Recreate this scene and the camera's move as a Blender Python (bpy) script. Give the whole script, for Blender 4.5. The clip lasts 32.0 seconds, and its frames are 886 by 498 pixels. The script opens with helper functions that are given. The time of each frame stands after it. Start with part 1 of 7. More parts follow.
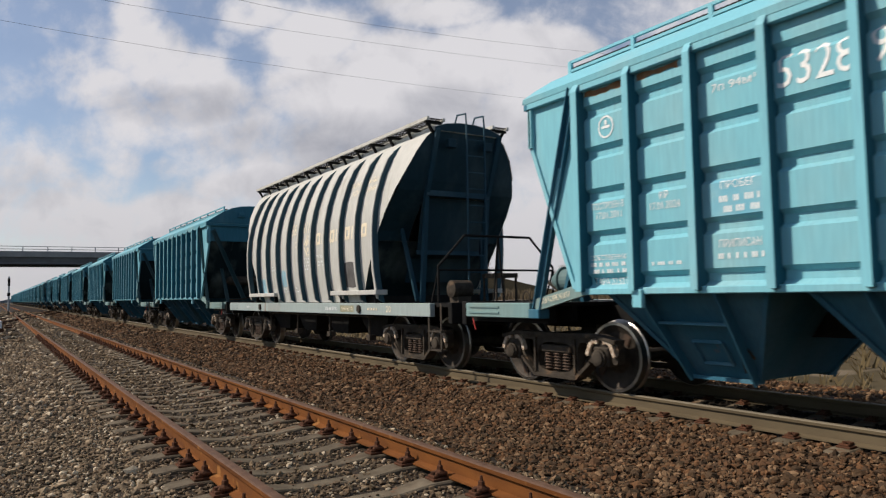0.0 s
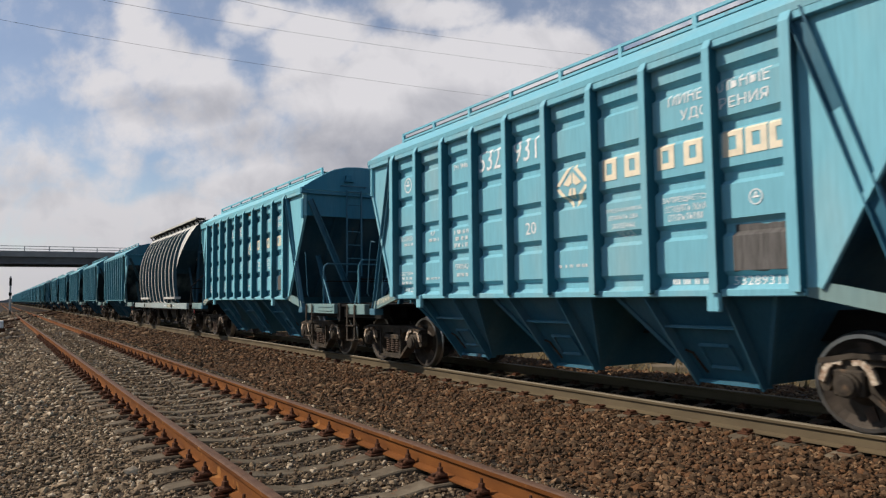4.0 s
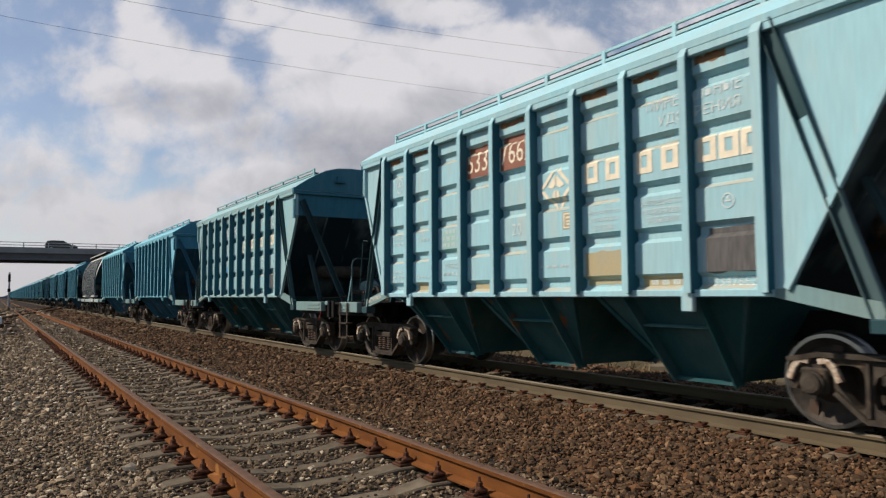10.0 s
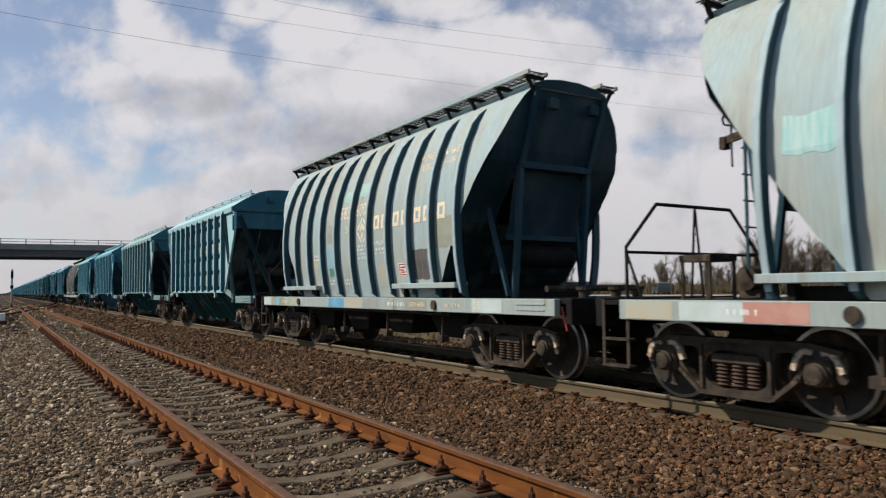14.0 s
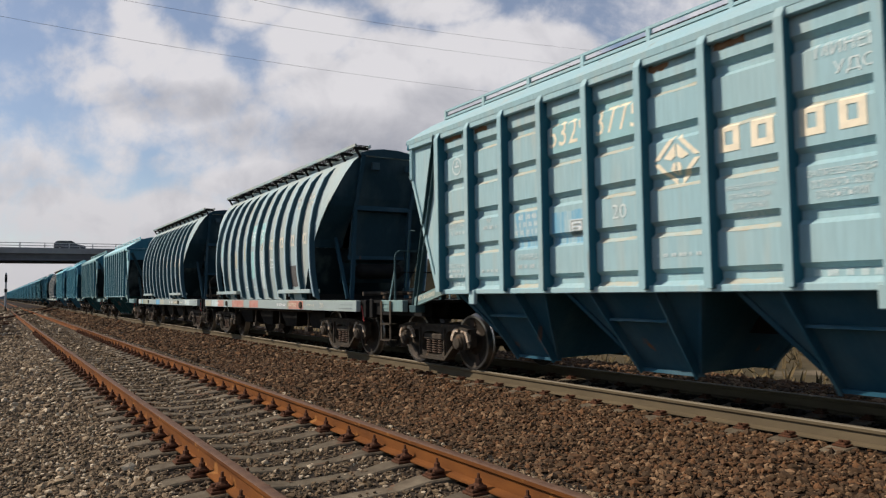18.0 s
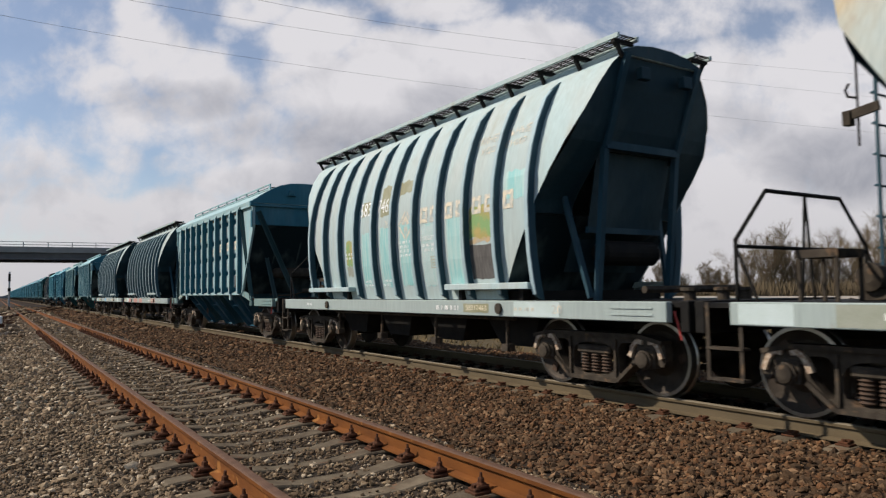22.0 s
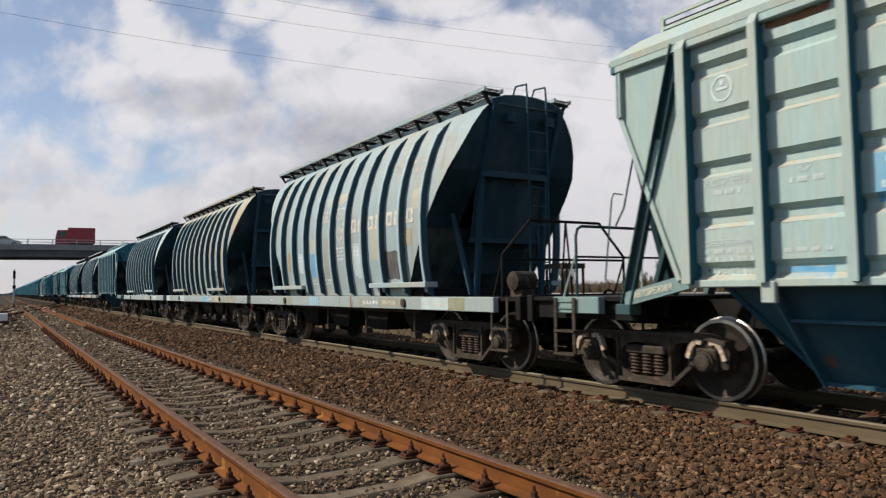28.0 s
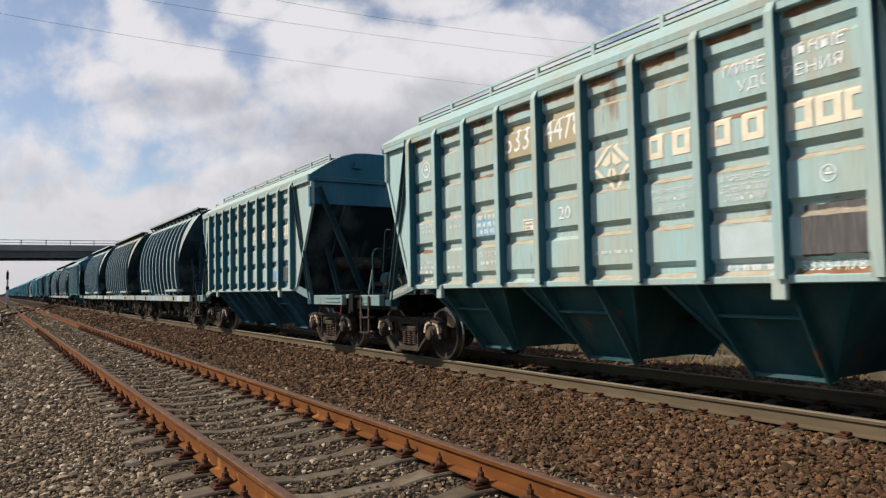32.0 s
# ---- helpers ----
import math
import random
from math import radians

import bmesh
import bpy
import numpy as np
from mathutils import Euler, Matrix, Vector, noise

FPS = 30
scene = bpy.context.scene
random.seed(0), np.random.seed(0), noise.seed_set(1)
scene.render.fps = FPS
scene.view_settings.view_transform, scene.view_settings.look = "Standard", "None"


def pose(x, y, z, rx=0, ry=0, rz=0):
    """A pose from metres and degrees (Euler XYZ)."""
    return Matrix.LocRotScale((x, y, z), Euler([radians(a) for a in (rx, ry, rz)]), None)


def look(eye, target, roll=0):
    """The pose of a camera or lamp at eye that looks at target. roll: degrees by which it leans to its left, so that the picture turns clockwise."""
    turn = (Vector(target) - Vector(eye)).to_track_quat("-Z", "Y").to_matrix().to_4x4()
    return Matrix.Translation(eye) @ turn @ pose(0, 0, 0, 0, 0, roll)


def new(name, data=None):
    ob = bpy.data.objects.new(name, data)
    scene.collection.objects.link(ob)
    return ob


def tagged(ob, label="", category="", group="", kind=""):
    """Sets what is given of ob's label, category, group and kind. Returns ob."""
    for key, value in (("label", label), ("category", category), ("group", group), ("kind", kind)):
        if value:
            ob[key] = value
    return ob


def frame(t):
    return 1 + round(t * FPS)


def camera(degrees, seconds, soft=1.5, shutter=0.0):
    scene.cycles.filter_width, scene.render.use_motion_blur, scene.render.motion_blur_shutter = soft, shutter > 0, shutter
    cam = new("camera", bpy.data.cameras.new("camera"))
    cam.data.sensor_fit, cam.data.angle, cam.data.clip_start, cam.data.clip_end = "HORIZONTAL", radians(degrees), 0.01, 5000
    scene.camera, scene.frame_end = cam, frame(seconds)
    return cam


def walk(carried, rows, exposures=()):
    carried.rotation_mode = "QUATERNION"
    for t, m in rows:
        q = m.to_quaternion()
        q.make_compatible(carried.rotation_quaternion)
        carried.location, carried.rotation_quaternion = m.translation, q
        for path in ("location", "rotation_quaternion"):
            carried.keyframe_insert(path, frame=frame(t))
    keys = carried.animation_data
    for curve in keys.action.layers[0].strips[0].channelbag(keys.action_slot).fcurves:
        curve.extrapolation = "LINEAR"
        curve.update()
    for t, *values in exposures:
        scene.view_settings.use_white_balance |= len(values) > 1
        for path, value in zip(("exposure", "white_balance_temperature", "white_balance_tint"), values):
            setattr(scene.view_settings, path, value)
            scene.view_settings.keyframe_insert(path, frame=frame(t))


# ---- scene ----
# One track with a passing freight train, one rusty siding, an overpass and a road behind.
# Metres; z = 0 is the top of the rails; the tracks run along +y; the train rolls towards +y.
from mathutils.geometry import tessellate_polygon

EYE = 1.348
SIDING, MAIN = 2.38, 7.90          # centre lines of the two tracks
GAUGE = 0.797                      # centre line to rail centre
SECONDS = 32.0

cam = camera(64.6, SECONDS, soft=1.25, shutter=0.2)
CAMERA_ROWS = [
    (0, -32.532, 3.737, -0.910), (0.5, -32.645, 3.680, -0.640), (1, -32.656, 3.759, -0.500), (1.5, -32.431, 3.725, -0.490),
    (2, -32.306, 3.691, -0.860), (2.5, -32.408, 3.646, -0.870), (4.5, -32.419, 3.940, -0.580), (5, -32.476, 3.748, -0.670),
    (5.5, -32.363, 3.974, -0.570), (6, -32.532, 4.064, -0.500), (6.5, -32.544, 4.188, -0.440), (7, -32.544, 3.917, -0.470),
    (7.5, -32.521, 3.703, -0.800), (8, -32.544, 3.511, -0.730), (8.5, -32.408, 3.477, -0.740), (9, -32.453, 3.420, -0.650),
    (9.5, -32.465, 3.567, -0.410), (10, -32.487, 3.782, -0.290), (10.5, -32.645, 4.019, -0.360), (11, -32.611, 3.748, -0.630),
    (11.5, -32.589, 3.499, -0.980), (12, -32.465, 3.375, -1.010), (12.5, -32.600, 3.477, -0.980), (13, -32.600, 3.375, -0.700),
    (13.5, -32.261, 3.353, -0.700), (14, -32.340, 3.307, -0.620), (14.5, -32.295, 3.375, -0.760), (16.5, -32.668, 3.420, -0.930),
    (17, -32.589, 3.341, -0.930), (17.5, -32.532, 3.240, -0.990), (18, -32.702, 3.545, -0.730), (18.5, -32.769, 3.703, -0.690),
    (19, -32.465, 3.624, -0.680), (19.5, -32.442, 3.488, -0.670), (20, -32.453, 3.511, -0.840), (20.5, -32.487, 3.195, -0.750),
    (21, -32.352, 3.138, -0.940), (21.5, -32.487, 3.240, -0.820), (22, -32.498, 3.477, -0.720), (22.5, -32.623, 3.578, -0.550),
    (23, -32.498, 3.387, -0.880), (23.5, -32.239, 3.274, -1.210), (24, -32.397, 3.161, -1.010), (24.5, -32.115, 3.228, -0.960),
    (26.5, -32.284, 3.127, -1.090), (27, -32.205, 2.946, -1.270), (27.5, -32.227, 2.822, -1.140), (28, -32.216, 3.206, -0.810),
    (28.5, -32.487, 3.172, -0.820), (29, -32.532, 3.296, -0.690), (29.5, -32.318, 3.161, -0.830), (30, -32.284, 3.172, -1.030),
    (30.5, -32.273, 3.127, -0.930), (31, -32.487, 3.274, -0.890), (31.5, -32.690, 3.127, -0.980), (32, -32.623, 3.093, -1.120),
]


def sight(yaw, pitch, roll):
    """A camera pose at the eye from its yaw, pitch and lean."""
    y, p = radians(yaw), radians(pitch)
    ahead = Vector((-math.sin(y) * math.cos(p), math.cos(y) * math.cos(p), math.sin(p)))
    eye = Vector((0, 0, EYE))
    return look(eye, eye + ahead, roll)


walk(cam, [(t, sight(a, b, c)) for t, a, b, c in CAMERA_ROWS], [(0, -0.06, 6650, 14), (16, -0.05, 6650, 14), (24, 0.0, 6650, 14), (SECONDS, 0.09, 6650, 14)])


def rolled(t):
    """How far the train has rolled after t seconds."""
    u, w = min(max(t - 6.0, 0.0), 6.0), max(t - 12.0, 0.0)
    return 4.70 * t + 0.2 * u * u / 12.0 + 0.2 * w + float(np.interp(t, [a for a, _ in SURGES], [b for _, b in SURGES]))


# small surges and checks in the train's even roll
SURGES = [(0, 0), (1, 0.02), (1.5, -0.06), (2, 0.13), (2.5, 0.0), (4, 0), (5, 0.05), (7, 0), (10, 0), (11, -0.07), (12, 0.07), (13, 0.08), (14, 0.05), (15, 0), (17, 0), (18, 0.12), (18.5, 0.12), (19, -0.14), (19.5, 0), (31, 0.02), (32, 0.10)]


# ---- light ----
SUN_ELEVATION, SUN_AZIMUTH = radians(42), radians(-55)
sun_way = Vector((math.sin(SUN_AZIMUTH) * math.cos(SUN_ELEVATION), math.cos(SUN_AZIMUTH) * math.cos(SUN_ELEVATION), math.sin(SUN_ELEVATION)))
sun = new("sun", bpy.data.lights.new("sun", "SUN"))
sun.data.energy, sun.data.angle, sun.data.color = 5.0, radians(0.6), (1.0, 0.91, 0.78)
sun.matrix_world = look(sun_way * 200, (0, 0, 0))

world = bpy.data.worlds.new("sky")
scene.world = world
world.use_nodes = True


def sky_nodes(tree):
    n, l = tree.nodes, tree.links
    n.clear()

    def node(kind, **values):
        made = n.new(kind)
        for k, v in values.items():
            made.inputs[k].default_value = v
        return made

    def calc(op, a, b=0.0, clamp=False):
        made = n.new("ShaderNodeMath")
        made.operation, made.use_clamp = op, clamp
        for i, v in enumerate((a, b)):
            if isinstance(v, (int, float)):
                made.inputs[i].default_value = v
            else:
                l.new(v, made.inputs[i])
        return made.outputs[0]

    sky = n.new("ShaderNodeTexSky")
    sky.sky_type, sky.sun_disc = "NISHITA", False
    sky.sun_elevation, sky.sun_rotation = SUN_ELEVATION, SUN_AZIMUTH
    sky.air_density, sky.dust_density, sky.ozone_density = 1.0, 0.2, 2.0
    place = n.new("ShaderNodeTexCoord").outputs["Generated"]
    sep = n.new("ShaderNodeSeparateXYZ")
    l.new(place, sep.inputs[0])
    # the part of the dome over the overpass and the train, as a flat chart (u across, v up)
    ahead = n.new("ShaderNodeVectorRotate")
    ahead.rotation_type = "Z_AXIS"
    ahead.inputs["Angle"].default_value = radians(32.4)
    l.new(place, ahead.inputs["Vector"])
    turned = n.new("ShaderNodeSeparateXYZ")
    l.new(ahead.outputs[0], turned.inputs[0])
    far = calc("MAXIMUM", turned.outputs["Y"], 0.08)
    chart = n.new("ShaderNodeCombineXYZ")
    l.new(calc("DIVIDE", turned.outputs["X"], far), chart.inputs["X"])
    l.new(calc("DIVIDE", turned.outputs["Z"], far), chart.inputs["Y"])
    wisp = node("ShaderNodeTexNoise", Scale=9.0, Detail=12.0, Roughness=0.58, Distortion=0.3)
    l.new(chart.outputs[0], wisp.inputs["Vector"])
    fray = node("ShaderNodeTexNoise", Scale=26.0, Detail=8.0, Roughness=0.6)
    l.new(chart.outputs[0], fray.inputs["Vector"])

    def banks(items, total=None):
        """The sum of soft oval banks: place, half sizes, thickness."""
        for u, v, wide, tall, thick in items:
            off = n.new("ShaderNodeVectorMath")
            off.operation = "MULTIPLY_ADD"
            l.new(chart.outputs[0], off.inputs[0])
            off.inputs[1].default_value = (1 / wide, 1 / tall, 0)
            off.inputs[2].default_value = (-u / wide, -v / tall, 0)
            size = n.new("ShaderNodeVectorMath")
            size.operation = "LENGTH"
            l.new(off.outputs[0], size.inputs[0])
            fall = n.new("ShaderNodeMapRange")
            fall.interpolation_type = "SMOOTHSTEP"
            l.new(size.outputs["Value"], fall.inputs["Value"])
            fall.inputs["From Min"].default_value, fall.inputs["From Max"].default_value = 0.35, 1.25
            fall.inputs["To Min"].default_value, fall.inputs["To Max"].default_value = thick, 0.0
            total = calc("MAXIMUM", total, fall.outputs[0]) if total else fall.outputs[0]
        return total

    total = banks(LOW_BANKS, banks(WIDE_CLOUD, banks(TOWER)))
    rough_edge = calc("ADD", calc("MULTIPLY", calc("SUBTRACT", wisp.outputs["Fac"], 0.47), 1.75), calc("MULTIPLY", calc("SUBTRACT", fray.outputs["Fac"], 0.5), 0.85))
    total = calc("ADD", total, rough_edge)
    # the rest of the dome: broken cloud low down, clear above and away from the sun
    big = node("ShaderNodeTexNoise", Scale=5.0, Detail=9.0, Roughness=0.55, Distortion=0.25)
    l.new(place, big.inputs["Vector"])
    rest = calc("ADD", big.outputs["Fac"], calc("MULTIPLY", sep.outputs["Z"], -0.35))
    rest = calc("ADD", rest, calc("SUBTRACT", calc("MULTIPLY", turned.outputs["Y"], 0.5), 0.40))
    edge = n.new("ShaderNodeMapRange")
    edge.interpolation_type = "SMOOTHSTEP"
    l.new(turned.outputs["Y"], edge.inputs["Value"])
    edge.inputs["From Min"].default_value, edge.inputs["From Max"].default_value = 0.45, 0.72
    whole = n.new("ShaderNodeMix")
    l.new(edge.outputs[0], whole.inputs["Factor"])
    l.new(rest, whole.inputs["A"])
    l.new(total, whole.inputs["B"])
    cover = n.new("ShaderNodeMapRange")
    cover.interpolation_type = "SMOOTHSTEP"
    l.new(whole.outputs["Result"], cover.inputs["Value"])
    cover.inputs["From Min"].default_value, cover.inputs["From Max"].default_value = -0.04, 0.80
    cover.inputs["To Min"].default_value = 0.16
    # lit and grey parts of the clouds
    shade = node("ShaderNodeTexNoise", Scale=11.0, Detail=9.0, Roughness=0.55, Distortion=0.3)
    move = n.new("ShaderNodeMapping")
    move.inputs["Location"].default_value = (3.1, 1.7, 0.4)
    l.new(chart.outputs[0], move.inputs["Vector"])
    l.new(move.outputs[0], shade.inputs["Vector"])
    dark = calc("ADD", banks(GREY_BELLIES), calc("MULTIPLY", calc("SUBTRACT", shade.outputs["Fac"], 0.52), 1.7))
    tone = n.new("ShaderNodeValToRGB")
    tone.color_ramp.elements[0].position, tone.color_ramp.elements[0].color = 0.0, (0.755, 0.77, 0.80, 1)
    tone.color_ramp.elements[1].position, tone.color_ramp.elements[1].color = 0.9, (0.395, 0.42, 0.475, 1)
    l.new(dark, tone.inputs["Fac"])
    under = n.new("ShaderNodeMapRange")
    l.new(sep.outputs["Z"], under.inputs["Value"])
    for k, v in (("From Min", 0.02), ("From Max", 0.20), ("To Min", 0.82), ("To Max", 1.0)):
        under.inputs[k].default_value = v
    cloud = n.new("ShaderNodeVectorMath")
    cloud.operation = "SCALE"
    l.new(tone.outputs[0], cloud.inputs[0])
    l.new(under.outputs[0], cloud.inputs["Scale"])
    strong = n.new("ShaderNodeVectorMath")
    strong.operation = "SCALE"
    l.new(sky.outputs[0], strong.inputs[0])
    strong.inputs["Scale"].default_value = 0.11
    mix = n.new("ShaderNodeMix")
    mix.data_type = "RGBA"
    l.new(cover.outputs[0], mix.inputs["Factor"])
    l.new(strong.outputs[0], mix.inputs["A"])
    l.new(cloud.outputs[0], mix.inputs["B"])
    back = n.new("ShaderNodeBackground")
    back.inputs["Strength"].default_value = 0.95
    l.new(mix.outputs["Result"], back.inputs["Color"])
    l.new(back.outputs[0], n.new("ShaderNodeOutputWorld").inputs["Surface"])


# cloud banks on the chart of the dome: u, v, half width, half height, thickness
TOWER = [(-0.444, 0.417, 0.036, 0.065, 0.6), (-0.425, 0.362, 0.06, 0.06, 0.75), (-0.385, 0.328, 0.097, 0.06, 0.8), (-0.471, 0.304, 0.09, 0.04, 0.6), (-0.323, 0.294, 0.069, 0.052, 0.7), (-0.392, 0.261, 0.137, 0.056, 0.6), (-0.278, 0.243, 0.097, 0.056, 0.5), (-0.31, 0.377, 0.027, 0.019, 0.34), (-0.566, 0.334, 0.065, 0.032, 0.26), (-0.614, 0.31, 0.065, 0.032, 0.2)]
# the wide cloud over the train
WIDE_CLOUD = [(-0.266, 0.413, 0.069, 0.036, 0.7), (-0.18, 0.378, 0.097, 0.052, 0.8), (-0.048, 0.421, 0.048, 0.032, 0.6), (-0.065, 0.349, 0.113, 0.048, 0.8), (-0.18, 0.305, 0.097, 0.073, 0.8), (-0.041, 0.278, 0.185, 0.097, 0.9), (0.083, 0.343, 0.129, 0.073, 0.9), (0.174, 0.355, 0.085, 0.044, 0.8), (0.018, 0.411, 0.097, 0.029, 0.7), (-0.106, 0.213, 0.194, 0.073, 0.8), (0.18, 0.267, 0.202, 0.089, 0.9), (0.332, 0.399, 0.137, 0.048, 0.52), (0.432, 0.419, 0.097, 0.024, 0.4), (0.585, 0.329, 0.113, 0.069, 0.9), (0.651, 0.37, 0.073, 0.048, 0.6), (0.427, 0.281, 0.21, 0.089, 0.8), (0.587, 0.204, 0.242, 0.121, 0.9)]
# the banks and haze low over the land
LOW_BANKS = [(-0.603, 0.194, 0.097, 0.065, 0.46), (-0.637, 0.235, 0.089, 0.036, 0.4), (-0.514, 0.226, 0.089, 0.032, 0.34), (-0.505, 0.156, 0.089, 0.032, 0.5), (-0.455, 0.194, 0.035, 0.031, 0.5), (-0.393, 0.191, 0.029, 0.023, 0.4), (-0.351, 0.215, 0.065, 0.056, 0.4), (-0.634, 0.129, 0.21, 0.056, 0.7), (-0.39, 0.113, 0.242, 0.044, 0.8), (-0.18, 0.148, 0.21, 0.073, 0.8), (0.096, 0.153, 0.242, 0.121, 0.8), (0.42, 0.108, 0.403, 0.121, 0.9), (0, 0.03, 1.2, 0.09, 0.75)]
# the grey undersides
GREY_BELLIES = [(-0.356, 0.278, 0.105, 0.04, 0.6), (-0.115, 0.217, 0.161, 0.06, 0.8), (-0.18, 0.164, 0.129, 0.048, 0.5), (-0.586, 0.157, 0.105, 0.036, 0.15), (0.098, 0.218, 0.129, 0.065, 0.5), (0.585, 0.171, 0.161, 0.065, 0.7), (0.384, 0.232, 0.121, 0.048, 0.4), (0.008, 0.269, 0.097, 0.048, 0.4), (-0.286, 0.223, 0.089, 0.04, 0.5), (-0.442, 0.291, 0.048, 0.024, 0.3)]
sky_nodes(world.node_tree)


# ---- materials ----
def material(name, color, other=None, rough=0.6, metal=0.0, scale=4.0, share=0.5, sharp=0.2, stretch=(1, 1, 1), bump=0.15, grain=60.0,
             fine_stretch=(1, 1, 1), stain=None, stain_scale=3.0, stain_cut=0.62, stain_stretch=(1, 1, 1), random=0.0, speckle=0.12, gloss=0.5, runs=None):
    """Paint, metal, stone or soil: two tones mixed by noise, fine speckle and relief, shaped stains, and runs of dirt washed down."""
    m = bpy.data.materials.new(name)
    m.use_nodes = True
    n, l = m.node_tree.nodes, m.node_tree.links
    b = n["Principled BSDF"]
    b.inputs["Roughness"].default_value, b.inputs["Metallic"].default_value = rough, metal
    b.inputs["Specular IOR Level"].default_value = gloss
    coord, info = n.new("ShaderNodeTexCoord"), n.new("ShaderNodeObjectInfo")
    push = n.new("ShaderNodeVectorMath")
    push.operation = "MULTIPLY_ADD"
    l.new(info.outputs["Random"], push.inputs[0])
    push.inputs[1].default_value = (13.7, 31.1, 7.3)
    l.new(coord.outputs["Object"], push.inputs[2])

    def noise_node(size, detail, pull=(1, 1, 1)):
        turn, made = n.new("ShaderNodeMapping"), n.new("ShaderNodeTexNoise")
        turn.inputs["Scale"].default_value = pull
        l.new(push.outputs[0], turn.inputs["Vector"])
        l.new(turn.outputs[0], made.inputs["Vector"])
        made.inputs["Scale"].default_value, made.inputs["Detail"].default_value = size, detail
        return made.outputs["Fac"]

    def ramp(value, low, high):
        made = n.new("ShaderNodeMapRange")
        l.new(value, made.inputs["Value"])
        made.inputs["From Min"].default_value, made.inputs["From Max"].default_value = low, high
        return made.outputs[0]

    def mixed(fac, a, c, kind="MIX"):
        made = n.new("ShaderNodeMix")
        made.data_type, made.blend_type = "RGBA", kind
        for key, v in (("Factor", fac), ("A", a), ("B", c)):
            if isinstance(v, (int, float)):
                made.inputs[key].default_value = v
            elif isinstance(v, tuple):
                made.inputs[key].default_value = (*v, 1)
            else:
                l.new(v, made.inputs[key])
        return made.outputs["Result"]

    tone = mixed(ramp(noise_node(scale, 6.0, stretch), share - sharp, share + sharp), color, other or tuple(c * 0.78 for c in color))
    fine = noise_node(grain, 4.0, fine_stretch)
    tone = mixed(speckle, tone, mixed(fine, (0.0, 0.0, 0.0), (1.0, 1.0, 1.0)), "OVERLAY")
    if runs:
        washed = ramp(noise_node(5.0, 5.0, (1, 1, 0.09)), 0.50, 0.72)
        dirty = ramp(noise_node(0.9, 4.0), 0.40, 0.66)
        gate = n.new("ShaderNodeMath")
        gate.operation = "MULTIPLY"
        l.new(washed, gate.inputs[0])
        l.new(dirty, gate.inputs[1])
        part_of = n.new("ShaderNodeMath")
        part_of.operation = "MULTIPLY"
        l.new(gate.outputs[0], part_of.inputs[0])
        part_of.inputs[1].default_value = 0.75
        tone = mixed(part_of.outputs[0], tone, runs)
    if stain:
        tone = mixed(ramp(noise_node(stain_scale, 8.0, stain_stretch), stain_cut, stain_cut + 0.07), tone, stain)
    if random:
        hsv = n.new("ShaderNodeHueSaturation")
        l.new(tone, hsv.inputs["Color"])
        r = n.new("ShaderNodeMapRange")
        l.new(info.outputs["Random"], r.inputs["Value"])
        r.inputs["To Min"].default_value, r.inputs["To Max"].default_value = 1 - random, 1 + random
        l.new(r.outputs[0], hsv.inputs["Value"])
        tone = hsv.outputs["Color"]
    l.new(tone, b.inputs["Base Color"])
    relief = n.new("ShaderNodeBump")
    relief.inputs["Strength"].default_value, relief.inputs["Distance"].default_value = bump, 0.01
    l.new(fine, relief.inputs["Height"])
    l.new(relief.outputs[0], b.inputs["Normal"])
    return m


def stones(name, tones, light=1.0, rough=0.9):
    """Loose stones: each one of several tones."""
    m = bpy.data.materials.new(name)
    m.use_nodes = True
    n, l = m.node_tree.nodes, m.node_tree.links
    b = n["Principled BSDF"]
    b.inputs["Roughness"].default_value = rough
    b.inputs["Specular IOR Level"].default_value = 0.12
    ramp = n.new("ShaderNodeValToRGB")
    while len(ramp.color_ramp.elements) < len(tones):
        ramp.color_ramp.elements.new(0.5)
    ramp.color_ramp.interpolation = "CONSTANT"
    mean = [sum(c[k] for c in tones) / len(tones) for k in range(3)]
    for i, (e, c) in enumerate(zip(ramp.color_ramp.elements, tones)):
        r, g, b_ = (light * (0.7 * c[k] + 0.3 * mean[k]) for k in range(3))
        e.position, e.color = i / len(tones), (r * 0.88, g * 0.79, b_ * 0.64, 1)
    l.new(n.new("ShaderNodeNewGeometry").outputs["Random Per Island"], ramp.inputs["Fac"])
    grit = n.new("ShaderNodeTexNoise")
    grit.inputs["Scale"].default_value, grit.inputs["Detail"].default_value = 90.0, 5.0
    l.new(n.new("ShaderNodeTexCoord").outputs["Object"], grit.inputs["Vector"])
    mix = n.new("ShaderNodeMix")
    mix.data_type, mix.blend_type = "RGBA", "OVERLAY"
    mix.inputs["Factor"].default_value = 0.5
    l.new(ramp.outputs[0], mix.inputs["A"])
    l.new(grit.outputs["Fac"], mix.inputs["B"])
    l.new(mix.outputs["Result"], b.inputs["Base Color"])
    return m


RUST_STAIN = (0.20, 0.09, 0.035)


def wagon_paint(name, color, wear=0.64, rust=0.68, faded=(0.34, 0.42, 0.40), much=0.45, runs=None):
    return material(name, color, tuple((1 - much) * c + much * w for c, w in zip(color, faded)), runs=runs, rough=0.62, gloss=0.16, scale=1.3, share=wear, sharp=0.16,
                    stretch=(1, 1, 0.35), bump=0.05, grain=16, fine_stretch=(1, 1.8, 0.16), stain=RUST_STAIN, stain_scale=2.6, stain_cut=rust, stain_stretch=(1, 1, 0.22), random=0.05, speckle=0.20)


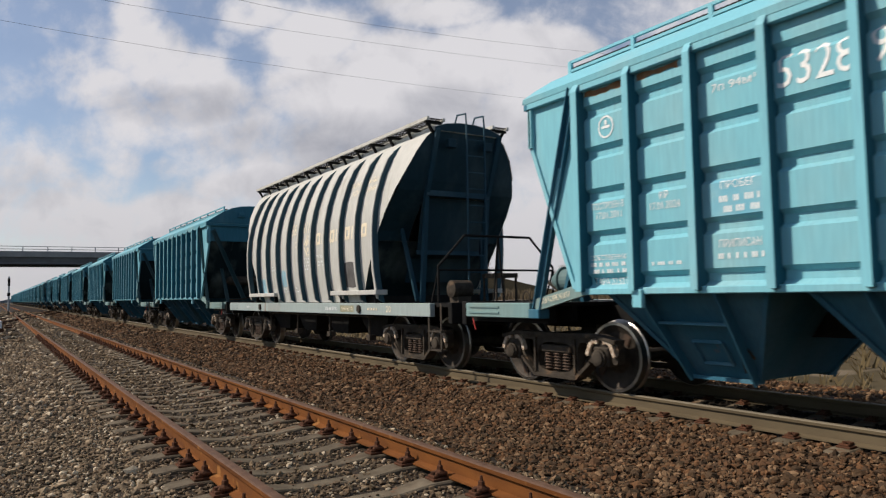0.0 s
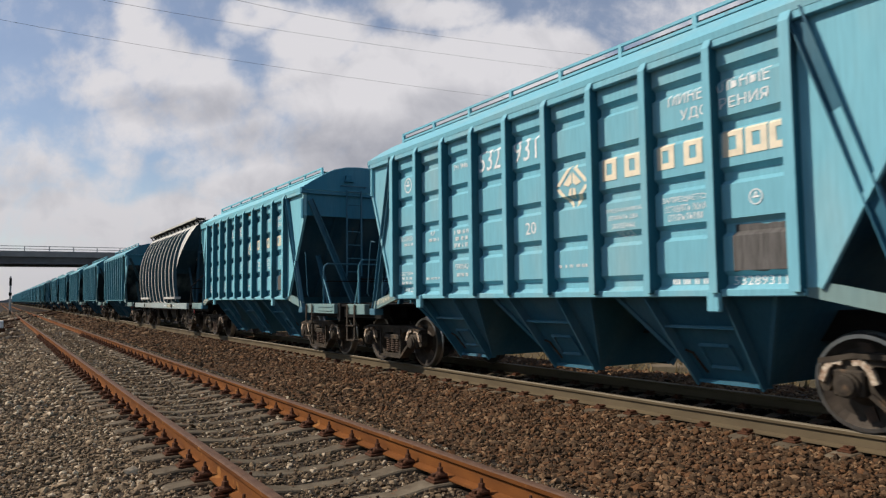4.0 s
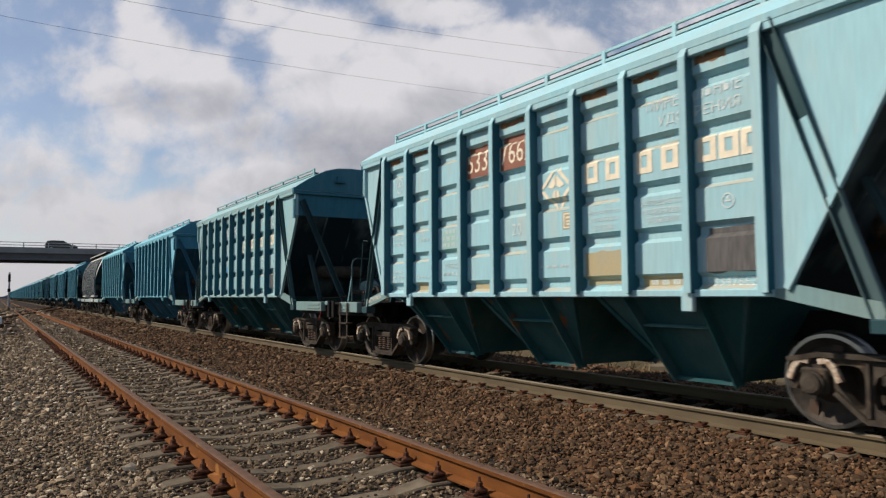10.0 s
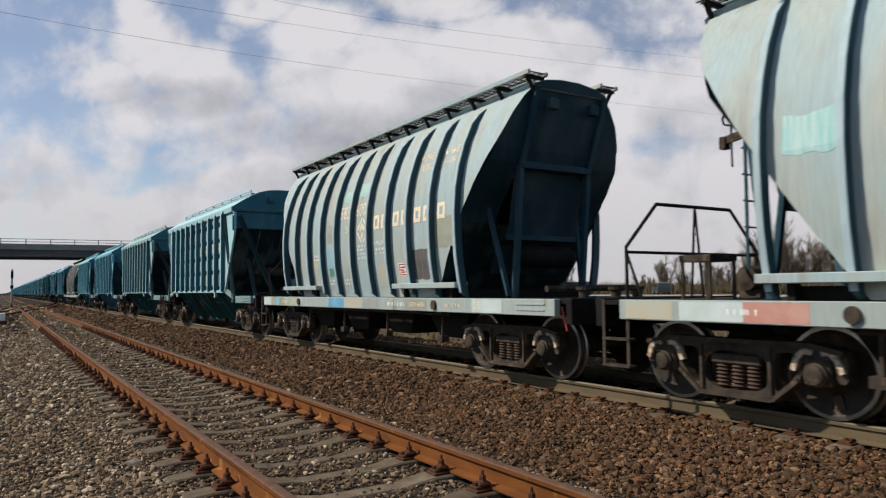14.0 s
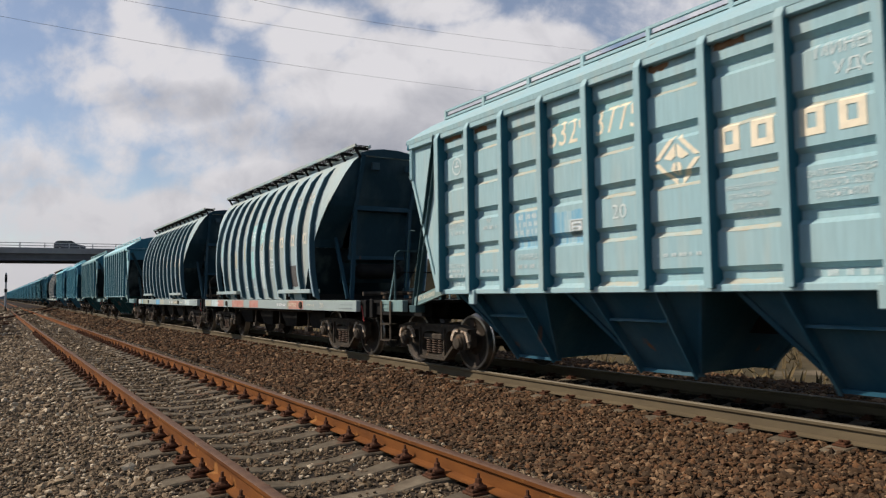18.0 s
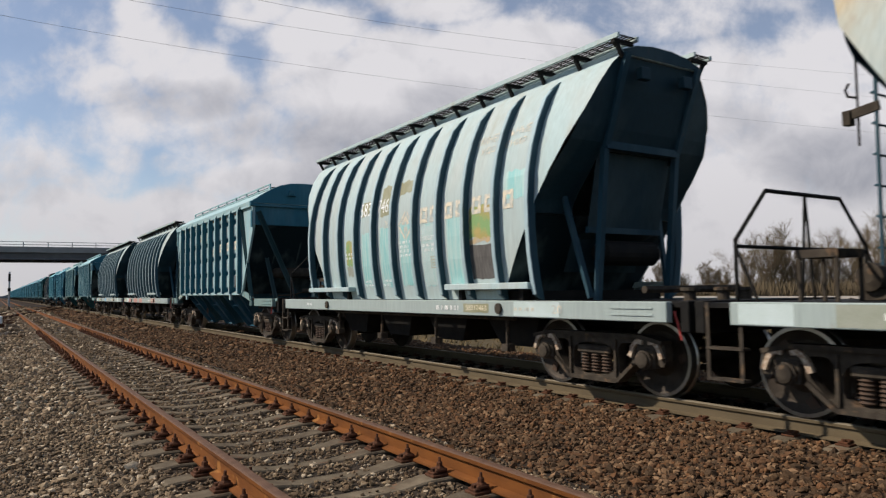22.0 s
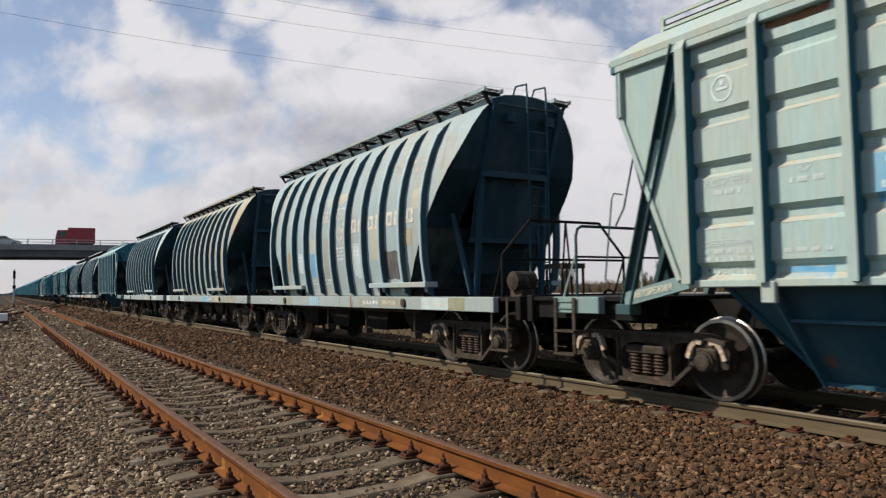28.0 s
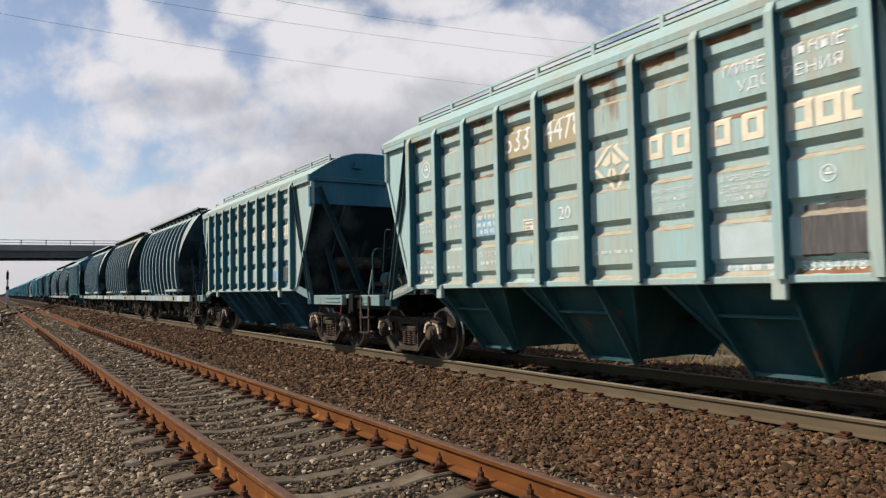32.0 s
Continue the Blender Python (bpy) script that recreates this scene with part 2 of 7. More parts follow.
M = {
    "ballast": stones("ballast_stone", [(0.053, 0.036, 0.024), (0.111, 0.063, 0.039), (0.079, 0.058, 0.043), (0.137, 0.082, 0.049), (0.063, 0.048, 0.039), (0.174, 0.121, 0.082), (0.089, 0.051, 0.033), (0.30, 0.21, 0.145), (0.055, 0.042, 0.032), (0.17, 0.09, 0.05)], 0.94),
    "gravel": stones("gravel_stone", [(0.071, 0.056, 0.041), (0.129, 0.102, 0.076), (0.094, 0.073, 0.056), (0.175, 0.140, 0.102), (0.065, 0.054, 0.044), (0.246, 0.204, 0.157), (0.105, 0.075, 0.053), (0.065, 0.052, 0.042), (0.50, 0.46, 0.40), (0.09, 0.07, 0.055)], 1.2),
    "path_gravel": stones("path_stone", [(0.10, 0.082, 0.062), (0.175, 0.142, 0.108), (0.13, 0.103, 0.080), (0.23, 0.185, 0.14), (0.09, 0.076, 0.062), (0.31, 0.26, 0.20), (0.14, 0.10, 0.072), (0.085, 0.07, 0.056), (0.52, 0.48, 0.42), (0.12, 0.095, 0.074)], 1.28),
    "bed": material("ballast_bed", (0.030, 0.019, 0.012), (0.014, 0.010, 0.007), rough=0.95, scale=18, bump=1.0, grain=45, speckle=0.6, gloss=0.12),
    "grit": material("gravel_bed", (0.045, 0.034, 0.025), (0.020, 0.016, 0.012), rough=0.95, scale=14, bump=1.0, grain=50, speckle=0.6, gloss=0.12),
    # Near-black bed and stones between the rails stand in for the train's shade.
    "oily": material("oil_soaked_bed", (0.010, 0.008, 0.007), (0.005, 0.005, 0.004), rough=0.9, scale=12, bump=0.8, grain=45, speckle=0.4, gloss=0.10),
    "shade_stone": stones("oil_soaked_stone", [(0.014, 0.012, 0.010), (0.022, 0.018, 0.015), (0.010, 0.009, 0.008), (0.032, 0.026, 0.021)], 1.0),
    "field": material("dry_field", (0.10, 0.075, 0.04), (0.055, 0.045, 0.024), rough=0.95, scale=0.15, bump=0.5, grain=3.0, speckle=0.4, stain=(0.15, 0.12, 0.08), stain_scale=0.3, gloss=0.12),
    "dry_grass": material("dry_grass", (0.17, 0.12, 0.055), (0.09, 0.07, 0.03), rough=0.95, scale=0.6, bump=0),
    "lot": material("gravel_lot", (0.36, 0.32, 0.27), (0.27, 0.24, 0.20), rough=0.95, scale=0.3, grain=8.0),
    "rust_rail": material("rusty_rail", (0.19, 0.070, 0.017), (0.10, 0.037, 0.012), rough=0.85, scale=6, stretch=(1, 0.3, 1), bump=0.3, grain=120, stain=(0.27, 0.12, 0.035), stain_scale=5, gloss=0.12),
    "rust_head": material("rusty_rail_head", (0.13, 0.075, 0.048), (0.08, 0.045, 0.03), rough=0.75, scale=9, bump=0.2, grain=150, gloss=0.15),
    "used_rail": material("used_rail", (0.128, 0.10, 0.06), (0.09, 0.07, 0.043), rough=0.8, scale=5, stretch=(1, 0.3, 1), bump=0.2, grain=120, gloss=0.12),
    "steel_head": material("polished_rail_head", (0.185, 0.155, 0.105), (0.14, 0.118, 0.08), rough=0.75, metal=0.1, scale=9, stretch=(1, 0.1, 1), bump=0.02),
    "sleeper": material("concrete_sleeper", (0.16, 0.132, 0.092), (0.085, 0.066, 0.045), rough=0.9, scale=7, bump=0.5, grain=70, random=0.2, stain=(0.13, 0.075, 0.045), stain_scale=6, stain_cut=0.6, gloss=0.12),
    "clip": material("rusty_fastening", (0.062, 0.030, 0.018), (0.10, 0.042, 0.022), rough=0.85, scale=30, bump=0.3, gloss=0.12),
    "black": material("sooty_steel", (0.007, 0.0075, 0.008), (0.016, 0.015, 0.013), rough=0.7, scale=5, bump=0.2, gloss=0.12),
    "bogie": material("dusty_bogie_steel", (0.072, 0.060, 0.046), (0.030, 0.025, 0.020), rough=0.8, scale=7, bump=0.35, grain=50, stain=(0.11, 0.075, 0.048), stain_scale=6, stain_cut=0.6, gloss=0.12),
    "boxmark": material("pale_bogie_paint", (0.60, 0.53, 0.42), (0.22, 0.13, 0.08), rough=0.85, scale=24, bump=0.2, gloss=0.12),
    "spring": material("rusty_spring", (0.06, 0.047, 0.038), (0.08, 0.05, 0.035), rough=0.8, scale=20, gloss=0.12),
    "wheel": material("worn_wheel_steel", (0.062, 0.050, 0.039), (0.028, 0.024, 0.020), rough=0.6, scale=6, metal=0.3, bump=0.1, gloss=0.12),
    "tread": material("polished_tread", (0.34, 0.32, 0.29), rough=0.36, metal=1.0, scale=10, bump=0.02),
    "sign_red": material("red_paint", (0.45, 0.05, 0.04), rough=0.5),
    "dust": material("ochre_dust", (0.36, 0.29, 0.19), (0.42, 0.40, 0.32), rough=0.9, scale=9),
    "pale_dust": material("pale_grey_dust", (0.40, 0.385, 0.30), (0.36, 0.44, 0.41), rough=0.9, scale=7, share=0.52, sharp=0.15),
    "rust": material("rust_run", (0.17, 0.075, 0.03), (0.28, 0.15, 0.07), rough=0.85, scale=9, stretch=(1, 1, 0.3)),
    "cream": material("cream_lettering", (0.78, 0.70, 0.52), (0.62, 0.56, 0.42), rough=0.6, scale=9, share=0.6),
    "white": material("white_lettering", (0.80, 0.82, 0.80), (0.58, 0.64, 0.64), rough=0.6, scale=9, share=0.6),
    "worn_cream": material("worn_cream_lettering", (0.66, 0.60, 0.46), (0.42, 0.45, 0.42), rough=0.6, scale=11, share=0.5, sharp=0.1),
    "worn_orange": material("worn_orange_lettering", (0.50, 0.37, 0.20), (0.40, 0.37, 0.29), rough=0.6, scale=9, share=0.52, sharp=0.1),
    "mossy_patch": material("mottled_ochre_and_green_repaint", (0.40, 0.32, 0.11), (0.20, 0.34, 0.13), rough=0.6, scale=3.5, share=0.5, sharp=0.08),
    "faint": material("faded_lettering", (0.62, 0.68, 0.65), (0.46, 0.57, 0.57), rough=0.6, scale=14, share=0.5),
    "board": material("black_chalk_board", (0.05, 0.048, 0.045), (0.12, 0.115, 0.11), rough=0.8, scale=9, stretch=(1, 4, 0.4)),
    "blue_patch": material("blue_repaint", (0.055, 0.27, 0.50), (0.16, 0.38, 0.52), rough=0.55, scale=4, stretch=(1, 1, 0.4)),
    "brown_patch": material("brown_repaint", (0.26, 0.095, 0.055), (0.20, 0.075, 0.045), rough=0.6, scale=4),
    "olive_patch": material("olive_repaint", (0.22, 0.22, 0.12), (0.30, 0.31, 0.22), rough=0.6, scale=4),
    "ochre_patch": material("ochre_repaint", (0.42, 0.34, 0.17), (0.36, 0.33, 0.22), rough=0.6, scale=4),
    "grey_patch": material("grey_repaint", (0.24, 0.28, 0.27), (0.30, 0.33, 0.30), rough=0.6, scale=4),
    "green_patch": material("green_repaint", (0.05, 0.20, 0.14), (0.09, 0.25, 0.2), rough=0.6, scale=4),
    "pale_blue_patch": material("pale_blue_repaint", (0.12, 0.40, 0.52), (0.2, 0.45, 0.53), rough=0.55, scale=4),
    "pale_patch": material("pale_repaint", (0.50, 0.60, 0.60), (0.42, 0.52, 0.50), rough=0.55, scale=4),
    "blue_wash": material("brushed_blue_repaint", (0.13, 0.36, 0.50), (0.34, 0.48, 0.50), rough=0.55, scale=7, stretch=(1, 3, 0.25), sharp=0.12),
    "pale_blue_wash": material("thin_pale_blue_repaint", (0.24, 0.42, 0.50), (0.38, 0.46, 0.46), rough=0.55, scale=7, stretch=(1, 3, 0.25), sharp=0.12),
    "aqua_patch": material("brushed_aqua_repaint", (0.22, 0.50, 0.50), (0.40, 0.57, 0.55), rough=0.55, scale=7, stretch=(1, 3, 0.25), sharp=0.12),
    "green_wash": material("pale_green_wash", (0.26, 0.48, 0.42), (0.32, 0.5, 0.48), rough=0.6, scale=5),
    "tan_wash": material("tan_wash", (0.42, 0.39, 0.28), (0.38, 0.42, 0.36), rough=0.6, scale=5),
    "brown_wash": material("brown_wash", (0.30, 0.19, 0.09), (0.38, 0.30, 0.18), rough=0.6, scale=7, stretch=(1, 3, 0.3)),
    "red_wash": material("faded_red_repaint", (0.42, 0.16, 0.12), (0.46, 0.27, 0.22), rough=0.6, scale=5),
    "olive_grey": material("olive_grey_repaint", (0.25, 0.28, 0.22), (0.31, 0.33, 0.28), rough=0.6, scale=5),
    "ochre_wash": material("ochre_wash", (0.36, 0.36, 0.22), (0.34, 0.44, 0.40), rough=0.6, scale=5),
    "grey_green_patch": material("grey_green_repaint", (0.24, 0.42, 0.42), (0.26, 0.47, 0.5), rough=0.6, scale=4),
    "orange": material("orange_print", (0.55, 0.22, 0.06), rough=0.6),
    "concrete": material("bridge_concrete", (0.25, 0.25, 0.25), (0.19, 0.19, 0.19), rough=0.9, scale=0.6, bump=0.2, grain=9),
    "beam": material("bridge_beam", (0.10, 0.10, 0.105), (0.07, 0.07, 0.075), rough=0.8, scale=0.8),
    "galvanised": material("galvanised_steel", (0.38, 0.39, 0.40), rough=0.5, metal=0.6, scale=3),
    "bark": material("grey_brown_bark", (0.16, 0.12, 0.085), (0.10, 0.075, 0.055), rough=0.95, scale=5, random=0.25),
    "glass": material("dark_glass", (0.02, 0.025, 0.03), rough=0.08, scale=3, speckle=0.0, bump=0.0),
    "rubber": material("tyre_rubber", (0.02, 0.02, 0.02), rough=0.9),
}


# ---- mesh helpers ----
def mesh_of(name, bm, mats):
    bmesh.ops.recalc_face_normals(bm, faces=bm.faces)
    data = bpy.data.meshes.new(name)
    bm.to_mesh(data)
    bm.free()
    for m in mats if isinstance(mats, (list, tuple)) else [mats]:
        data.materials.append(m)
    return data


def part(name, bm, mat, parent, label=""):
    """One mesh object under a thing or a part."""
    data = bm if isinstance(bm, bpy.types.Mesh) else mesh_of(name, bm, mat)
    ob = new(name, data)
    ob.parent = parent
    if label:
        tagged(ob, label)
    return ob


def box(bm, x0, x1, y0, y1, z0, z1, bevel=0.0, mat=0):
    made = bmesh.ops.create_cube(bm, size=1.0, matrix=Matrix.LocRotScale(((x0 + x1) / 2, (y0 + y1) / 2, (z0 + z1) / 2), None, (abs(x1 - x0), abs(y1 - y0), abs(z1 - z0))))
    verts = made["verts"]
    if bevel:
        edges = list({e for v in verts for e in v.link_edges})
        bmesh.ops.bevel(bm, geom=edges, offset=bevel, segments=1, affect="EDGES", profile=0.5)
    elif mat:
        for f in {f for v in verts for f in v.link_faces}:
            f.material_index = mat
    return bm


def bar(bm, a, b, w, h=None, sides=4, up=(0, 0, 1)):
    """A straight bar from a to b: a box w x h, or a round rod of that radius."""
    a, b = Vector(a), Vector(b)
    d = (b - a).normalized()
    u = Vector(up)
    if abs(d.dot(u)) > 0.97:
        u = Vector((1, 0, 0))
    s = d.cross(u).normalized()
    u = s.cross(d).normalized()
    ring = []
    if sides == 4:
        h = h or w
        ring = [s * (w / 2) + u * (h / 2), s * (-w / 2) + u * (h / 2), s * (-w / 2) + u * (-h / 2), s * (w / 2) + u * (-h / 2)]
    else:
        ring = [s * (w * math.cos(2 * math.pi * i / sides)) + u * (w * math.sin(2 * math.pi * i / sides)) for i in range(sides)]
    lo, hi = [bm.verts.new(a + r) for r in ring], [bm.verts.new(b + r) for r in ring]
    k = len(ring)
    for i in range(k):
        bm.faces.new((lo[i], lo[(i + 1) % k], hi[(i + 1) % k], hi[i]))
    bm.faces.new(lo[::-1])
    bm.faces.new(hi)
    return bm


def rod(bm, points, r, sides=6):
    """A bent round bar through the points, in one piece."""
    pts = [Vector(p) for p in points]
    rings = []
    u = None
    for i, p in enumerate(pts):
        d = (pts[min(i + 1, len(pts) - 1)] - pts[max(i - 1, 0)]).normalized()
        if u is None:
            u = Vector((0, 0, 1)) if abs(d.z) < 0.9 else Vector((1, 0, 0))
        s = d.cross(u).normalized()
        u = s.cross(d).normalized()
        rings.append([bm.verts.new(p + s * (r * math.cos(2 * math.pi * k / sides)) + u * (r * math.sin(2 * math.pi * k / sides))) for k in range(sides)])
    for a, b in zip(rings, rings[1:]):
        for k in range(sides):
            bm.faces.new((a[k], a[(k + 1) % sides], b[(k + 1) % sides], b[k]))
    bm.faces.new(rings[0][::-1])
    bm.faces.new(rings[-1])
    return bm


def channel(bm, a, b, wide, deep, thick, out):
    """A steel channel from a to b, wide across, its open side turned to `out`."""
    a, b = Vector(a), Vector(b)
    d = (b - a).normalized()
    s = d.cross(Vector(out)).normalized()
    u = s.cross(d).normalized()
    w, t = wide / 2, thick
    outline = [(-w, deep), (-w, 0), (w, 0), (w, deep), (w - t, deep), (w - t, t), (t - w, t), (t - w, deep)]
    lo, hi = [bm.verts.new(a + s * p + u * q) for p, q in outline], [bm.verts.new(b + s * p + u * q) for p, q in outline]
    for i in range(8):
        bm.faces.new((lo[i], lo[(i + 1) % 8], hi[(i + 1) % 8], hi[i]))
    for ends in (lo, hi):
        for k in ((0, 1, 6, 7), (1, 2, 5, 6), (2, 3, 4, 5)):
            bm.faces.new([ends[i] for i in k])
    return bm


def softened(outline, rounds=2):
    """The outline with its corners cut round."""
    for _ in range(rounds):
        out = []
        for (a, b), (c, d) in zip(outline, outline[1:] + outline[:1]):
            out += [(0.8 * a + 0.2 * c, 0.8 * b + 0.2 * d), (0.2 * a + 0.8 * c, 0.2 * b + 0.8 * d)]
        outline = out
    return outline


def pierced(bm, outline, holes, lo, hi):
    """A plate on an outline of (y, z) with holes, from x = lo to hi."""
    loops = [outline] + holes
    flat = [p for loop in loops for p in loop]
    tris = tessellate_polygon([[Vector((0, y, z)) for y, z in loop] for loop in loops])
    a, b = [bm.verts.new((lo, y, z)) for y, z in flat], [bm.verts.new((hi, y, z)) for y, z in flat]
    for t in tris:
        bm.faces.new([a[i] for i in t])
        bm.faces.new([b[i] for i in t[::-1]])
    first = 0
    for loop in loops:
        k = len(loop)
        for i in range(k):
            p, q = first + i, first + (i + 1) % k
            bm.faces.new((a[p], a[q], b[q], b[p]))
        first += k
    return bm


def prism(bm, outline, axis, lo, hi, mat=0):
    """A prism on a closed outline of (u, v), along axis x, y or z."""
    def at(u, v, w):
        return {"x": (w, u, v), "y": (u, w, v), "z": (u, v, w)}[axis]
    a, b = [bm.verts.new(at(u, v, lo)) for u, v in outline], [bm.verts.new(at(u, v, hi)) for u, v in outline]
    k = len(outline)
    faces = [bm.faces.new((a[i], a[(i + 1) % k], b[(i + 1) % k], b[i])) for i in range(k)]
    faces += [bm.faces.new(a[::-1]), bm.faces.new(b)]
    for f in faces:
        f.material_index = mat
    return bm


def lathe(bm, profile, centre, axis="x", sides=24, mat=None):
    """A turned body: profile of (distance along the axis, radius)."""
    c = Vector(centre)
    rings = []
    for d, r in profile:
        ring = []
        for i in range(sides):
            p, q = r * math.cos(2 * math.pi * i / sides), r * math.sin(2 * math.pi * i / sides)
            ring.append(bm.verts.new(c + Vector({"x": (d, p, q), "y": (p, d, q), "z": (p, q, d)}[axis])))
        rings.append(ring)
    for j, (a, b) in enumerate(zip(rings, rings[1:])):
        for i in range(sides):
            f = bm.faces.new((a[i], a[(i + 1) % sides], b[(i + 1) % sides], b[i]))
            f.material_index = mat[j] if mat else 0
    bm.faces.new(rings[0][::-1])
    bm.faces.new(rings[-1])
    return bm


def quad(bm, *points):
    return bm.faces.new([bm.verts.new(p) for p in points])


def slab(bm, corners, thick):
    """A plate on four or more corners, thickened against its normal."""
    c = [Vector(p) for p in corners]
    n = (c[1] - c[0]).cross(c[2] - c[0]).normalized() * thick
    a, b = [bm.verts.new(p) for p in c], [bm.verts.new(p - n) for p in c]
    k = len(c)
    bm.faces.new(a)
    bm.faces.new(b[::-1])
    for i in range(k):
        bm.faces.new((a[i], b[i], b[(i + 1) % k], a[(i + 1) % k]))
    return bm


def empty(name, at=(0, 0, 0)):
    ob = new(name)
    ob.empty_display_size = 0.3
    ob.location = at
    return ob


# ---- ground and tracks ----
GROUND = [(-3000, -0.68, "field"), (-60, -0.57, "field"), (-12, -0.41, "grit"), (-1.5, -0.29, "grit"), (0.75, -0.225, "grit"), (1.1, -0.177, "grit"),
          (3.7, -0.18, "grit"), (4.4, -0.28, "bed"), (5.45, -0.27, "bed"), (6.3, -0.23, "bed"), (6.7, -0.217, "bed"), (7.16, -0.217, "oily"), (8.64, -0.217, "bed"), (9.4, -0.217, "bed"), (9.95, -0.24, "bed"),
          (12.8, -0.44, "bed"), (15.5, -1.1, "field"), (27, -0.65, "field"), (44, 0.18, "field"), (3000, 0.2, "field")]


def build_ground():
    bm = bmesh.new()
    ys = [-400, -60, -10, 0] + [3 * i for i in range(1, 21)] + [80, 120, 200, 400, 900, 3200]
    grid = [[bm.verts.new((x, y, z)) for x, z, _ in GROUND] for y in ys]
    keys = ["grit", "bed", "field", "oily"]
    for a, b in zip(grid, grid[1:]):
        for i in range(len(GROUND) - 1):
            bm.faces.new((a[i], a[i + 1], b[i + 1], b[i])).material_index = keys.index(GROUND[i][2])
    ob = new("ground", mesh_of("ground", bm, [M[k] for k in keys]))
    tagged(ob, "flat ground of grey gravel, brown ballast and dry field", "ground", kind="structure")


def height(x):
    for (x0, z0, _), (x1, z1, _) in zip(GROUND, GROUND[1:]):
        if x0 <= x <= x1:
            return z0 + (z1 - z0) * (x - x0) / (x1 - x0)
    return 0.0


def heights(xs):
    return np.interp(xs, [g[0] for g in GROUND], [g[1] for g in GROUND])


PHI = (1 + 5 ** 0.5) / 2
ICO_V = np.array([(-1, PHI, 0), (1, PHI, 0), (-1, -PHI, 0), (1, -PHI, 0), (0, -1, PHI), (0, 1, PHI), (0, -1, -PHI), (0, 1, -PHI), (PHI, 0, -1), (PHI, 0, 1), (-PHI, 0, -1), (-PHI, 0, 1)]) / 1.902
ICO_F = np.array([(0, 11, 5), (0, 5, 1), (0, 1, 7), (0, 7, 10), (0, 10, 11), (1, 5, 9), (5, 11, 4), (11, 10, 2), (10, 7, 6), (7, 1, 8),
                  (3, 9, 4), (3, 4, 2), (3, 2, 6), (3, 6, 8), (3, 8, 9), (4, 9, 5), (2, 4, 11), (6, 2, 10), (8, 6, 7), (9, 8, 1)])


def scatter_stones(name, mat, zones, label, lift=0.0):
    """Loose stones over the zones (x0, x1, y0, y1, stones a square metre, size)."""
    rng = np.random.default_rng(7 + len(name))
    pos, size = [], []
    for x0, x1, y0, y1, dense, big in zones:
        more, less = (1.25, 0.85) if dense >= 500 else (0.72, 1.0)
        k, big = int((x1 - x0) * (y1 - y0) * dense * more), big * less
        xy = np.column_stack([rng.uniform(x0, x1, k), rng.uniform(y0, y1, k)])
        # lie outside the sleepers and rails, mostly
        pos.append(xy)
        size.append(big * rng.lognormal(0, 0.32, k))
    pos, size = np.vstack(pos), np.concatenate(size)
    near = np.minimum(np.minimum(abs(pos[:, 0] - SIDING + GAUGE), abs(pos[:, 0] - SIDING - GAUGE)), np.minimum(abs(pos[:, 0] - MAIN + GAUGE), abs(pos[:, 0] - MAIN - GAUGE)))
    keep = near > 0.085
    for centre, step, first, spill in ((SIDING, 0.576, SIDING_FIRST, 0.12), (MAIN, 0.548, MAIN_FIRST, 0.05)):
        along = (pos[:, 1] - first + step / 2) % step - step / 2
        on = (abs(pos[:, 0] - centre) < 1.2) & (abs(along) < 0.115)
        keep &= ~on | (rng.uniform(size=len(pos)) < spill)
    pos, size = pos[keep], size[keep]
    k = len(pos)
    stretch = rng.uniform(0.6, 1.25, (k, 1, 3)) * np.array([1.0, 1.0, 0.72])
    v = ICO_V[None] * rng.uniform(0.55, 1.28, (k, 12, 1)) * stretch
    a, c = rng.uniform(0, 2 * np.pi, k), rng.uniform(-0.7, 0.7, k)
    ca, sa, cc, sc = np.cos(a), np.sin(a), np.cos(c), np.sin(c)
    y, z = v[:, :, 1] * cc[:, None] - v[:, :, 2] * sc[:, None], v[:, :, 1] * sc[:, None] + v[:, :, 2] * cc[:, None]
    x = v[:, :, 0] * ca[:, None] - y * sa[:, None]
    y = v[:, :, 0] * sa[:, None] + y * ca[:, None]
    v = np.stack([x, y, z], 2) * size[:, None, None] / 2
    v[:, :, :2] += pos[:, None, :]
    v[:, :, 2] += (heights(pos[:, 0]) + lift + rng.uniform(-0.012, 0.016, k))[:, None]
    data = bpy.data.meshes.new(name)
    tris = (ICO_F[None] + 12 * np.arange(k)[:, None, None]).reshape(-1, 3)
    data.vertices.add(k * 12)
    data.vertices.foreach_set("co", v.reshape(-1))
    data.loops.add(len(tris) * 3)
    data.loops.foreach_set("vertex_index", tris.reshape(-1).astype(np.int32))
    data.polygons.add(len(tris))
    data.polygons.foreach_set("loop_start", np.arange(0, len(tris) * 3, 3, dtype=np.int32))
    data.polygons.foreach_set("use_smooth", np.zeros(len(tris), dtype=bool))
    data.update(calc_edges=True)
    data.materials.append(mat)
    return tagged(new(name, data), label, name.replace("_", " "), kind="stuff")


SIDING_FIRST, MAIN_FIRST = 4.90, 4.29     # the place of one sleeper of each track


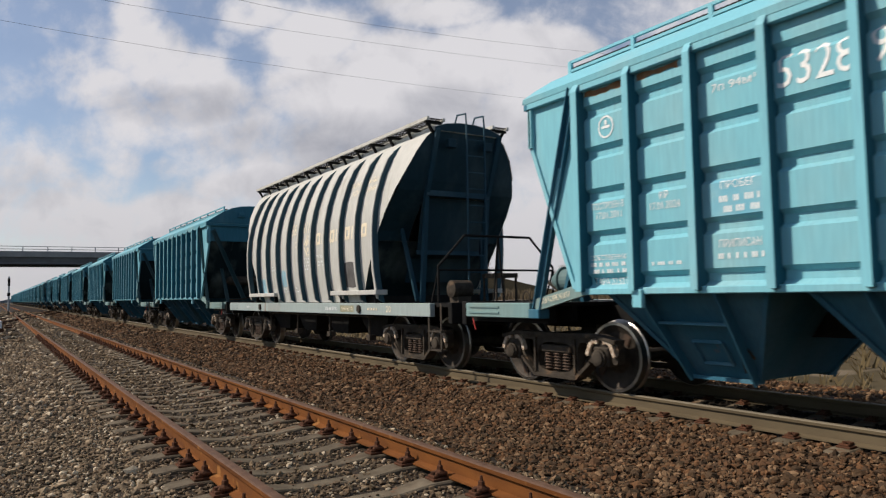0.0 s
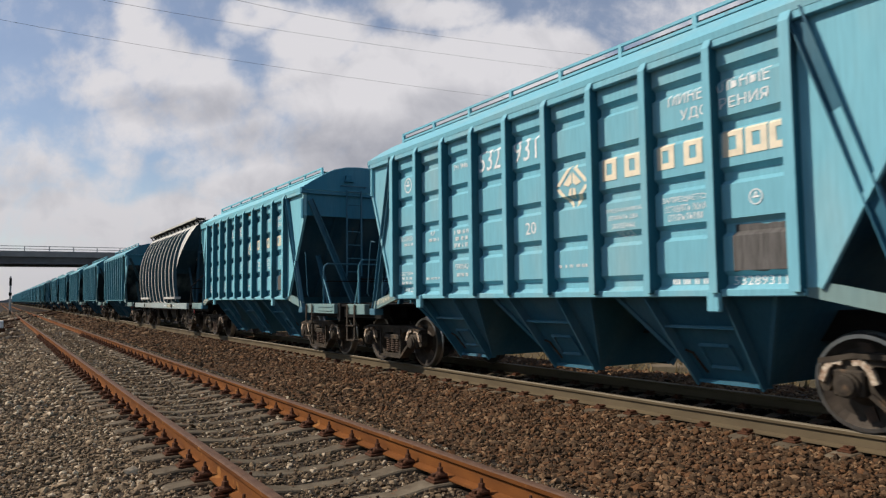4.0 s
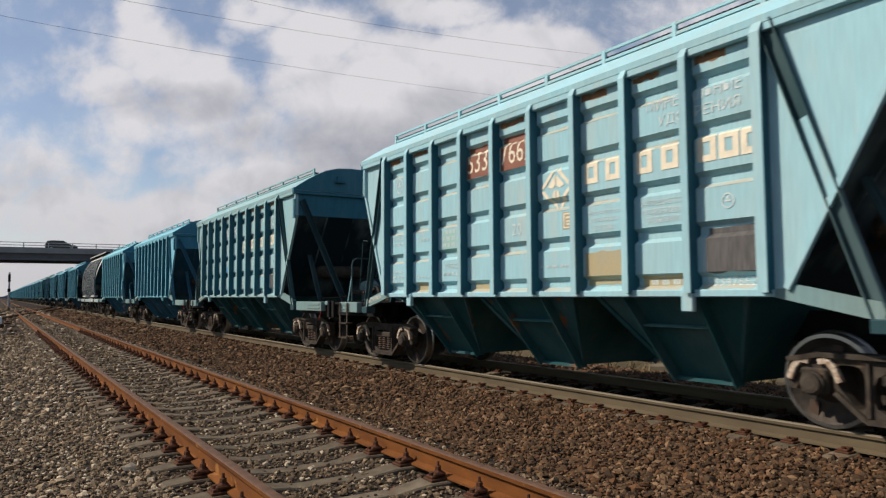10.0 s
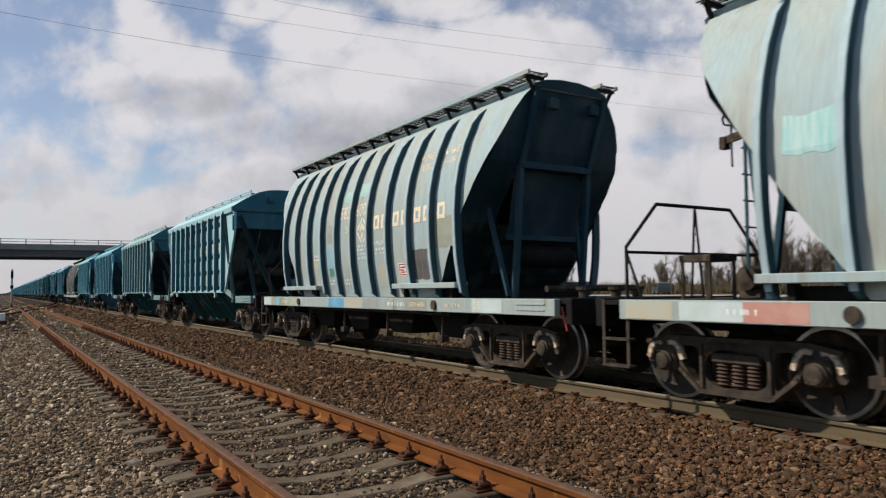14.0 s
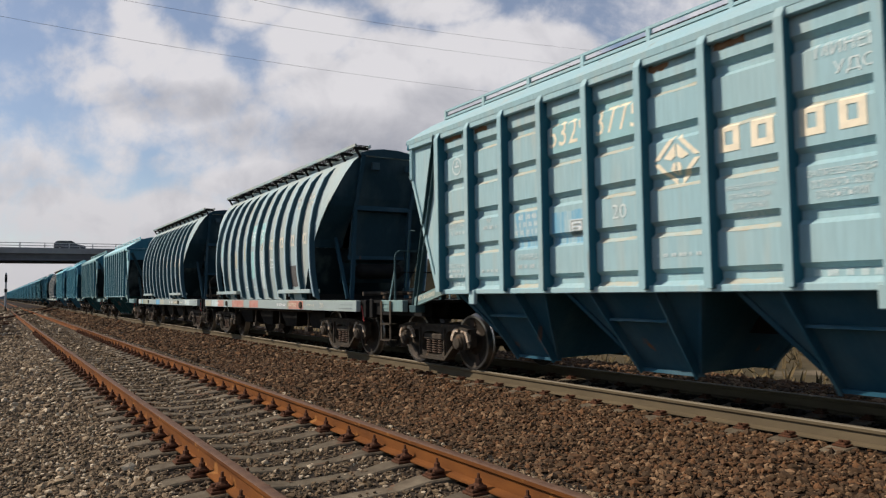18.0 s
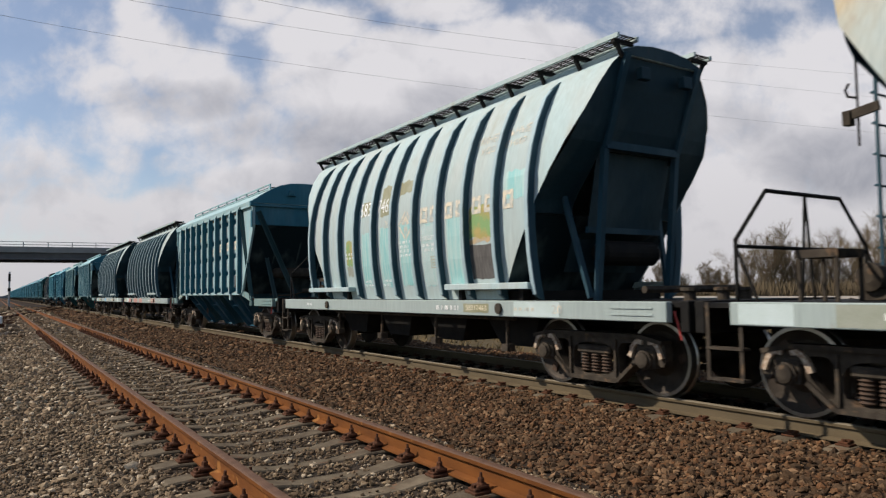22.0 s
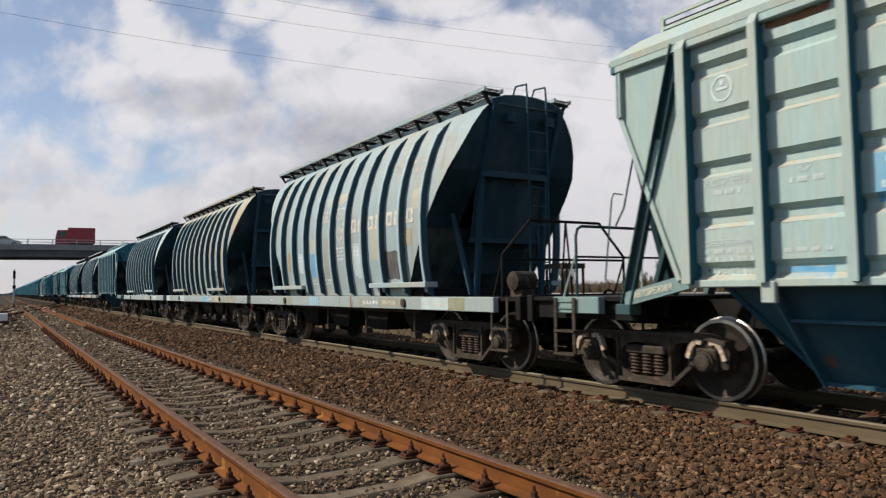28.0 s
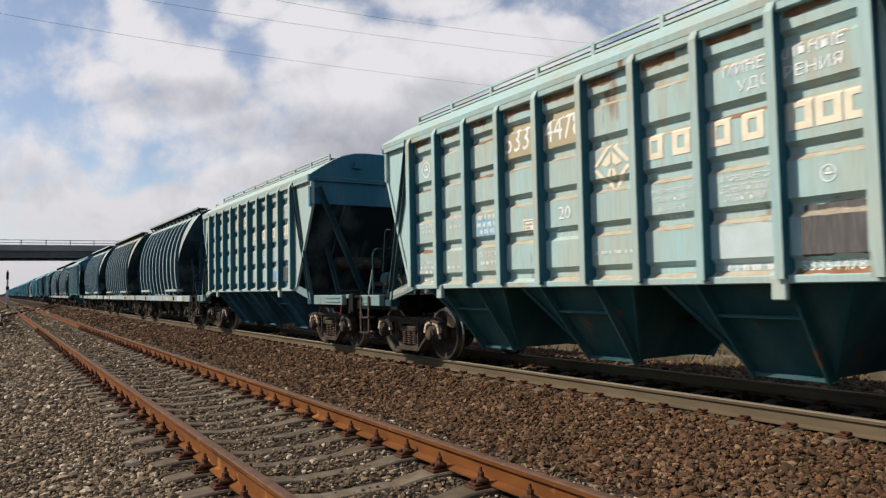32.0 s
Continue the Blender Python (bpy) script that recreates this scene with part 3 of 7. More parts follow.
def rail_mesh(name, length, mats):
    """A flat-bottomed rail along y, its top at z = 0."""
    half = [(0.075, -0.18), (0.075, -0.168), (0.012, -0.148), (0.0095, -0.055), (0.034, -0.042), (0.0375, -0.012), (0.030, -0.002), (0.012, 0.0)]
    outline = half + [(-x, z) for x, z in half[::-1]]
    bm = bmesh.new()
    prism(bm, outline, "y", 0, length)
    bmesh.ops.recalc_face_normals(bm, faces=bm.faces)
    for f in bm.faces:
        if f.normal.z > 0.3 and f.calc_center_median().z > -0.01:
            f.material_index = 1
    return mesh_of(name, bm, mats)


def sleeper_mesh():
    """A concrete sleeper along x: raised rail seats and a lower waist."""
    xs = [-1.25, -1.20, -1.02, -0.55, -0.30, 0.30, 0.55, 1.02, 1.20, 1.25]
    tops = [-0.235, -0.205, -0.19, -0.19, -0.225, -0.225, -0.19, -0.19, -0.205, -0.235]
    wide = [0.10, 0.105, 0.11, 0.11, 0.095, 0.095, 0.11, 0.11, 0.105, 0.10]
    bm = bmesh.new()
    rows = [[bm.verts.new((x, s * w * f, t if f < 1.1 else -0.40)) for s, f in ((-1, 1.2), (-1, 1.0), (1, 1.0), (1, 1.2))] for x, t, w in zip(xs, tops, wide)]
    for a, b in zip(rows, rows[1:]):
        for i in range(3):
            bm.faces.new((a[i], a[i + 1], b[i + 1], b[i]))
    bm.faces.new(rows[0])
    bm.faces.new(rows[-1][::-1])
    bmesh.ops.bevel(bm, geom=[e for e in bm.edges if abs(e.verts[0].co.z - e.verts[1].co.z) < 0.05 and abs(e.verts[0].co.x - e.verts[1].co.x) > 0.01], offset=0.012, segments=1, affect="EDGES")
    return mesh_of("sleeper", bm, M["sleeper"])


def fastening_mesh(turn, tall):
    """One clamped fastening beside the rail foot: plate, clamp, bolt and nut."""
    bm = bmesh.new()
    s = turn
    box(bm, s * 0.06, s * 0.20, -0.07, 0.07, -0.19, -0.170, 0.004)
    box(bm, s * 0.045, s * 0.135, -0.035, 0.035, -0.168, -0.142, 0.006)
    box(bm, s * 0.125, s * 0.185, -0.05, 0.05, -0.172, -0.148, 0.006)
    if tall:
        lathe(bm, [(-0.15, 0.046), (-0.125, 0.042), (-0.115, 0.028), (-0.085, 0.026), (-0.080, 0.014), (-0.045, 0.011)], (s * 0.098, 0, 0), "z", 6)
        box(bm, s * 0.05, s * 0.16, -0.05, 0.05, -0.160, -0.128, 0.01)
    lathe(bm, [(-0.15, 0.02), (-0.125, 0.02)], (s * 0.165, 0.0, 0), "z", 6)
    return mesh_of("fastening", bm, M["clip"])


def build_track(name, centre, step, first, count, near, rail_mats, label):
    root = tagged(empty(name, (centre, 0, 0.053 if centre == SIDING else 0)), label, "railway track", kind="structure")
    for s in (-1, 1):
        rail = part("rail", rail_mesh("rail", 900, rail_mats), None, root)
        rail.location = (s * GAUGE, -40, 0)
    clips = {s: fastening_mesh(s, centre == SIDING) for s in (-1, 1)}
    for i in range(count):
        y = first + (i - 14) * step
        one = part("sleeper", SLEEPER, None, root)
        one.location = (random.uniform(-0.02, 0.02), y + random.uniform(-0.015, 0.015), random.uniform(-0.004, 0.002))
        one.rotation_euler = (0, 0, random.uniform(-0.008, 0.008))
        if -1 < y < near:
            for s in (-1, 1):
                for t in (-1, 1):
                    clip = part("fastening", clips[t], None, one)
                    clip.location = (s * GAUGE, 0, 0)
    return root


def build_crossover():
    """A worn connecting track that swings from the siding's side over to the main track."""
    root = tagged(empty("crossover_track"), "dark worn connecting rails of a turnout between the tracks", "railway track", kind="structure")
    for s in (-1, 1):
        bm = bmesh.new()
        last = None
        for i in range(31):
            y = 28.5 + 3.3 * i
            k = (y - 28.5) / 99
            x = -2.6 + 10.6 * (3 * k * k - 2 * k ** 3) + s * GAUGE
            if last:
                bar(bm, (last[0], last[1], -0.075), (x, y, -0.075), 0.07, 0.15)
            last = (x, y)
        part("rail", bm, M["clip"], root)
    bm = bmesh.new()
    for y, a, b in ((49, -1.2, 3.6), (53, -0.8, 3.8), (57, -0.5, 4.2)):
        box(bm, a, b, y - 0.14, y + 0.14, -0.24, -0.13)
    part("long_sleepers", bm, M["clip"], root)
    stand = tagged(empty("switch_stand", (0.05, 43.9, -0.2)), "small white switch stand box beside the siding", "switch stand")
    bm = bmesh.new()
    box(bm, -0.25, 0.25, -0.2, 0.2, 0.15, 0.55, 0.03)
    part("housing", bm, M["white"], stand)
    bm = bmesh.new()
    box(bm, -0.35, 0.35, -0.3, 0.3, -0.08, 0.15, 0.02)
    part("base", bm, M["clip"], stand)


build_ground()
SLEEPER = sleeper_mesh()
build_track("siding_track", SIDING, 0.576, SIDING_FIRST, 118, 34, [M["rust_rail"], M["rust_head"]], "unused siding with rust-orange rails on concrete sleepers")
build_track("main_track", MAIN, 0.548, MAIN_FIRST, 150, 30, [M["used_rail"], M["steel_head"]], "main track with polished rail heads on concrete sleepers in ballast")
build_crossover()
scatter_stones("ballast", M["ballast"], [(4.1, 6.98, 33, 60, 40, 0.15), (4.0, 7.0, 60, 115, 14, 0.28), (4.1, 6.98, 2.2, 9.5, 560, 0.066), (4.1, 6.98, 9.5, 17, 400, 0.07), (4.1, 6.98, 17, 33, 170, 0.085), (6.96, 7.12, 1.6, 13, 270, 0.06), (8.68, 10.0, 1.6, 13, 270, 0.06), (3.65, 4.3, 2.8, 13, 320, 0.05), (4.1, 6.98, -3.5, 2.2, 110, 0.075), (9.8, 13.2, -1, 17, 100, 0.095), (9.8, 13.2, 17, 34, 70, 0.11)],
               "crushed brown and grey granite ballast of the main track", 0.006)
# dark stones under the train, its shade put into their colour
scatter_stones("oily_ballast", M["shade_stone"], [(7.18, 8.62, 0.5, 13, 240, 0.06), (7.18, 8.62, 13, 30, 70, 0.09)], "ballast between the rails of the main track, darkened for the train's shade", 0.006)
scatter_stones("path_gravel", M["path_gravel"], [(-0.5, 1.2, 4.2, 10.5, 640, 0.050), (-0.5, 1.2, 10.5, 23, 300, 0.064), (-2.4, -0.5, 6.5, 12, 330, 0.05), (-3.2, -0.5, 12, 30, 90, 0.085), (-0.4, 1.2, 23, 34, 100, 0.085)],
               "pale grey gravel of the path beside the siding", 0.006)
scatter_stones("gravel", M["gravel"], [(1.2, 3.9, 3.1, 8.5, 640, 0.043), (1.2, 3.9, 8.5, 15, 440, 0.05), (1.2, 3.9, 15, 33, 160, 0.075), (-3.5, 3.9, -3.5, 3.1, 100, 0.065), (-3.5, 1.2, 3.1, 6.5, 100, 0.065), (1.1, 3.95, 33, 62, 36, 0.14), (-6.0, 1.2, 30, 70, 9, 0.22), (-4.0, 3.95, 62, 115, 7, 0.34), (-9, -3, 18, 40, 16, 0.16)],
               "grey and brown gravel between and beside the rusty siding", 0.004)


def build_dry_grass():
    """Tufts of dry grass over the low ground between the train and the yard."""
    rng = np.random.default_rng(21)
    bm = bmesh.new()
    for _ in range(2600):
        x, y = rng.uniform(13.5, 34), rng.uniform(1, 48)
        z, t = height(x), rng.uniform(0.12, 0.45)
        for _ in range(3):
            dx, dy = rng.uniform(-0.25, 0.25, 2)
            bm.faces.new([bm.verts.new(p) for p in ((x - 0.03, y + dx * 0.3, z - 0.02), (x + 0.03, y - dx * 0.3, z - 0.02), (x + dx, y + dy, z + t))])
    tagged(new("dry_grass", mesh_of("dry_grass", bm, M["dry_grass"])), "tufts of dry brown grass beside the tracks", "grass", kind="stuff")


build_dry_grass()


# ---- wagons ----
# Wagon space: y = 0 at the middle, +y the way it rolls, near side -x, z = 0 on the rails.
SIDE = 1.58
SLIM = {"flat": 1.0, "round": 0.948}        # the bodies' true share of the widths below


def true_size(bm, kind):
    """Bring a body part from drawing sizes to its true width, length and height."""
    for v in bm.verts:
        v.co = (v.co.x * SLIM[kind], v.co.y * 0.9932, v.co.z * 1.0853 - 0.014)


RIDGES = [1.385 + 0.495 * i for i in range(5)]        # middles of the pressed grooves


def flat_side(z):
    """How far the grooved side stands out at height z."""
    depth = 0.0
    for r in RIDGES:
        depth = max(depth, min(1.0, max(0.0, (0.085 - abs(z - r)) / 0.045)) * 0.065)
    return SIDE - 0.012 - depth


FLAT_BREAKS = sorted(r + d for r in RIDGES for d in (-0.085, -0.04, 0.04, 0.085))
BARREL = [(1.45, 1.13), (1.515, 1.42), (1.57, 1.75), (1.595, 2.1), (1.60, 2.45), (1.57, 2.8), (1.49, 3.15), (1.36, 3.5), (1.19, 3.82), (0.99, 4.08), (0.82, 4.22)]
BARREL_BREAKS = [z for _, z in BARREL]


def round_side(z):
    return float(np.interp(z, BARREL_BREAKS, [x for x, _ in BARREL]))


def barrel_end(z):
    return float(np.interp(z, (1.2, 2.2, 2.5, 2.8, 3.2, 3.8, 4.3), (3.98, 4.05, 4.2, 4.5, 4.85, 5.08, 5.2)))


def kit_hopper(lead=1):
    """The parts of a corrugated hopper wagon, as (name, mesh, role, owner, label); the body overhangs less at its leading end."""
    kit = []
    cut = {lead: 0.32, -lead: 0.0}

    def add(name, bm, role, owner="", label=""):
        true_size(bm, "flat")
        kit.append((name, mesh_of(name, bm, M["black"]), role, owner, label))

    for s in (-1, 1):
        bm = bmesh.new()
        zs = [1.30] + FLAT_BREAKS + [3.70]
        prism(bm, [(s * flat_side(z), z) for z in zs] + [(s * (SIDE - 0.11), z) for z in zs[::-1]], "y", -3.99, 3.99)
        add("side_wall", bm, "paint")
        for e in (-1, 1):
            bm = bmesh.new()
            prism(bm, [(e * 3.99, 1.30), (e * 3.99, 3.70), (e * (5.25 - cut[e]), 3.70), (e * (5.25 - cut[e]), 3.15), (e * 4.12, 1.30)], "x", s * (SIDE - 0.03), s * SIDE)
            box(bm, s * 1.56, s * 1.64, e * (5.20 - cut[e]), e * (5.27 - cut[e]), 3.12, 3.72)
            bar(bm, (s * SIDE, e * (5.25 - cut[e]), 3.15), (s * SIDE, e * 4.12, 1.30), 0.06, 0.06, up=(1, 0, 0))
            add("side_gusset", bm, "paint")
        for i in range(10):
            y = -3.945 + 7.89 * i / 9
            bm = bmesh.new()
            w = 0.045 if 0 < i < 9 else 0.055
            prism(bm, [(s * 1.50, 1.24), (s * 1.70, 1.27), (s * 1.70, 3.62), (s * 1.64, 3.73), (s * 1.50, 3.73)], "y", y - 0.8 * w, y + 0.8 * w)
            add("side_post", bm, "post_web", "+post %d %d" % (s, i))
            bm = bmesh.new()
            prism(bm, [(s * 1.70, 1.265), (s * 1.715, 1.265), (s * 1.715, 3.62), (s * 1.65, 3.735), (s * 1.64, 3.73), (s * 1.70, 3.62)], "y", y - w, y + w)
            add("flange", bm, "post", "post %d %d" % (s, i))
        bm = bmesh.new()
        box(bm, s * 1.57, s * 1.655, cut[-1] - 5.30, 5.30 - cut[1], 3.62, 3.755, 0.01)
        add("eave_beam", bm, "paint")
        bm = bmesh.new()
        box(bm, s * 1.50, s * 1.63, -3.99, 3.99, 1.225, 1.30, 0.01)
        add("side_sill", bm, "paint")
        for e in (-1, 1):
            bm = bmesh.new()
            box(bm, s * 1.60, s * 1.67, e * 2.95, e * 3.10, 1.08, 1.28, 0.01)
            add("jack_plate", bm, "paint")
            bm = bmesh.new()
            channel(bm, (s * 1.60, e * 4.02, 3.70), (s * 1.50, e * 4.97, 0.98), 0.15, 0.08, 0.014, (s, 0, 0))
            add("side_strut", bm, "trim")
            bm = bmesh.new()
            box(bm, s * 1.40, s * 1.60, e * 4.86, e * 5.09, 0.93, 1.05, 0.01)
            add("strut_foot", bm, "trim")
            bm = bmesh.new()
            channel(bm, (s * 1.48, e * (5.28 - cut[e]), 3.48), (s * 0.34, e * (5.36 - 0.5 * cut[e]), 1.12), 0.14, 0.08, 0.014, (0, e, 0))
            add("end_strut", bm, "trim")
            bm = bmesh.new()
            channel(bm, (s * 0.98, e * 4.55, 2.25), (s * 0.88, e * 5.08, 1.12), 0.11, 0.06, 0.012, (0, e, 0))
            add("inner_strut", bm, "trim")
            bm = bmesh.new()
            bar(bm, (s * 1.55, e * 3.98, 1.30), (s * 1.53, e * 4.98, 1.10), 0.06, 0.15)
            add("side_rail", bm, "plate")
            bm = bmesh.new()
            y0, y1 = (5.13, 6.73) if e < 0 else ((5.44, 6.30) if s < 0 else (5.22, 6.90))
            box(bm, s * 1.42, s * 1.54, e * y0, e * y1, 0.93, 1.13, 0.008)
            add("end_plate", bm, "plate", "+end_plate %d %d" % (s, e))
            for z in (0.985, 1.065):
                bm = bmesh.new()
                box(bm, s * 1.53, s * 1.556, e * (y0 + 0.45 * (y1 - y0)), e * (y1 - 0.1), z, z + 0.022)
                add("plate_rib", bm, "plate", "end_plate %d %d" % (s, e))
    for e in (-1, 1):
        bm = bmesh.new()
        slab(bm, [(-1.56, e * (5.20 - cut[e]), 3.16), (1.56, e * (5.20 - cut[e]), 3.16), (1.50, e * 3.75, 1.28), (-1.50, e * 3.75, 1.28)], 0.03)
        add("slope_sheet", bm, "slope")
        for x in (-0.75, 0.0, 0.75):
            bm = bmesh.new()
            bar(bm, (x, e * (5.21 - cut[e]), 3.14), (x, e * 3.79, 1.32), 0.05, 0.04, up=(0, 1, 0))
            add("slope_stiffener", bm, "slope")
        bm = bmesh.new()
        near, far = 5.22 - cut[e], 5.33 - cut[e]
        box(bm, -1.64, 1.64, e * near, e * (near + 0.04), 3.12, 3.66, 0.006)
        box(bm, -1.66, 1.66, e * (near + 0.04), e * far, 3.62, 3.70, 0.006)
        for s in (-1, 1):
            if not cut[e]:
                box(bm, s * 1.63, s * 1.665, e * (near - 0.06), e * (near + 0.05), 3.06, 3.50)
                box(bm, s * 1.63, s * 1.72, e * (far - 0.10), e * (far + 0.02), 3.62, 3.76, 0.01)
        add("end_panel", bm, "end")
        for x in (-0.48, 0.48):
            bm = bmesh.new()
            box(bm, x - 0.075, x + 0.075, e * far, e * (far + 0.09), 3.98, 4.10, 0.01)
            box(bm, x - 0.12, x + 0.12, e * far, e * (far + 0.12), 3.94, 3.975)
            add("lifting_lug", bm, "end")
        bm = bmesh.new()
        outline = [(-1.67, 3.71), (-1.65, 3.78), (-1.42, 3.91), (-1.12, 4.08), (-0.84, 4.205), (-0.52, 4.28), (-0.2, 4.305)]
        prism(bm, outline + [(-x, z) for x, z in outline[::-1]], "y", e * far, e * (far + 0.015))
        add("roof_end", bm, "end")
        bm = bmesh.new()
        box(bm, -1.42, 1.42, e * 4.85, e * 6.93, 1.08, 1.128)
        add("platform", bm, "black")
        bm = bmesh.new()
        box(bm, -1.45, 1.45, e * 6.86, e * 6.98, 0.80, 1.15, 0.01)
        add("end_beam", bm, "black")
        for x in (-0.9, 0.9):
            bm = bmesh.new()
            box(bm, x - 0.05, x + 0.05, e * 4.9, e * 6.86, 0.88, 1.08)
            add("floor_beam", bm, "black")
        for x in (-1.28, 1.28):
            bm = bmesh.new()
            box(bm, x - 0.08, x + 0.08, e * 4.95, e * 6.86, 0.86, 1.08)
            add("edge_beam", bm, "black")
        bm = bmesh.new()
        box(bm, -0.14, 0.14, e * 6.9, e * 7.05, 0.80, 1.06, 0.02)
        box(bm, -0.09, 0.09, e * 7.0, e * 7.30, 0.86, 1.02, 0.03)
        add("coupler", bm, "black")
    bm = bmesh.new()
    box(bm, -0.17, 0.17, -6.9, 6.9, 0.76, 1.08)
    add("centre_sill", bm, "black")
    bm = bmesh.new()
    half = [(-1.66, 3.70), (-1.67, 3.77), (-1.43, 3.92), (-1.12, 4.095), (-0.84, 4.22), (-0.52, 4.295), (-0.2, 4.32)]
    prism(bm, half + [(-x, z) for x, z in half[::-1]], "y", cut[-1] - 5.33, 5.33 - cut[1])
    add("roof", bm, "paint")
    for i in range(4):
        bm = bmesh.new()
        lathe(bm, [(4.30, 0.30), (4.36, 0.30), (4.38, 0.26), (4.41, 0.06)], (0.25, -3.6 + 2.4 * i, 0), "z", 20)
        add("roof_hatch", bm, "paint")
    for s in (-1, 1):
        walk_name = "roof_walkway %d" % s
        bm = bmesh.new()
        box(bm, s * 0.97, s * 0.93, -4.8, 4.8, 4.30, 4.335)
        box(bm, s * 0.97, s * 0.93, -4.8, 4.8, 4.18, 4.215)
        box(bm, s * 0.41, s * 0.37, -4.8, 4.8, 4.27, 4.345)
        add("roof_walkway", bm, "paint", "+" + walk_name)
        bm = bmesh.new()
        for x in (0.93, 0.80, 0.67, 0.54, 0.41):
            box(bm, s * x - 0.008, s * x + 0.008, -4.75, 4.75, 4.225, 4.245)
        for i in range(120):
            y = -4.75 + 9.5 * i / 119
            box(bm, s * 0.94, s * 0.40, y - 0.016, y + 0.016, 4.228, 4.248)
        add("walkway_grating", bm, "black", walk_name)
        for i in range(9):
            bm = bmesh.new()
            y = -4.78 + 9.56 * i / 8
            box(bm, s * 0.975, s * 0.925, y - 0.03, y + 0.03, 4.10, 4.33)
            box(bm, s * 0.97, s * 0.37, y - 0.025, y + 0.025, 4.17, 4.20)
            add("walkway_bracket", bm, "paint", walk_name)
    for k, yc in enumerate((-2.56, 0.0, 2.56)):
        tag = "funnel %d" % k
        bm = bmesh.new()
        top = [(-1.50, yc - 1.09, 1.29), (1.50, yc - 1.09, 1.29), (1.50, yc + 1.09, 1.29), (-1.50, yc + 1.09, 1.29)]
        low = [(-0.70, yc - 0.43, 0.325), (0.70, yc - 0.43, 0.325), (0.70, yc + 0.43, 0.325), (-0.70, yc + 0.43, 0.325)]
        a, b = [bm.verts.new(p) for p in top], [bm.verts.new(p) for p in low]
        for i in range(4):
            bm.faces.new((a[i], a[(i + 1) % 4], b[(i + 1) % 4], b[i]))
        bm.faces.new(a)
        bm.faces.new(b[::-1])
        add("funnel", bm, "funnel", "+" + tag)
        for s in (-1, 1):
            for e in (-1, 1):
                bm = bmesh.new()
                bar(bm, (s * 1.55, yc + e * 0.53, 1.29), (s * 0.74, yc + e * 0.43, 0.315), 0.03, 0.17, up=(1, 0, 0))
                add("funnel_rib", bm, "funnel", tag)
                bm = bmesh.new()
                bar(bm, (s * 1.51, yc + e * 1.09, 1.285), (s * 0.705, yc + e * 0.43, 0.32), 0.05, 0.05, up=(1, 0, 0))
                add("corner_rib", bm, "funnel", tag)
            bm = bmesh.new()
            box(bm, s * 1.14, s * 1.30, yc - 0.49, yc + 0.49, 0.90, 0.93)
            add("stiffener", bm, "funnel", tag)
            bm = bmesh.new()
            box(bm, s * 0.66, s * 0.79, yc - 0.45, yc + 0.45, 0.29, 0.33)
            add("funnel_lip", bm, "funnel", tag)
        for s in (-1, 1):
            # a framed hatch low on the outer face
            def on_face(y, z):
                return (s * (1.515 - (1.29 - z) / 0.965 * 0.80), yc + y, z)
            bm = bmesh.new()
            for p, q in (((-0.2, 0.48), (0.2, 0.48)), ((0.2, 0.48), (0.2, 0.72)), ((0.2, 0.72), (-0.2, 0.72)), ((-0.2, 0.72), (-0.2, 0.48))):
                bar(bm, on_face(*p), on_face(*q), 0.035, 0.035)
            add("hatch_frame", bm, "funnel", tag)
            bm = bmesh.new()
            rod(bm, [on_face(0.30, 0.40), on_face(0.36, 0.62), on_face(0.48, 0.66), on_face(0.50, 0.56)], 0.014)
            add("hatch_lever", bm, "bogie", tag)
    # brake end: cross rail, ladder, steps
    bm = bmesh.new()
    Y = 5.97
    rod(bm, [(-1.40, Y, 1.12), (-1.40, Y, 1.88), (-1.37, Y, 1.96), (-1.30, Y, 2.0), (1.30, Y, 2.0), (1.37, Y, 1.96), (1.40, Y, 1.88), (1.40, Y, 1.12)], 0.020)
    add("handrail", bm, "trim")
    bm = bmesh.new()
    rod(bm, [(-1.39, Y, 1.62), (1.39, Y, 1.62)], 0.015)
    add("middle_rail", bm, "black")
    for x in (-0.15, 0.5):
        bm = bmesh.new()
        rod(bm, [(x, Y, 1.12), (x, Y, 2.0)], 0.015)
        add("stanchion", bm, "post")
    for s in (-1, 1):
        bm = bmesh.new()
        rod(bm, [(s * 1.36, 6.28, 1.12), (s * 1.40, Y + 0.01, 1.66)], 0.016)
        add("rail_brace", bm, "post")
        bm = bmesh.new()
        rod(bm, [(s * 1.50, 5.02, 2.28), (s * 1.54, 5.12, 2.30), (s * 1.54, 5.16, 2.24), (s * 1.54, 5.30, 1.34), (s * 1.50, 5.30, 1.28)], 0.010)
        add("grab_handle", bm, "trim")
    bm = bmesh.new()
    for x in (0.15, 0.55):
        bar(bm, (x, 5.42, 1.75), (x, 5.42, 3.74), 0.035)
    add("ladder", bm, "trim")
    bm = bmesh.new()
    rod(bm, [(0.02, 5.34, 3.84), (0.02, 5.44, 3.84), (0.68, 5.44, 3.84), (0.68, 5.34, 3.84)], 0.014)
    add("grab_bar", bm, "trim")
    bm = bmesh.new()
    rod(bm, [(-0.25, 5.36, 4.34), (-0.30, 5.50, 4.30), (-0.95, 5.52, 2.20), (-1.08, 5.55, 1.98)], 0.014)
    add("hatch_rod", bm, "trim")
    for i in range(7):
        bm = bmesh.new()
        bar(bm, (0.15, 5.42, 1.85 + 0.31 * i), (0.55, 5.42, 1.85 + 0.31 * i), 0.013, sides=6)
        add("rung", bm, "trim", "ladder")
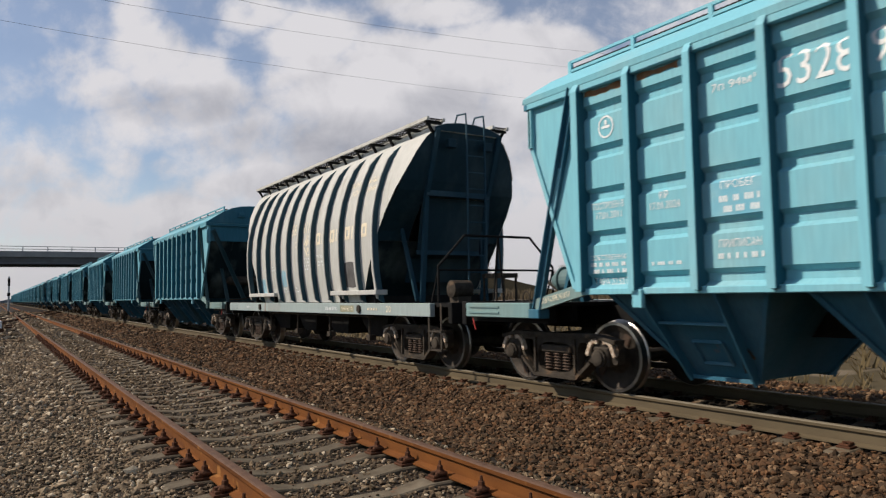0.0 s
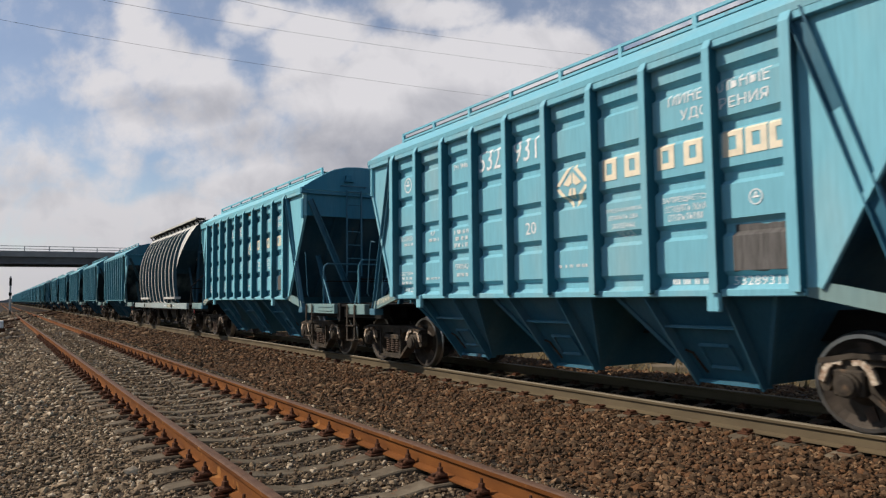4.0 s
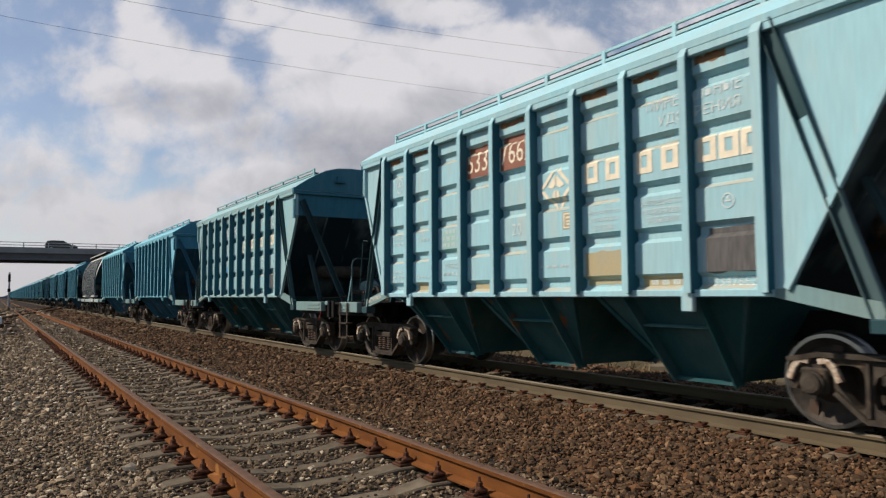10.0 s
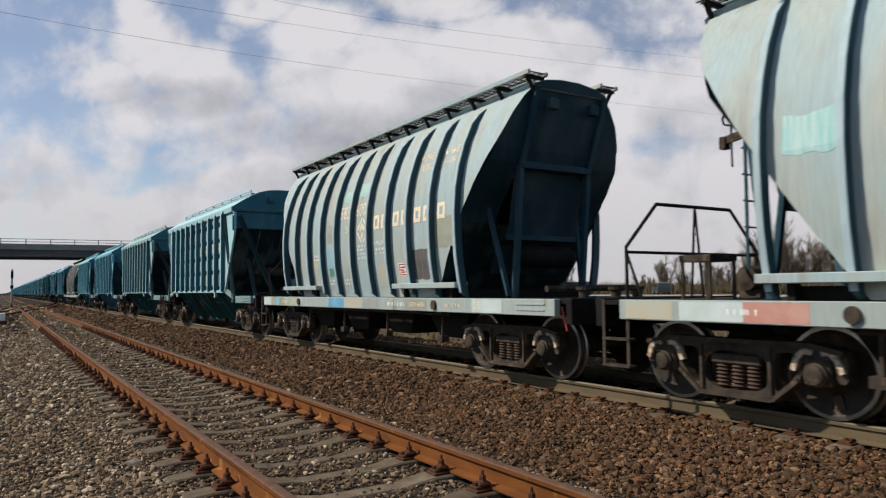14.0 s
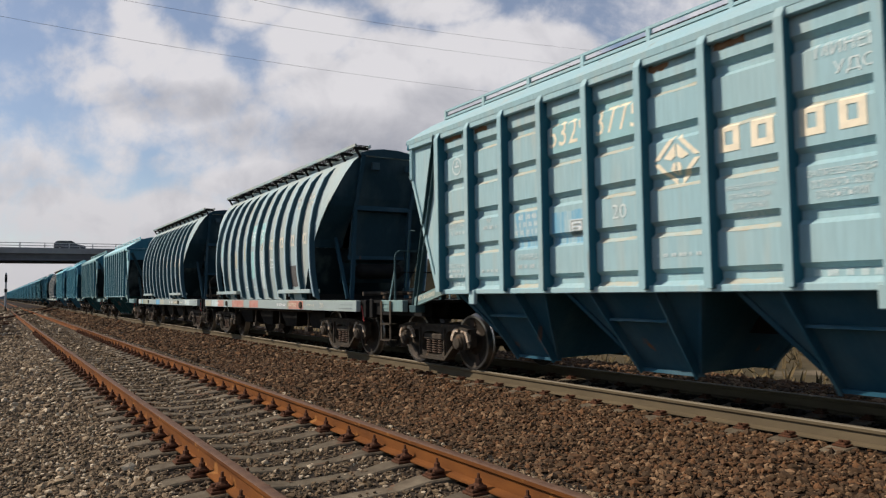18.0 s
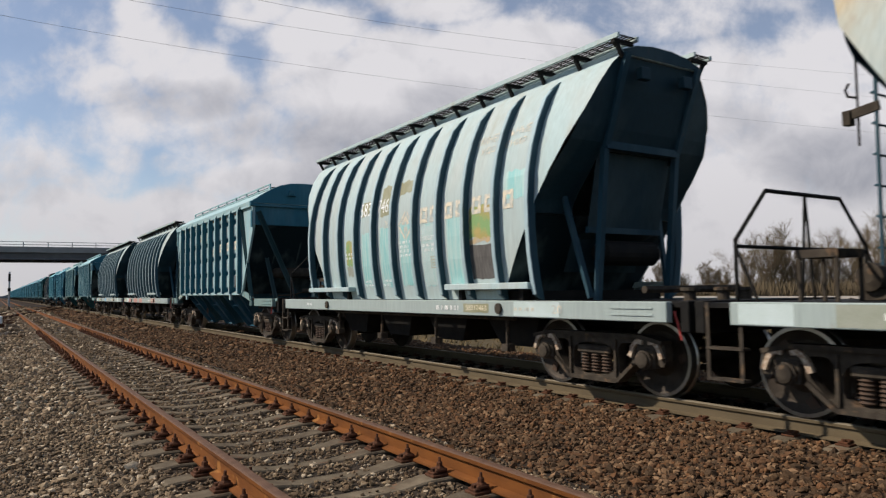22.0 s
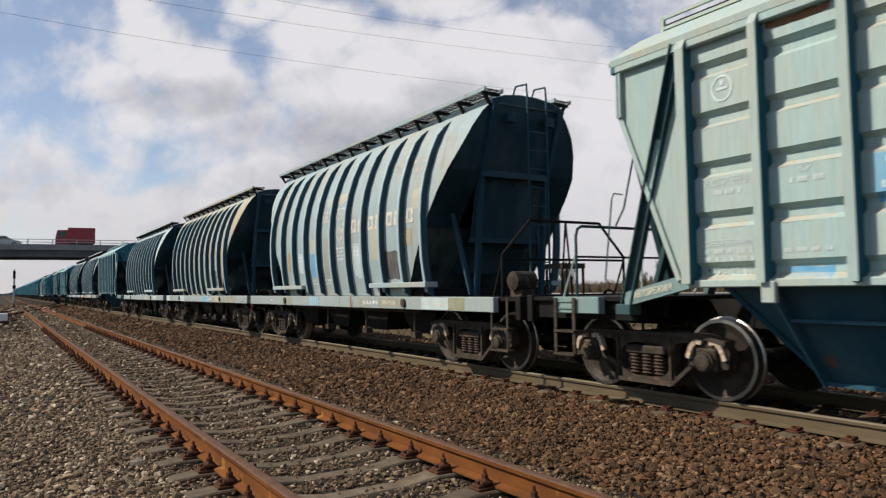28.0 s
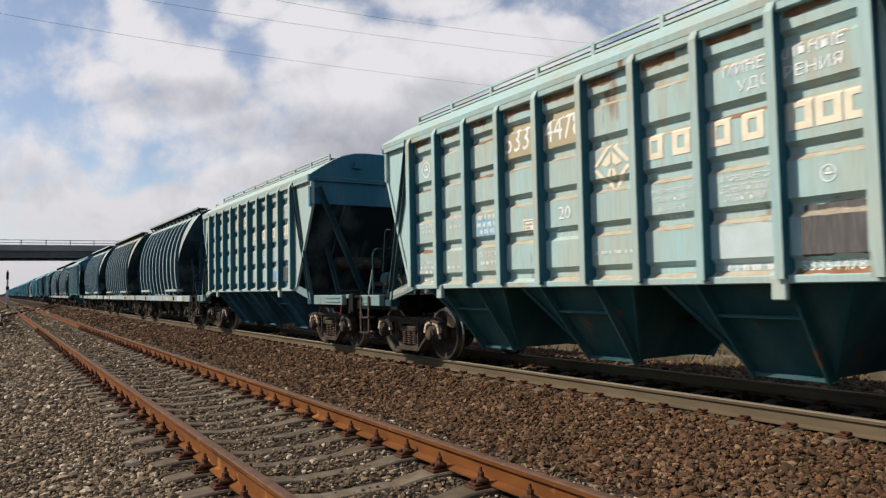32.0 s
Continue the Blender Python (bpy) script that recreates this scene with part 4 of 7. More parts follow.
    for s, y0 in ((-1, 5.86), (1, 5.30)):
        for y in (y0, y0 + 0.36):
            bm = bmesh.new()
            bar(bm, (s * 1.57, y, 0.42), (s * 1.57, y, 1.12), 0.055, 0.018)
            add("step_hanger", bm, "bogie")
        for z in (0.42, 0.70):
            bm = bmesh.new()
            box(bm, s * 1.44, s * 1.60, y0 - 0.02, y0 + 0.38, z, z + 0.025)
            add("tread", bm, "bogie")
    # the other end: air reservoir, brake cylinder, lever
    bm = bmesh.new()
    lathe(bm, [(-0.68, 0.02), (-0.64, 0.10), (-0.55, 0.15), (0.55, 0.15), (0.64, 0.10), (0.68, 0.02)], (-0.15, -4.62, 1.84), "x", 18)
    for x in (-0.35, 0.5):
        box(bm, x - 0.03, x + 0.03, -4.75, -4.15, 1.66, 1.72)
    add("air_reservoir", bm, "bogie")
    # brake cylinder along the wagon on its stand, push rod, lever, hook and hand loop
    bm = bmesh.new()
    lathe(bm, [(-5.44, 0.05), (-5.45, 0.14), (-5.50, 0.17), (-5.84, 0.17), (-5.845, 0.20), (-5.885, 0.20), (-5.89, 0.165), (-6.02, 0.12), (-6.09, 0.085), (-6.10, 0.045), (-6.14, 0.04)], (0.2, 0, 1.44), "y", 20)
    add("brake_cylinder", bm, "cylinder")
    for y in (-5.60, -5.82):
        bm = bmesh.new()
        box(bm, 0.06, 0.34, y - 0.03, y + 0.03, 1.12, 1.29)
        add("cylinder_stand", bm, "plate")
    bm = bmesh.new()
    rod(bm, [(-0.12, -5.38, 1.345), (-0.12, -6.16, 1.335)], 0.045, 10)
    add("push_rod", bm, "bogie")
    bm = bmesh.new()
    bar(bm, (-0.02, -5.98, 1.25), (-0.02, -6.30, 1.33), 0.10, 0.035)
    bar(bm, (-0.02, -6.30, 1.33), (-0.02, -6.52, 1.43), 0.08, 0.035)
    add("brake_lever", bm, "bogie")
    bm = bmesh.new()
    rod(bm, [(-0.9, -5.35, 1.20), (-0.45, -5.45, 1.22), (-0.12, -5.55, 1.30)], 0.02)
    add("lever_rod", bm, "bogie")
    bm = bmesh.new()
    for p, q in (((-6.50, 1.43), (-6.60, 1.44)), ((-6.60, 1.44), (-6.68, 1.34)), ((-6.68, 1.34), (-6.72, 1.14))):
        bar(bm, (0.0, *p), (0.0, *q), 0.035, 0.06)
    add("hook_bracket", bm, "bogie")
    bm = bmesh.new()
    ring = [(0.3, -6.72 + 0.10 * math.cos(math.pi * k / 6), 1.12 + 0.17 * math.sin(math.pi * k / 6)) for k in range(7)]
    rod(bm, ring, 0.013)
    add("hand_loop", bm, "bogie")
    bm = bmesh.new()
    box(bm, -1.47, -1.40, -6.93, -6.78, 1.06, 1.14, 0.01)
    add("end_bracket", bm, "plate")
    for s in (-1, 1):
        bm = bmesh.new()
        rod(bm, [(s * 1.49, -6.66, 1.03), (s * 1.50, -6.52, 0.74)], 0.010)
        add("release_rod", bm, "red")
    # pipe loops and small gear under the frame
    bm = bmesh.new()
    rod(bm, [(0.35, -6.95, 0.9), (0.35, -7.1, 0.72), (0.3, -7.25, 0.66), (0.2, -7.3, 0.8)], 0.03)
    add("air_hose", bm, "black")
    bm = bmesh.new()
    rod(bm, [(-0.35, 6.95, 0.9), (-0.35, 7.1, 0.72), (-0.3, 7.25, 0.66)], 0.03)
    add("air_hose", bm, "black")
    return kit


def hopper_foot(z):
    """Where the sloping end of the hopper meets the side at height z."""
    return 3.26 + 0.74 * (z - 1.20) / 1.0


def kit_barrel():
    """The parts of a round-sided hopper wagon with a platform at its +y end."""
    kit = []

    def add(name, bm, role, owner="", label=""):
        true_size(bm, "round")
        kit.append((name, mesh_of(name, bm, M["black"]), role, owner, label))

    zs = [1.13, 1.28] + BARREL_BREAKS[1:]
    fine = []
    for a, b in zip(zs, zs[1:]):
        fine += [a, (a + b) / 2]
    fine.append(zs[-1])
    for s in (-1, 1):
        bm = bmesh.new()
        rows = []
        for z in fine:
            x, y = round_side(z), min(barrel_end(z), hopper_foot(z))
            rows.append([bm.verts.new((s * x, y * (2 * i / 12 - 1), z)) for i in range(13)])
        for a, b in zip(rows, rows[1:]):
            for i in range(12):
                bm.faces.new((a[i], a[i + 1], b[i + 1], b[i])).smooth = True
        add("side_sheet", bm, "paint")
        for i in range(11):
            y = -4.1 + 0.82 * i
            bm = bmesh.new()
            path = [(round_side(z), z) for z in fine if z < 4.15]
            k = len(path)
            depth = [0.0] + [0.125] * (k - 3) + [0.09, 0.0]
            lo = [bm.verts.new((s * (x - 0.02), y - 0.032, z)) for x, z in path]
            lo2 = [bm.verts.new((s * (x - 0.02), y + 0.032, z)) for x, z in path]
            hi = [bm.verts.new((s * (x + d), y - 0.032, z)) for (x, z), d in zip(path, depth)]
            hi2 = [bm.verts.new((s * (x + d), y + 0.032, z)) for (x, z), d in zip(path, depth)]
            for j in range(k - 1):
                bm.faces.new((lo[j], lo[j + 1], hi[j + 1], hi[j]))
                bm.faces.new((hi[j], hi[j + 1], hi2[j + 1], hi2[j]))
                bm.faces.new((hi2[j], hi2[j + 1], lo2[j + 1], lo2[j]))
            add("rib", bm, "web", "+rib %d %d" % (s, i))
            bm = bmesh.new()
            rows = [[bm.verts.new((s * (x + d + q), y + w, z)) for w, q in ((-0.036, -0.012), (-0.036, 0.008), (0.036, 0.008), (0.036, -0.012))] for (x, z), d in list(zip(path, depth))[1:-1]]
            for p, q in zip(rows, rows[1:]):
                for c in range(4):
                    bm.faces.new((p[c], p[(c + 1) % 4], q[(c + 1) % 4], q[c]))
            add("rib_cap", bm, "post", "rib %d %d" % (s, i))
        bm = bmesh.new()
        box(bm, s * 1.47, s * 1.58, -6.40, 6.10, 0.90, 1.12, 0.008)
        for z in (0.965, 1.04):
            box(bm, s * 1.57, s * 1.592, -6.2, -5.55, z, z + 0.018)
        add("side_sill", bm, "sill")
        for y0, y1 in ((-4.05, -1.85), (1.95, 4.2)):
            bm = bmesh.new()
            box(bm, s * 1.40, s * 1.68, y0, y1, 1.275, 1.365, 0.008)
            add("side_board", bm, "paint")
            for y in (y0 + 0.3, y1 - 0.3):
                bm = bmesh.new()
                box(bm, s * 1.42, s * 1.55, y - 0.04, y + 0.04, 1.1, 1.28)
                add("board_bracket", bm, "black")
        # wide funnels with doors, hung gear
        bm = bmesh.new()
        for y in (-3.1, -1.0, 1.1, 3.2):
            rod(bm, [(s * 1.30, y, 0.92), (s * 1.30, y, 0.48)], 0.03)
            box(bm, s * 1.2, s * 1.36, y - 0.06, y + 0.10, 0.40, 0.50)
        rod(bm, [(s * 1.30, -3.3, 0.86), (s * 1.30, 3.4, 0.86)], 0.03)
        add("door_gear", bm, "bogie")
    for e in (-1, 1):
        # wings beside a recessed middle, and a plain sheet above it
        for side in (-1, 1):
            bm = bmesh.new()
            last = None
            for z in [q for q in fine if q > 2.25]:
                y = e * (barrel_end(z) - 0.02)
                row = [bm.verts.new((side * min(0.80, round_side(z)), y, z)), bm.verts.new((side * (round_side(z) - 0.01), y, z))]
                if last:
                    bm.faces.new((last[0], last[1], row[1], row[0]))
                last = row
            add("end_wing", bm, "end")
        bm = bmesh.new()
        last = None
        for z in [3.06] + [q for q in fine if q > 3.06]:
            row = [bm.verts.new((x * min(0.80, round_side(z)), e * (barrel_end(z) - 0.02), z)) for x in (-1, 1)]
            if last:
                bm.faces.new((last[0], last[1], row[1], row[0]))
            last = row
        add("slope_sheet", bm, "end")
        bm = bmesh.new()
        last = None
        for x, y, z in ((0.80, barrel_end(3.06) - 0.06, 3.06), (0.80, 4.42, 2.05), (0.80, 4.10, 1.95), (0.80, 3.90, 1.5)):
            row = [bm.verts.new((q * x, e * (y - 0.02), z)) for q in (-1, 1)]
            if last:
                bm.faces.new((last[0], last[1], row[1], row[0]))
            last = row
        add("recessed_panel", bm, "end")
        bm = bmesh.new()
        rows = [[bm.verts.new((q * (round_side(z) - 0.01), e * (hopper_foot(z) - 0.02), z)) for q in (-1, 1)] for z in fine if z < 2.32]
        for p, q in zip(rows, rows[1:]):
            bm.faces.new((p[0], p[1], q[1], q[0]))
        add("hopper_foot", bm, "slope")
        bm = bmesh.new()
        prism(bm, [(-0.82, 4.21), (-0.82, 4.26), (-0.54, 4.34), (-0.2, 4.38), (0.2, 4.38), (0.54, 4.34), (0.82, 4.26), (0.82, 4.21)], "y", e * 5.2, e * 5.215)
        add("roof_end", bm, "end")
        for s in (-1, 1):
            bm = bmesh.new()
            bar(bm, (s * 0.78, e * 5.25, 4.22), (s * 0.78, e * 4.80, 3.12), 0.07, 0.10, up=(1, 0, 0))
            bar(bm, (s * 0.78, e * 4.78, 3.16), (s * 0.78, e * 4.56, 1.12), 0.09, 0.09)
            add("end_post", bm, "trim")
            bm = bmesh.new()
            bar(bm, (s * 1.05, e * 4.15, 2.6), (s * 0.86, e * 4.5, 1.15), 0.08, 0.06, up=(0, 1, 0))
            add("end_brace", bm, "trim")
            bm = bmesh.new()
            box(bm, s * 0.46 - 0.10, s * 0.46 + 0.10, e * 5.19, e * 5.30, 3.90, 4.06, 0.01)
            add("lifting_lug", bm, "end")
        bm = bmesh.new()
        bar(bm, (-0.80, e * 4.80, 3.12), (0.80, e * 4.80, 3.12), 0.08, 0.10)
        add("end_beam", bm, "trim")
        bm = bmesh.new()
        bar(bm, (-0.80, e * 4.40, 2.05), (0.80, e * 4.40, 2.05), 0.06, 0.08)
        add("lower_beam", bm, "trim")
        bm = bmesh.new()
        box(bm, -1.46, 1.46, e * 3.9, e * 6.62, 1.06, 1.11)
        add("platform", bm, "black")
        bm = bmesh.new()
        box(bm, -1.46, 1.46, e * 6.50, e * 6.62, 0.80, 1.13, 0.01)
        add("headstock", bm, "black")
        for x in (-0.8, 0.8):
            bm = bmesh.new()
            box(bm, x - 0.05, x + 0.05, e * 4.0, e * 6.5, 0.86, 1.06)
            add("floor_beam", bm, "black")
        bm = bmesh.new()
        box(bm, -0.14, 0.14, e * 6.55, e * 6.72, 0.80, 1.06, 0.02)
        box(bm, -0.09, 0.09, e * 6.65, e * 6.95, 0.86, 1.02, 0.03)
        add("coupler", bm, "black")
    bm = bmesh.new()
    half = [(-0.83, 4.20), (-0.83, 4.27), (-0.55, 4.35), (-0.2, 4.39)]
    prism(bm, half + [(-x, z) for x, z in half[::-1]], "y", -5.2, 5.2)
    add("roof", bm, "paint")
    bm = bmesh.new()
    box(bm, -0.17, 0.17, -6.5, 6.5, 0.74, 1.06)
    box(bm, -1.40, 1.40, -3.9, 3.9, 1.10, 1.25)
    add("centre_sill", bm, "black")
    for y in (-2.9, -0.97, 0.97, 2.9):
        bm = bmesh.new()
        top = [(-1.1, y - 0.85, 1.12), (1.1, y - 0.85, 1.12), (1.1, y + 0.85, 1.12), (-1.1, y + 0.85, 1.12)]
        low = [(-0.95, y - 0.4, 0.45), (0.95, y - 0.4, 0.45), (0.95, y + 0.4, 0.45), (-0.95, y + 0.4, 0.45)]
        a, b = [bm.verts.new(p) for p in top], [bm.verts.new(p) for p in low]
        for i in range(4):
            bm.faces.new((a[i], a[(i + 1) % 4], b[(i + 1) % 4], b[i]))
        bm.faces.new(b[::-1])
        add("funnel", bm, "black")
    for s in (-1, 1):
        walk_name = "roof_walkway %d" % s
        bm = bmesh.new()
        box(bm, s * 1.04, s * 0.99, -5.3, 5.25, 4.36, 4.42)
        box(bm, s * 0.66, s * 0.61, -5.3, 5.25, 4.36, 4.42)
        add("roof_walkway", bm, "paint", "+" + walk_name)
        bm = bmesh.new()
        for x in (0.95, 0.88, 0.82, 0.75, 0.69):
            box(bm, s * x - 0.006, s * x + 0.006, -5.3, 5.25, 4.385, 4.40)
        for i in range(70):
            y = -5.28 + 10.5 * i / 69
            box(bm, s * 1.00, s * 0.64, y - 0.007, y + 0.007, 4.388, 4.402)
        add("walkway_grating", bm, "black", walk_name)
        for i in range(14):
            bm = bmesh.new()
            y = -5.2 + 10.35 * i / 13
            box(bm, s * 1.03, s * 0.63, y - 0.03, y + 0.03, 4.32, 4.37)
            bar(bm, (s * 0.97, y, 4.34), (s * 0.84, y, 4.16), 0.05, 0.05)
            add("walkway_bracket", bm, "black", walk_name)
    # platform end: tall cross rail with cut corners, stand, ladder, steps
    Y = 6.12
    bm = bmesh.new()
    rod(bm, [(-1.40, Y, 1.12), (-1.40, Y, 1.72), (-0.80, Y, 2.24), (0.80, Y, 2.24), (1.40, Y, 1.72), (1.40, Y, 1.12)], 0.024)
    add("handrail", bm, "black")
    bm = bmesh.new()
    rod(bm, [(-1.40, Y, 1.66), (1.40, Y, 1.66)], 0.02)
    add("middle_rail", bm, "black")
    for x, k in ((-0.12, 0.0), (0.14, 0.0)):
        bm = bmesh.new()
        rod(bm, [(x, Y, 1.12), (k, Y, 2.24)], 0.018)
        add("stanchion", bm, "black")
    for s in (-1, 1):
        bm = bmesh.new()
        rod(bm, [(s * 1.40, Y - 0.24, 1.12), (s * 1.40, Y, 1.66)], 0.018)
        add("rail_brace", bm, "black")
    for x in (-0.65, -0.15):
        for y in (5.45, 5.85):
            bm = bmesh.new()
            bar(bm, (x, y, 1.1), (x, y, 1.60), 0.035, 0.035)
            add("stand_leg", bm, "bogie")
    bm = bmesh.new()
    box(bm, -0.68, -0.12, 5.42, 5.88, 1.54, 1.62)
    add("brake_stand", bm, "bogie")
    bm = bmesh.new()
    lathe(bm, [(-0.25, 0.06), (-0.22, 0.15), (0.22, 0.15), (0.25, 0.06)], (0.55, 5.6, 1.35), "x", 16)
    box(bm, 0.4, 0.7, 5.45, 5.75, 1.1, 1.22)
    add("brake_cylinder", bm, "bogie")
    bm = bmesh.new()
    for i in range(16):
        a, b = 2 * math.pi * i / 16, 2 * math.pi * (i + 1) / 16
        bar(bm, (-1.54, 5.62 + 0.17 * math.cos(a), 1.02 + 0.17 * math.sin(a)), (-1.54, 5.62 + 0.17 * math.cos(b), 1.02 + 0.17 * math.sin(b)), 0.018, sides=6)
    for i in range(3):
        a = 2 * math.pi * i / 3
        bar(bm, (-1.54, 5.62, 1.02), (-1.54, 5.62 + 0.17 * math.cos(a), 1.02 + 0.17 * math.sin(a)), 0.012, sides=6)
    add("brake_wheel", bm, "brake_wheel")
    bm = bmesh.new()
    for x in (-0.25, 0.2):
        bar(bm, (x, 5.42, 1.12), (x, 5.42, 4.32), 0.03)
        rod(bm, [(x, 5.42, 4.30), (x, 5.40, 4.52), (x, 5.1, 4.55), (x, 5.0, 4.38)], 0.018)
    add("ladder", bm, "trim")
    for i in range(10):
        bm = bmesh.new()
        bar(bm, (-0.25, 5.42, 1.35 + 0.3 * i), (0.2, 5.42, 1.35 + 0.3 * i), 0.012, sides=6)
        add("rung", bm, "trim", "ladder")
    # a short ladder under the overhang and a hatch rod on a bracket, on wagons with their platform in front
    bm = bmesh.new()
    for x in (-0.25, 0.2):
        bar(bm, (x, 5.18, 1.45), (x, 5.16, 3.9), 0.03)
    add("short_ladder", bm, "trim")
    for i in range(7):
        bm = bmesh.new()
        rod(bm, [(-0.25, 5.18, 1.62 + 0.3 * i), (-0.24, 5.22, 1.62 + 0.3 * i), (0.19, 5.22, 1.62 + 0.3 * i), (0.2, 5.18, 1.62 + 0.3 * i)], 0.012)
        add("short_rung", bm, "trim", "short_ladder")
    bm = bmesh.new()
    bar(bm, (-0.25, 5.14, 2.98), (-0.25, 5.42, 2.94), 0.05, 0.09)
    box(bm, -0.30, -0.18, 5.42, 5.50, 2.84, 2.98)
    add("rod_bracket", bm, "bogie")
    bm = bmesh.new()
    rod(bm, [(-0.24, 5.36, 2.62), (-0.24, 5.36, 4.35)], 0.014)
    rod(bm, [(-0.24, 5.37, 3.10), (-0.24, 5.46, 3.13), (-0.24, 5.48, 3.20), (-0.24, 5.44, 3.26)], 0.014)
    add("hatch_rod", bm, "black")
    for s in (-1, 1):
        for y in (6.0, 6.40):
            bm = bmesh.new()
            bar(bm, (s * 1.54, y, 0.36), (s * 1.54, y, 1.12), 0.045, 0.016)
            add("step_hanger", bm, "bogie")
        for z in (0.36, 0.66):
            bm = bmesh.new()
            box(bm, s * 1.42, s * 1.56, 5.98, 6.42, z, z + 0.025)
            add("tread", bm, "bogie")
    bm = bmesh.new()
    lathe(bm, [(-0.7, 0.03), (-0.66, 0.11), (-0.56, 0.17), (0.56, 0.17), (0.66, 0.11), (0.7, 0.03)], (0.1, -4.35, 1.75), "x", 18)
    add("air_reservoir", bm, "black")
    bm = bmesh.new()
    rod(bm, [(-1.46, -6.42, 1.02), (-1.44, -6.5, 0.72)], 0.014)
    add("release_rod", bm, "red")
    bm = bmesh.new()
    for x in (-0.6, 0.1, 0.6):
        lathe(bm, [(1.1, 0.08), (1.22, 0.08), (1.23, 0.12), (1.27, 0.12)], (x, -6.0, 0), "z", 12)
    rod(bm, [(-1.0, -5.6, 1.25), (0.9, -5.7, 1.25)], 0.05)
    add("brake_gear", bm, "bogie")
    return kit


def kit_bogie():
    """A two-axle freight bogie round its own pivot: (name, mesh, material)."""
    kit = []

    def add(name, bm, mats):
        kit.append((name, mesh_of(name, bm, mats)))

    for s in (-1, 1):
        bm = bmesh.new()
        outline = softened([(-1.22, 0.60), (-1.17, 0.72), (-0.86, 0.775), (0.86, 0.775), (1.17, 0.72), (1.22, 0.60), (1.20, 0.40), (1.11, 0.40), (1.09, 0.60), (0.76, 0.60), (0.74, 0.42), (0.68, 0.36), (0.46, 0.14), (-0.46, 0.14), (-0.68, 0.36), (-0.74, 0.42), (-0.76, 0.60), (-1.09, 0.60), (-1.11, 0.40), (-1.20, 0.40)], 1)
        holes = [softened([(-0.39, 0.22), (0.39, 0.22), (0.37, 0.64), (-0.37, 0.64)])]
        for e in (-1, 1):
            holes.append(softened([(e * 0.455, 0.665), (e * 0.76, 0.665), (e * 0.71, 0.46), (e * 0.53, 0.26), (e * 0.455, 0.26)]))
        pierced(bm, outline, holes, s * 0.96, s * 1.09)
        bar(bm, (s * 1.04, -0.90, 0.755), (s * 1.04, 0.90, 0.755), 0.20, 0.05)
        for e in (-1, 1):
            bar(bm, (s * 1.04, e * 0.88, 0.752), (s * 1.04, e * 1.19, 0.69), 0.20, 0.05)
        bar(bm, (s * 1.04, -0.44, 0.165), (s * 1.04, 0.44, 0.165), 0.19, 0.05)
        for e in (-1, 1):
            bar(bm, (s * 1.04, e * 0.72, 0.40), (s * 1.04, e * 0.44, 0.165), 0.19, 0.045)
            bar(bm, (s * 1.04, e * 0.42, 0.20), (s * 1.04, e * 0.42, 0.70), 0.17, 0.035, up=(0, 1, 0))
        add("side_frame", bm, M["bogie"])
        for e in (-1, 1):
            for k in (-1, 1):
                bm = bmesh.new()
                y = e * 0.925
                arch = [(y + k * 0.05, 0.685), (y + k * 0.13, 0.70), (y + k * 0.20, 0.63), (y + k * 0.25, 0.50)]
                for (y0, z0), (y1, z1) in zip(arch, arch[1:]):
                    bar(bm, (s * 1.10, y0, z0), (s * 1.10, y1, z1), 0.055, 0.062, up=(1, 0, 0))
                add("jaw_rim", bm, M["boxmark"])
        for e in (-1, 1):
            bm = bmesh.new()
            box(bm, s * 0.93, s * 1.12, e * 0.925 - 0.14, e * 0.925 + 0.14, 0.36, 0.62, 0.02)
            lathe(bm, [(s * 1.10, 0.12), (s * 1.165, 0.12), (s * 1.17, 0.10), (s * 1.20, 0.095), (s * 1.21, 0.06)], (0, e * 0.925, 0.475), "x", 16)
            add("axle_box", bm, M["bogie"])
        for y in (-0.19, 0.0, 0.19):
            bm = bmesh.new()
            prof = []
            for i in range(13):
                prof.append((0.24 + 0.25 * i / 12, 0.082 if i % 2 else 0.058))
            lathe(bm, prof, (s * 1.02, y, 0), "z", 12)
            add("spring", bm, M["spring"])
        bm = bmesh.new()
        box(bm, s * 0.88, s * 1.10, -0.31, 0.31, 0.49, 0.60, 0.02)
        add("bolster_end", bm, M["bogie"])
    bm = bmesh.new()
    box(bm, -0.95, 0.95, -0.22, 0.22, 0.50, 0.78, 0.02)
    for e in (-1, 1):
        box(bm, -0.75, 0.75, e * 0.42 - 0.05, e * 0.42 + 0.05, 0.33, 0.43)
        for s in (-1, 1):
            box(bm, s * 0.74, s * 0.84, e * 0.40, e * 0.46, 0.3, 0.62)
    lathe(bm, [(0.76, 0.2), (0.86, 0.2)], (0, 0, 0), "z", 16)
    wheel = bmesh.new()
    for s in (-1, 1):
        prof = [(0.715, 0.10), (0.715, 0.42), (0.712, 0.495), (0.725, 0.505), (0.742, 0.500), (0.752, 0.480), (0.848, 0.470), (0.850, 0.43), (0.835, 0.405), (0.805, 0.34), (0.795, 0.22), (0.845, 0.14), (0.850, 0.10)]
        which = [0, 0, 1, 1, 1, 1, 1, 0, 0, 0, 0, 0]
        lathe(wheel, [(s * d, r) for d, r in prof], (0, 0, 0), "x", 32, which)
        lathe(wheel, [(s * 0.85, 0.08), (s * 1.05, 0.075)], (0, 0, 0), "x", 12)
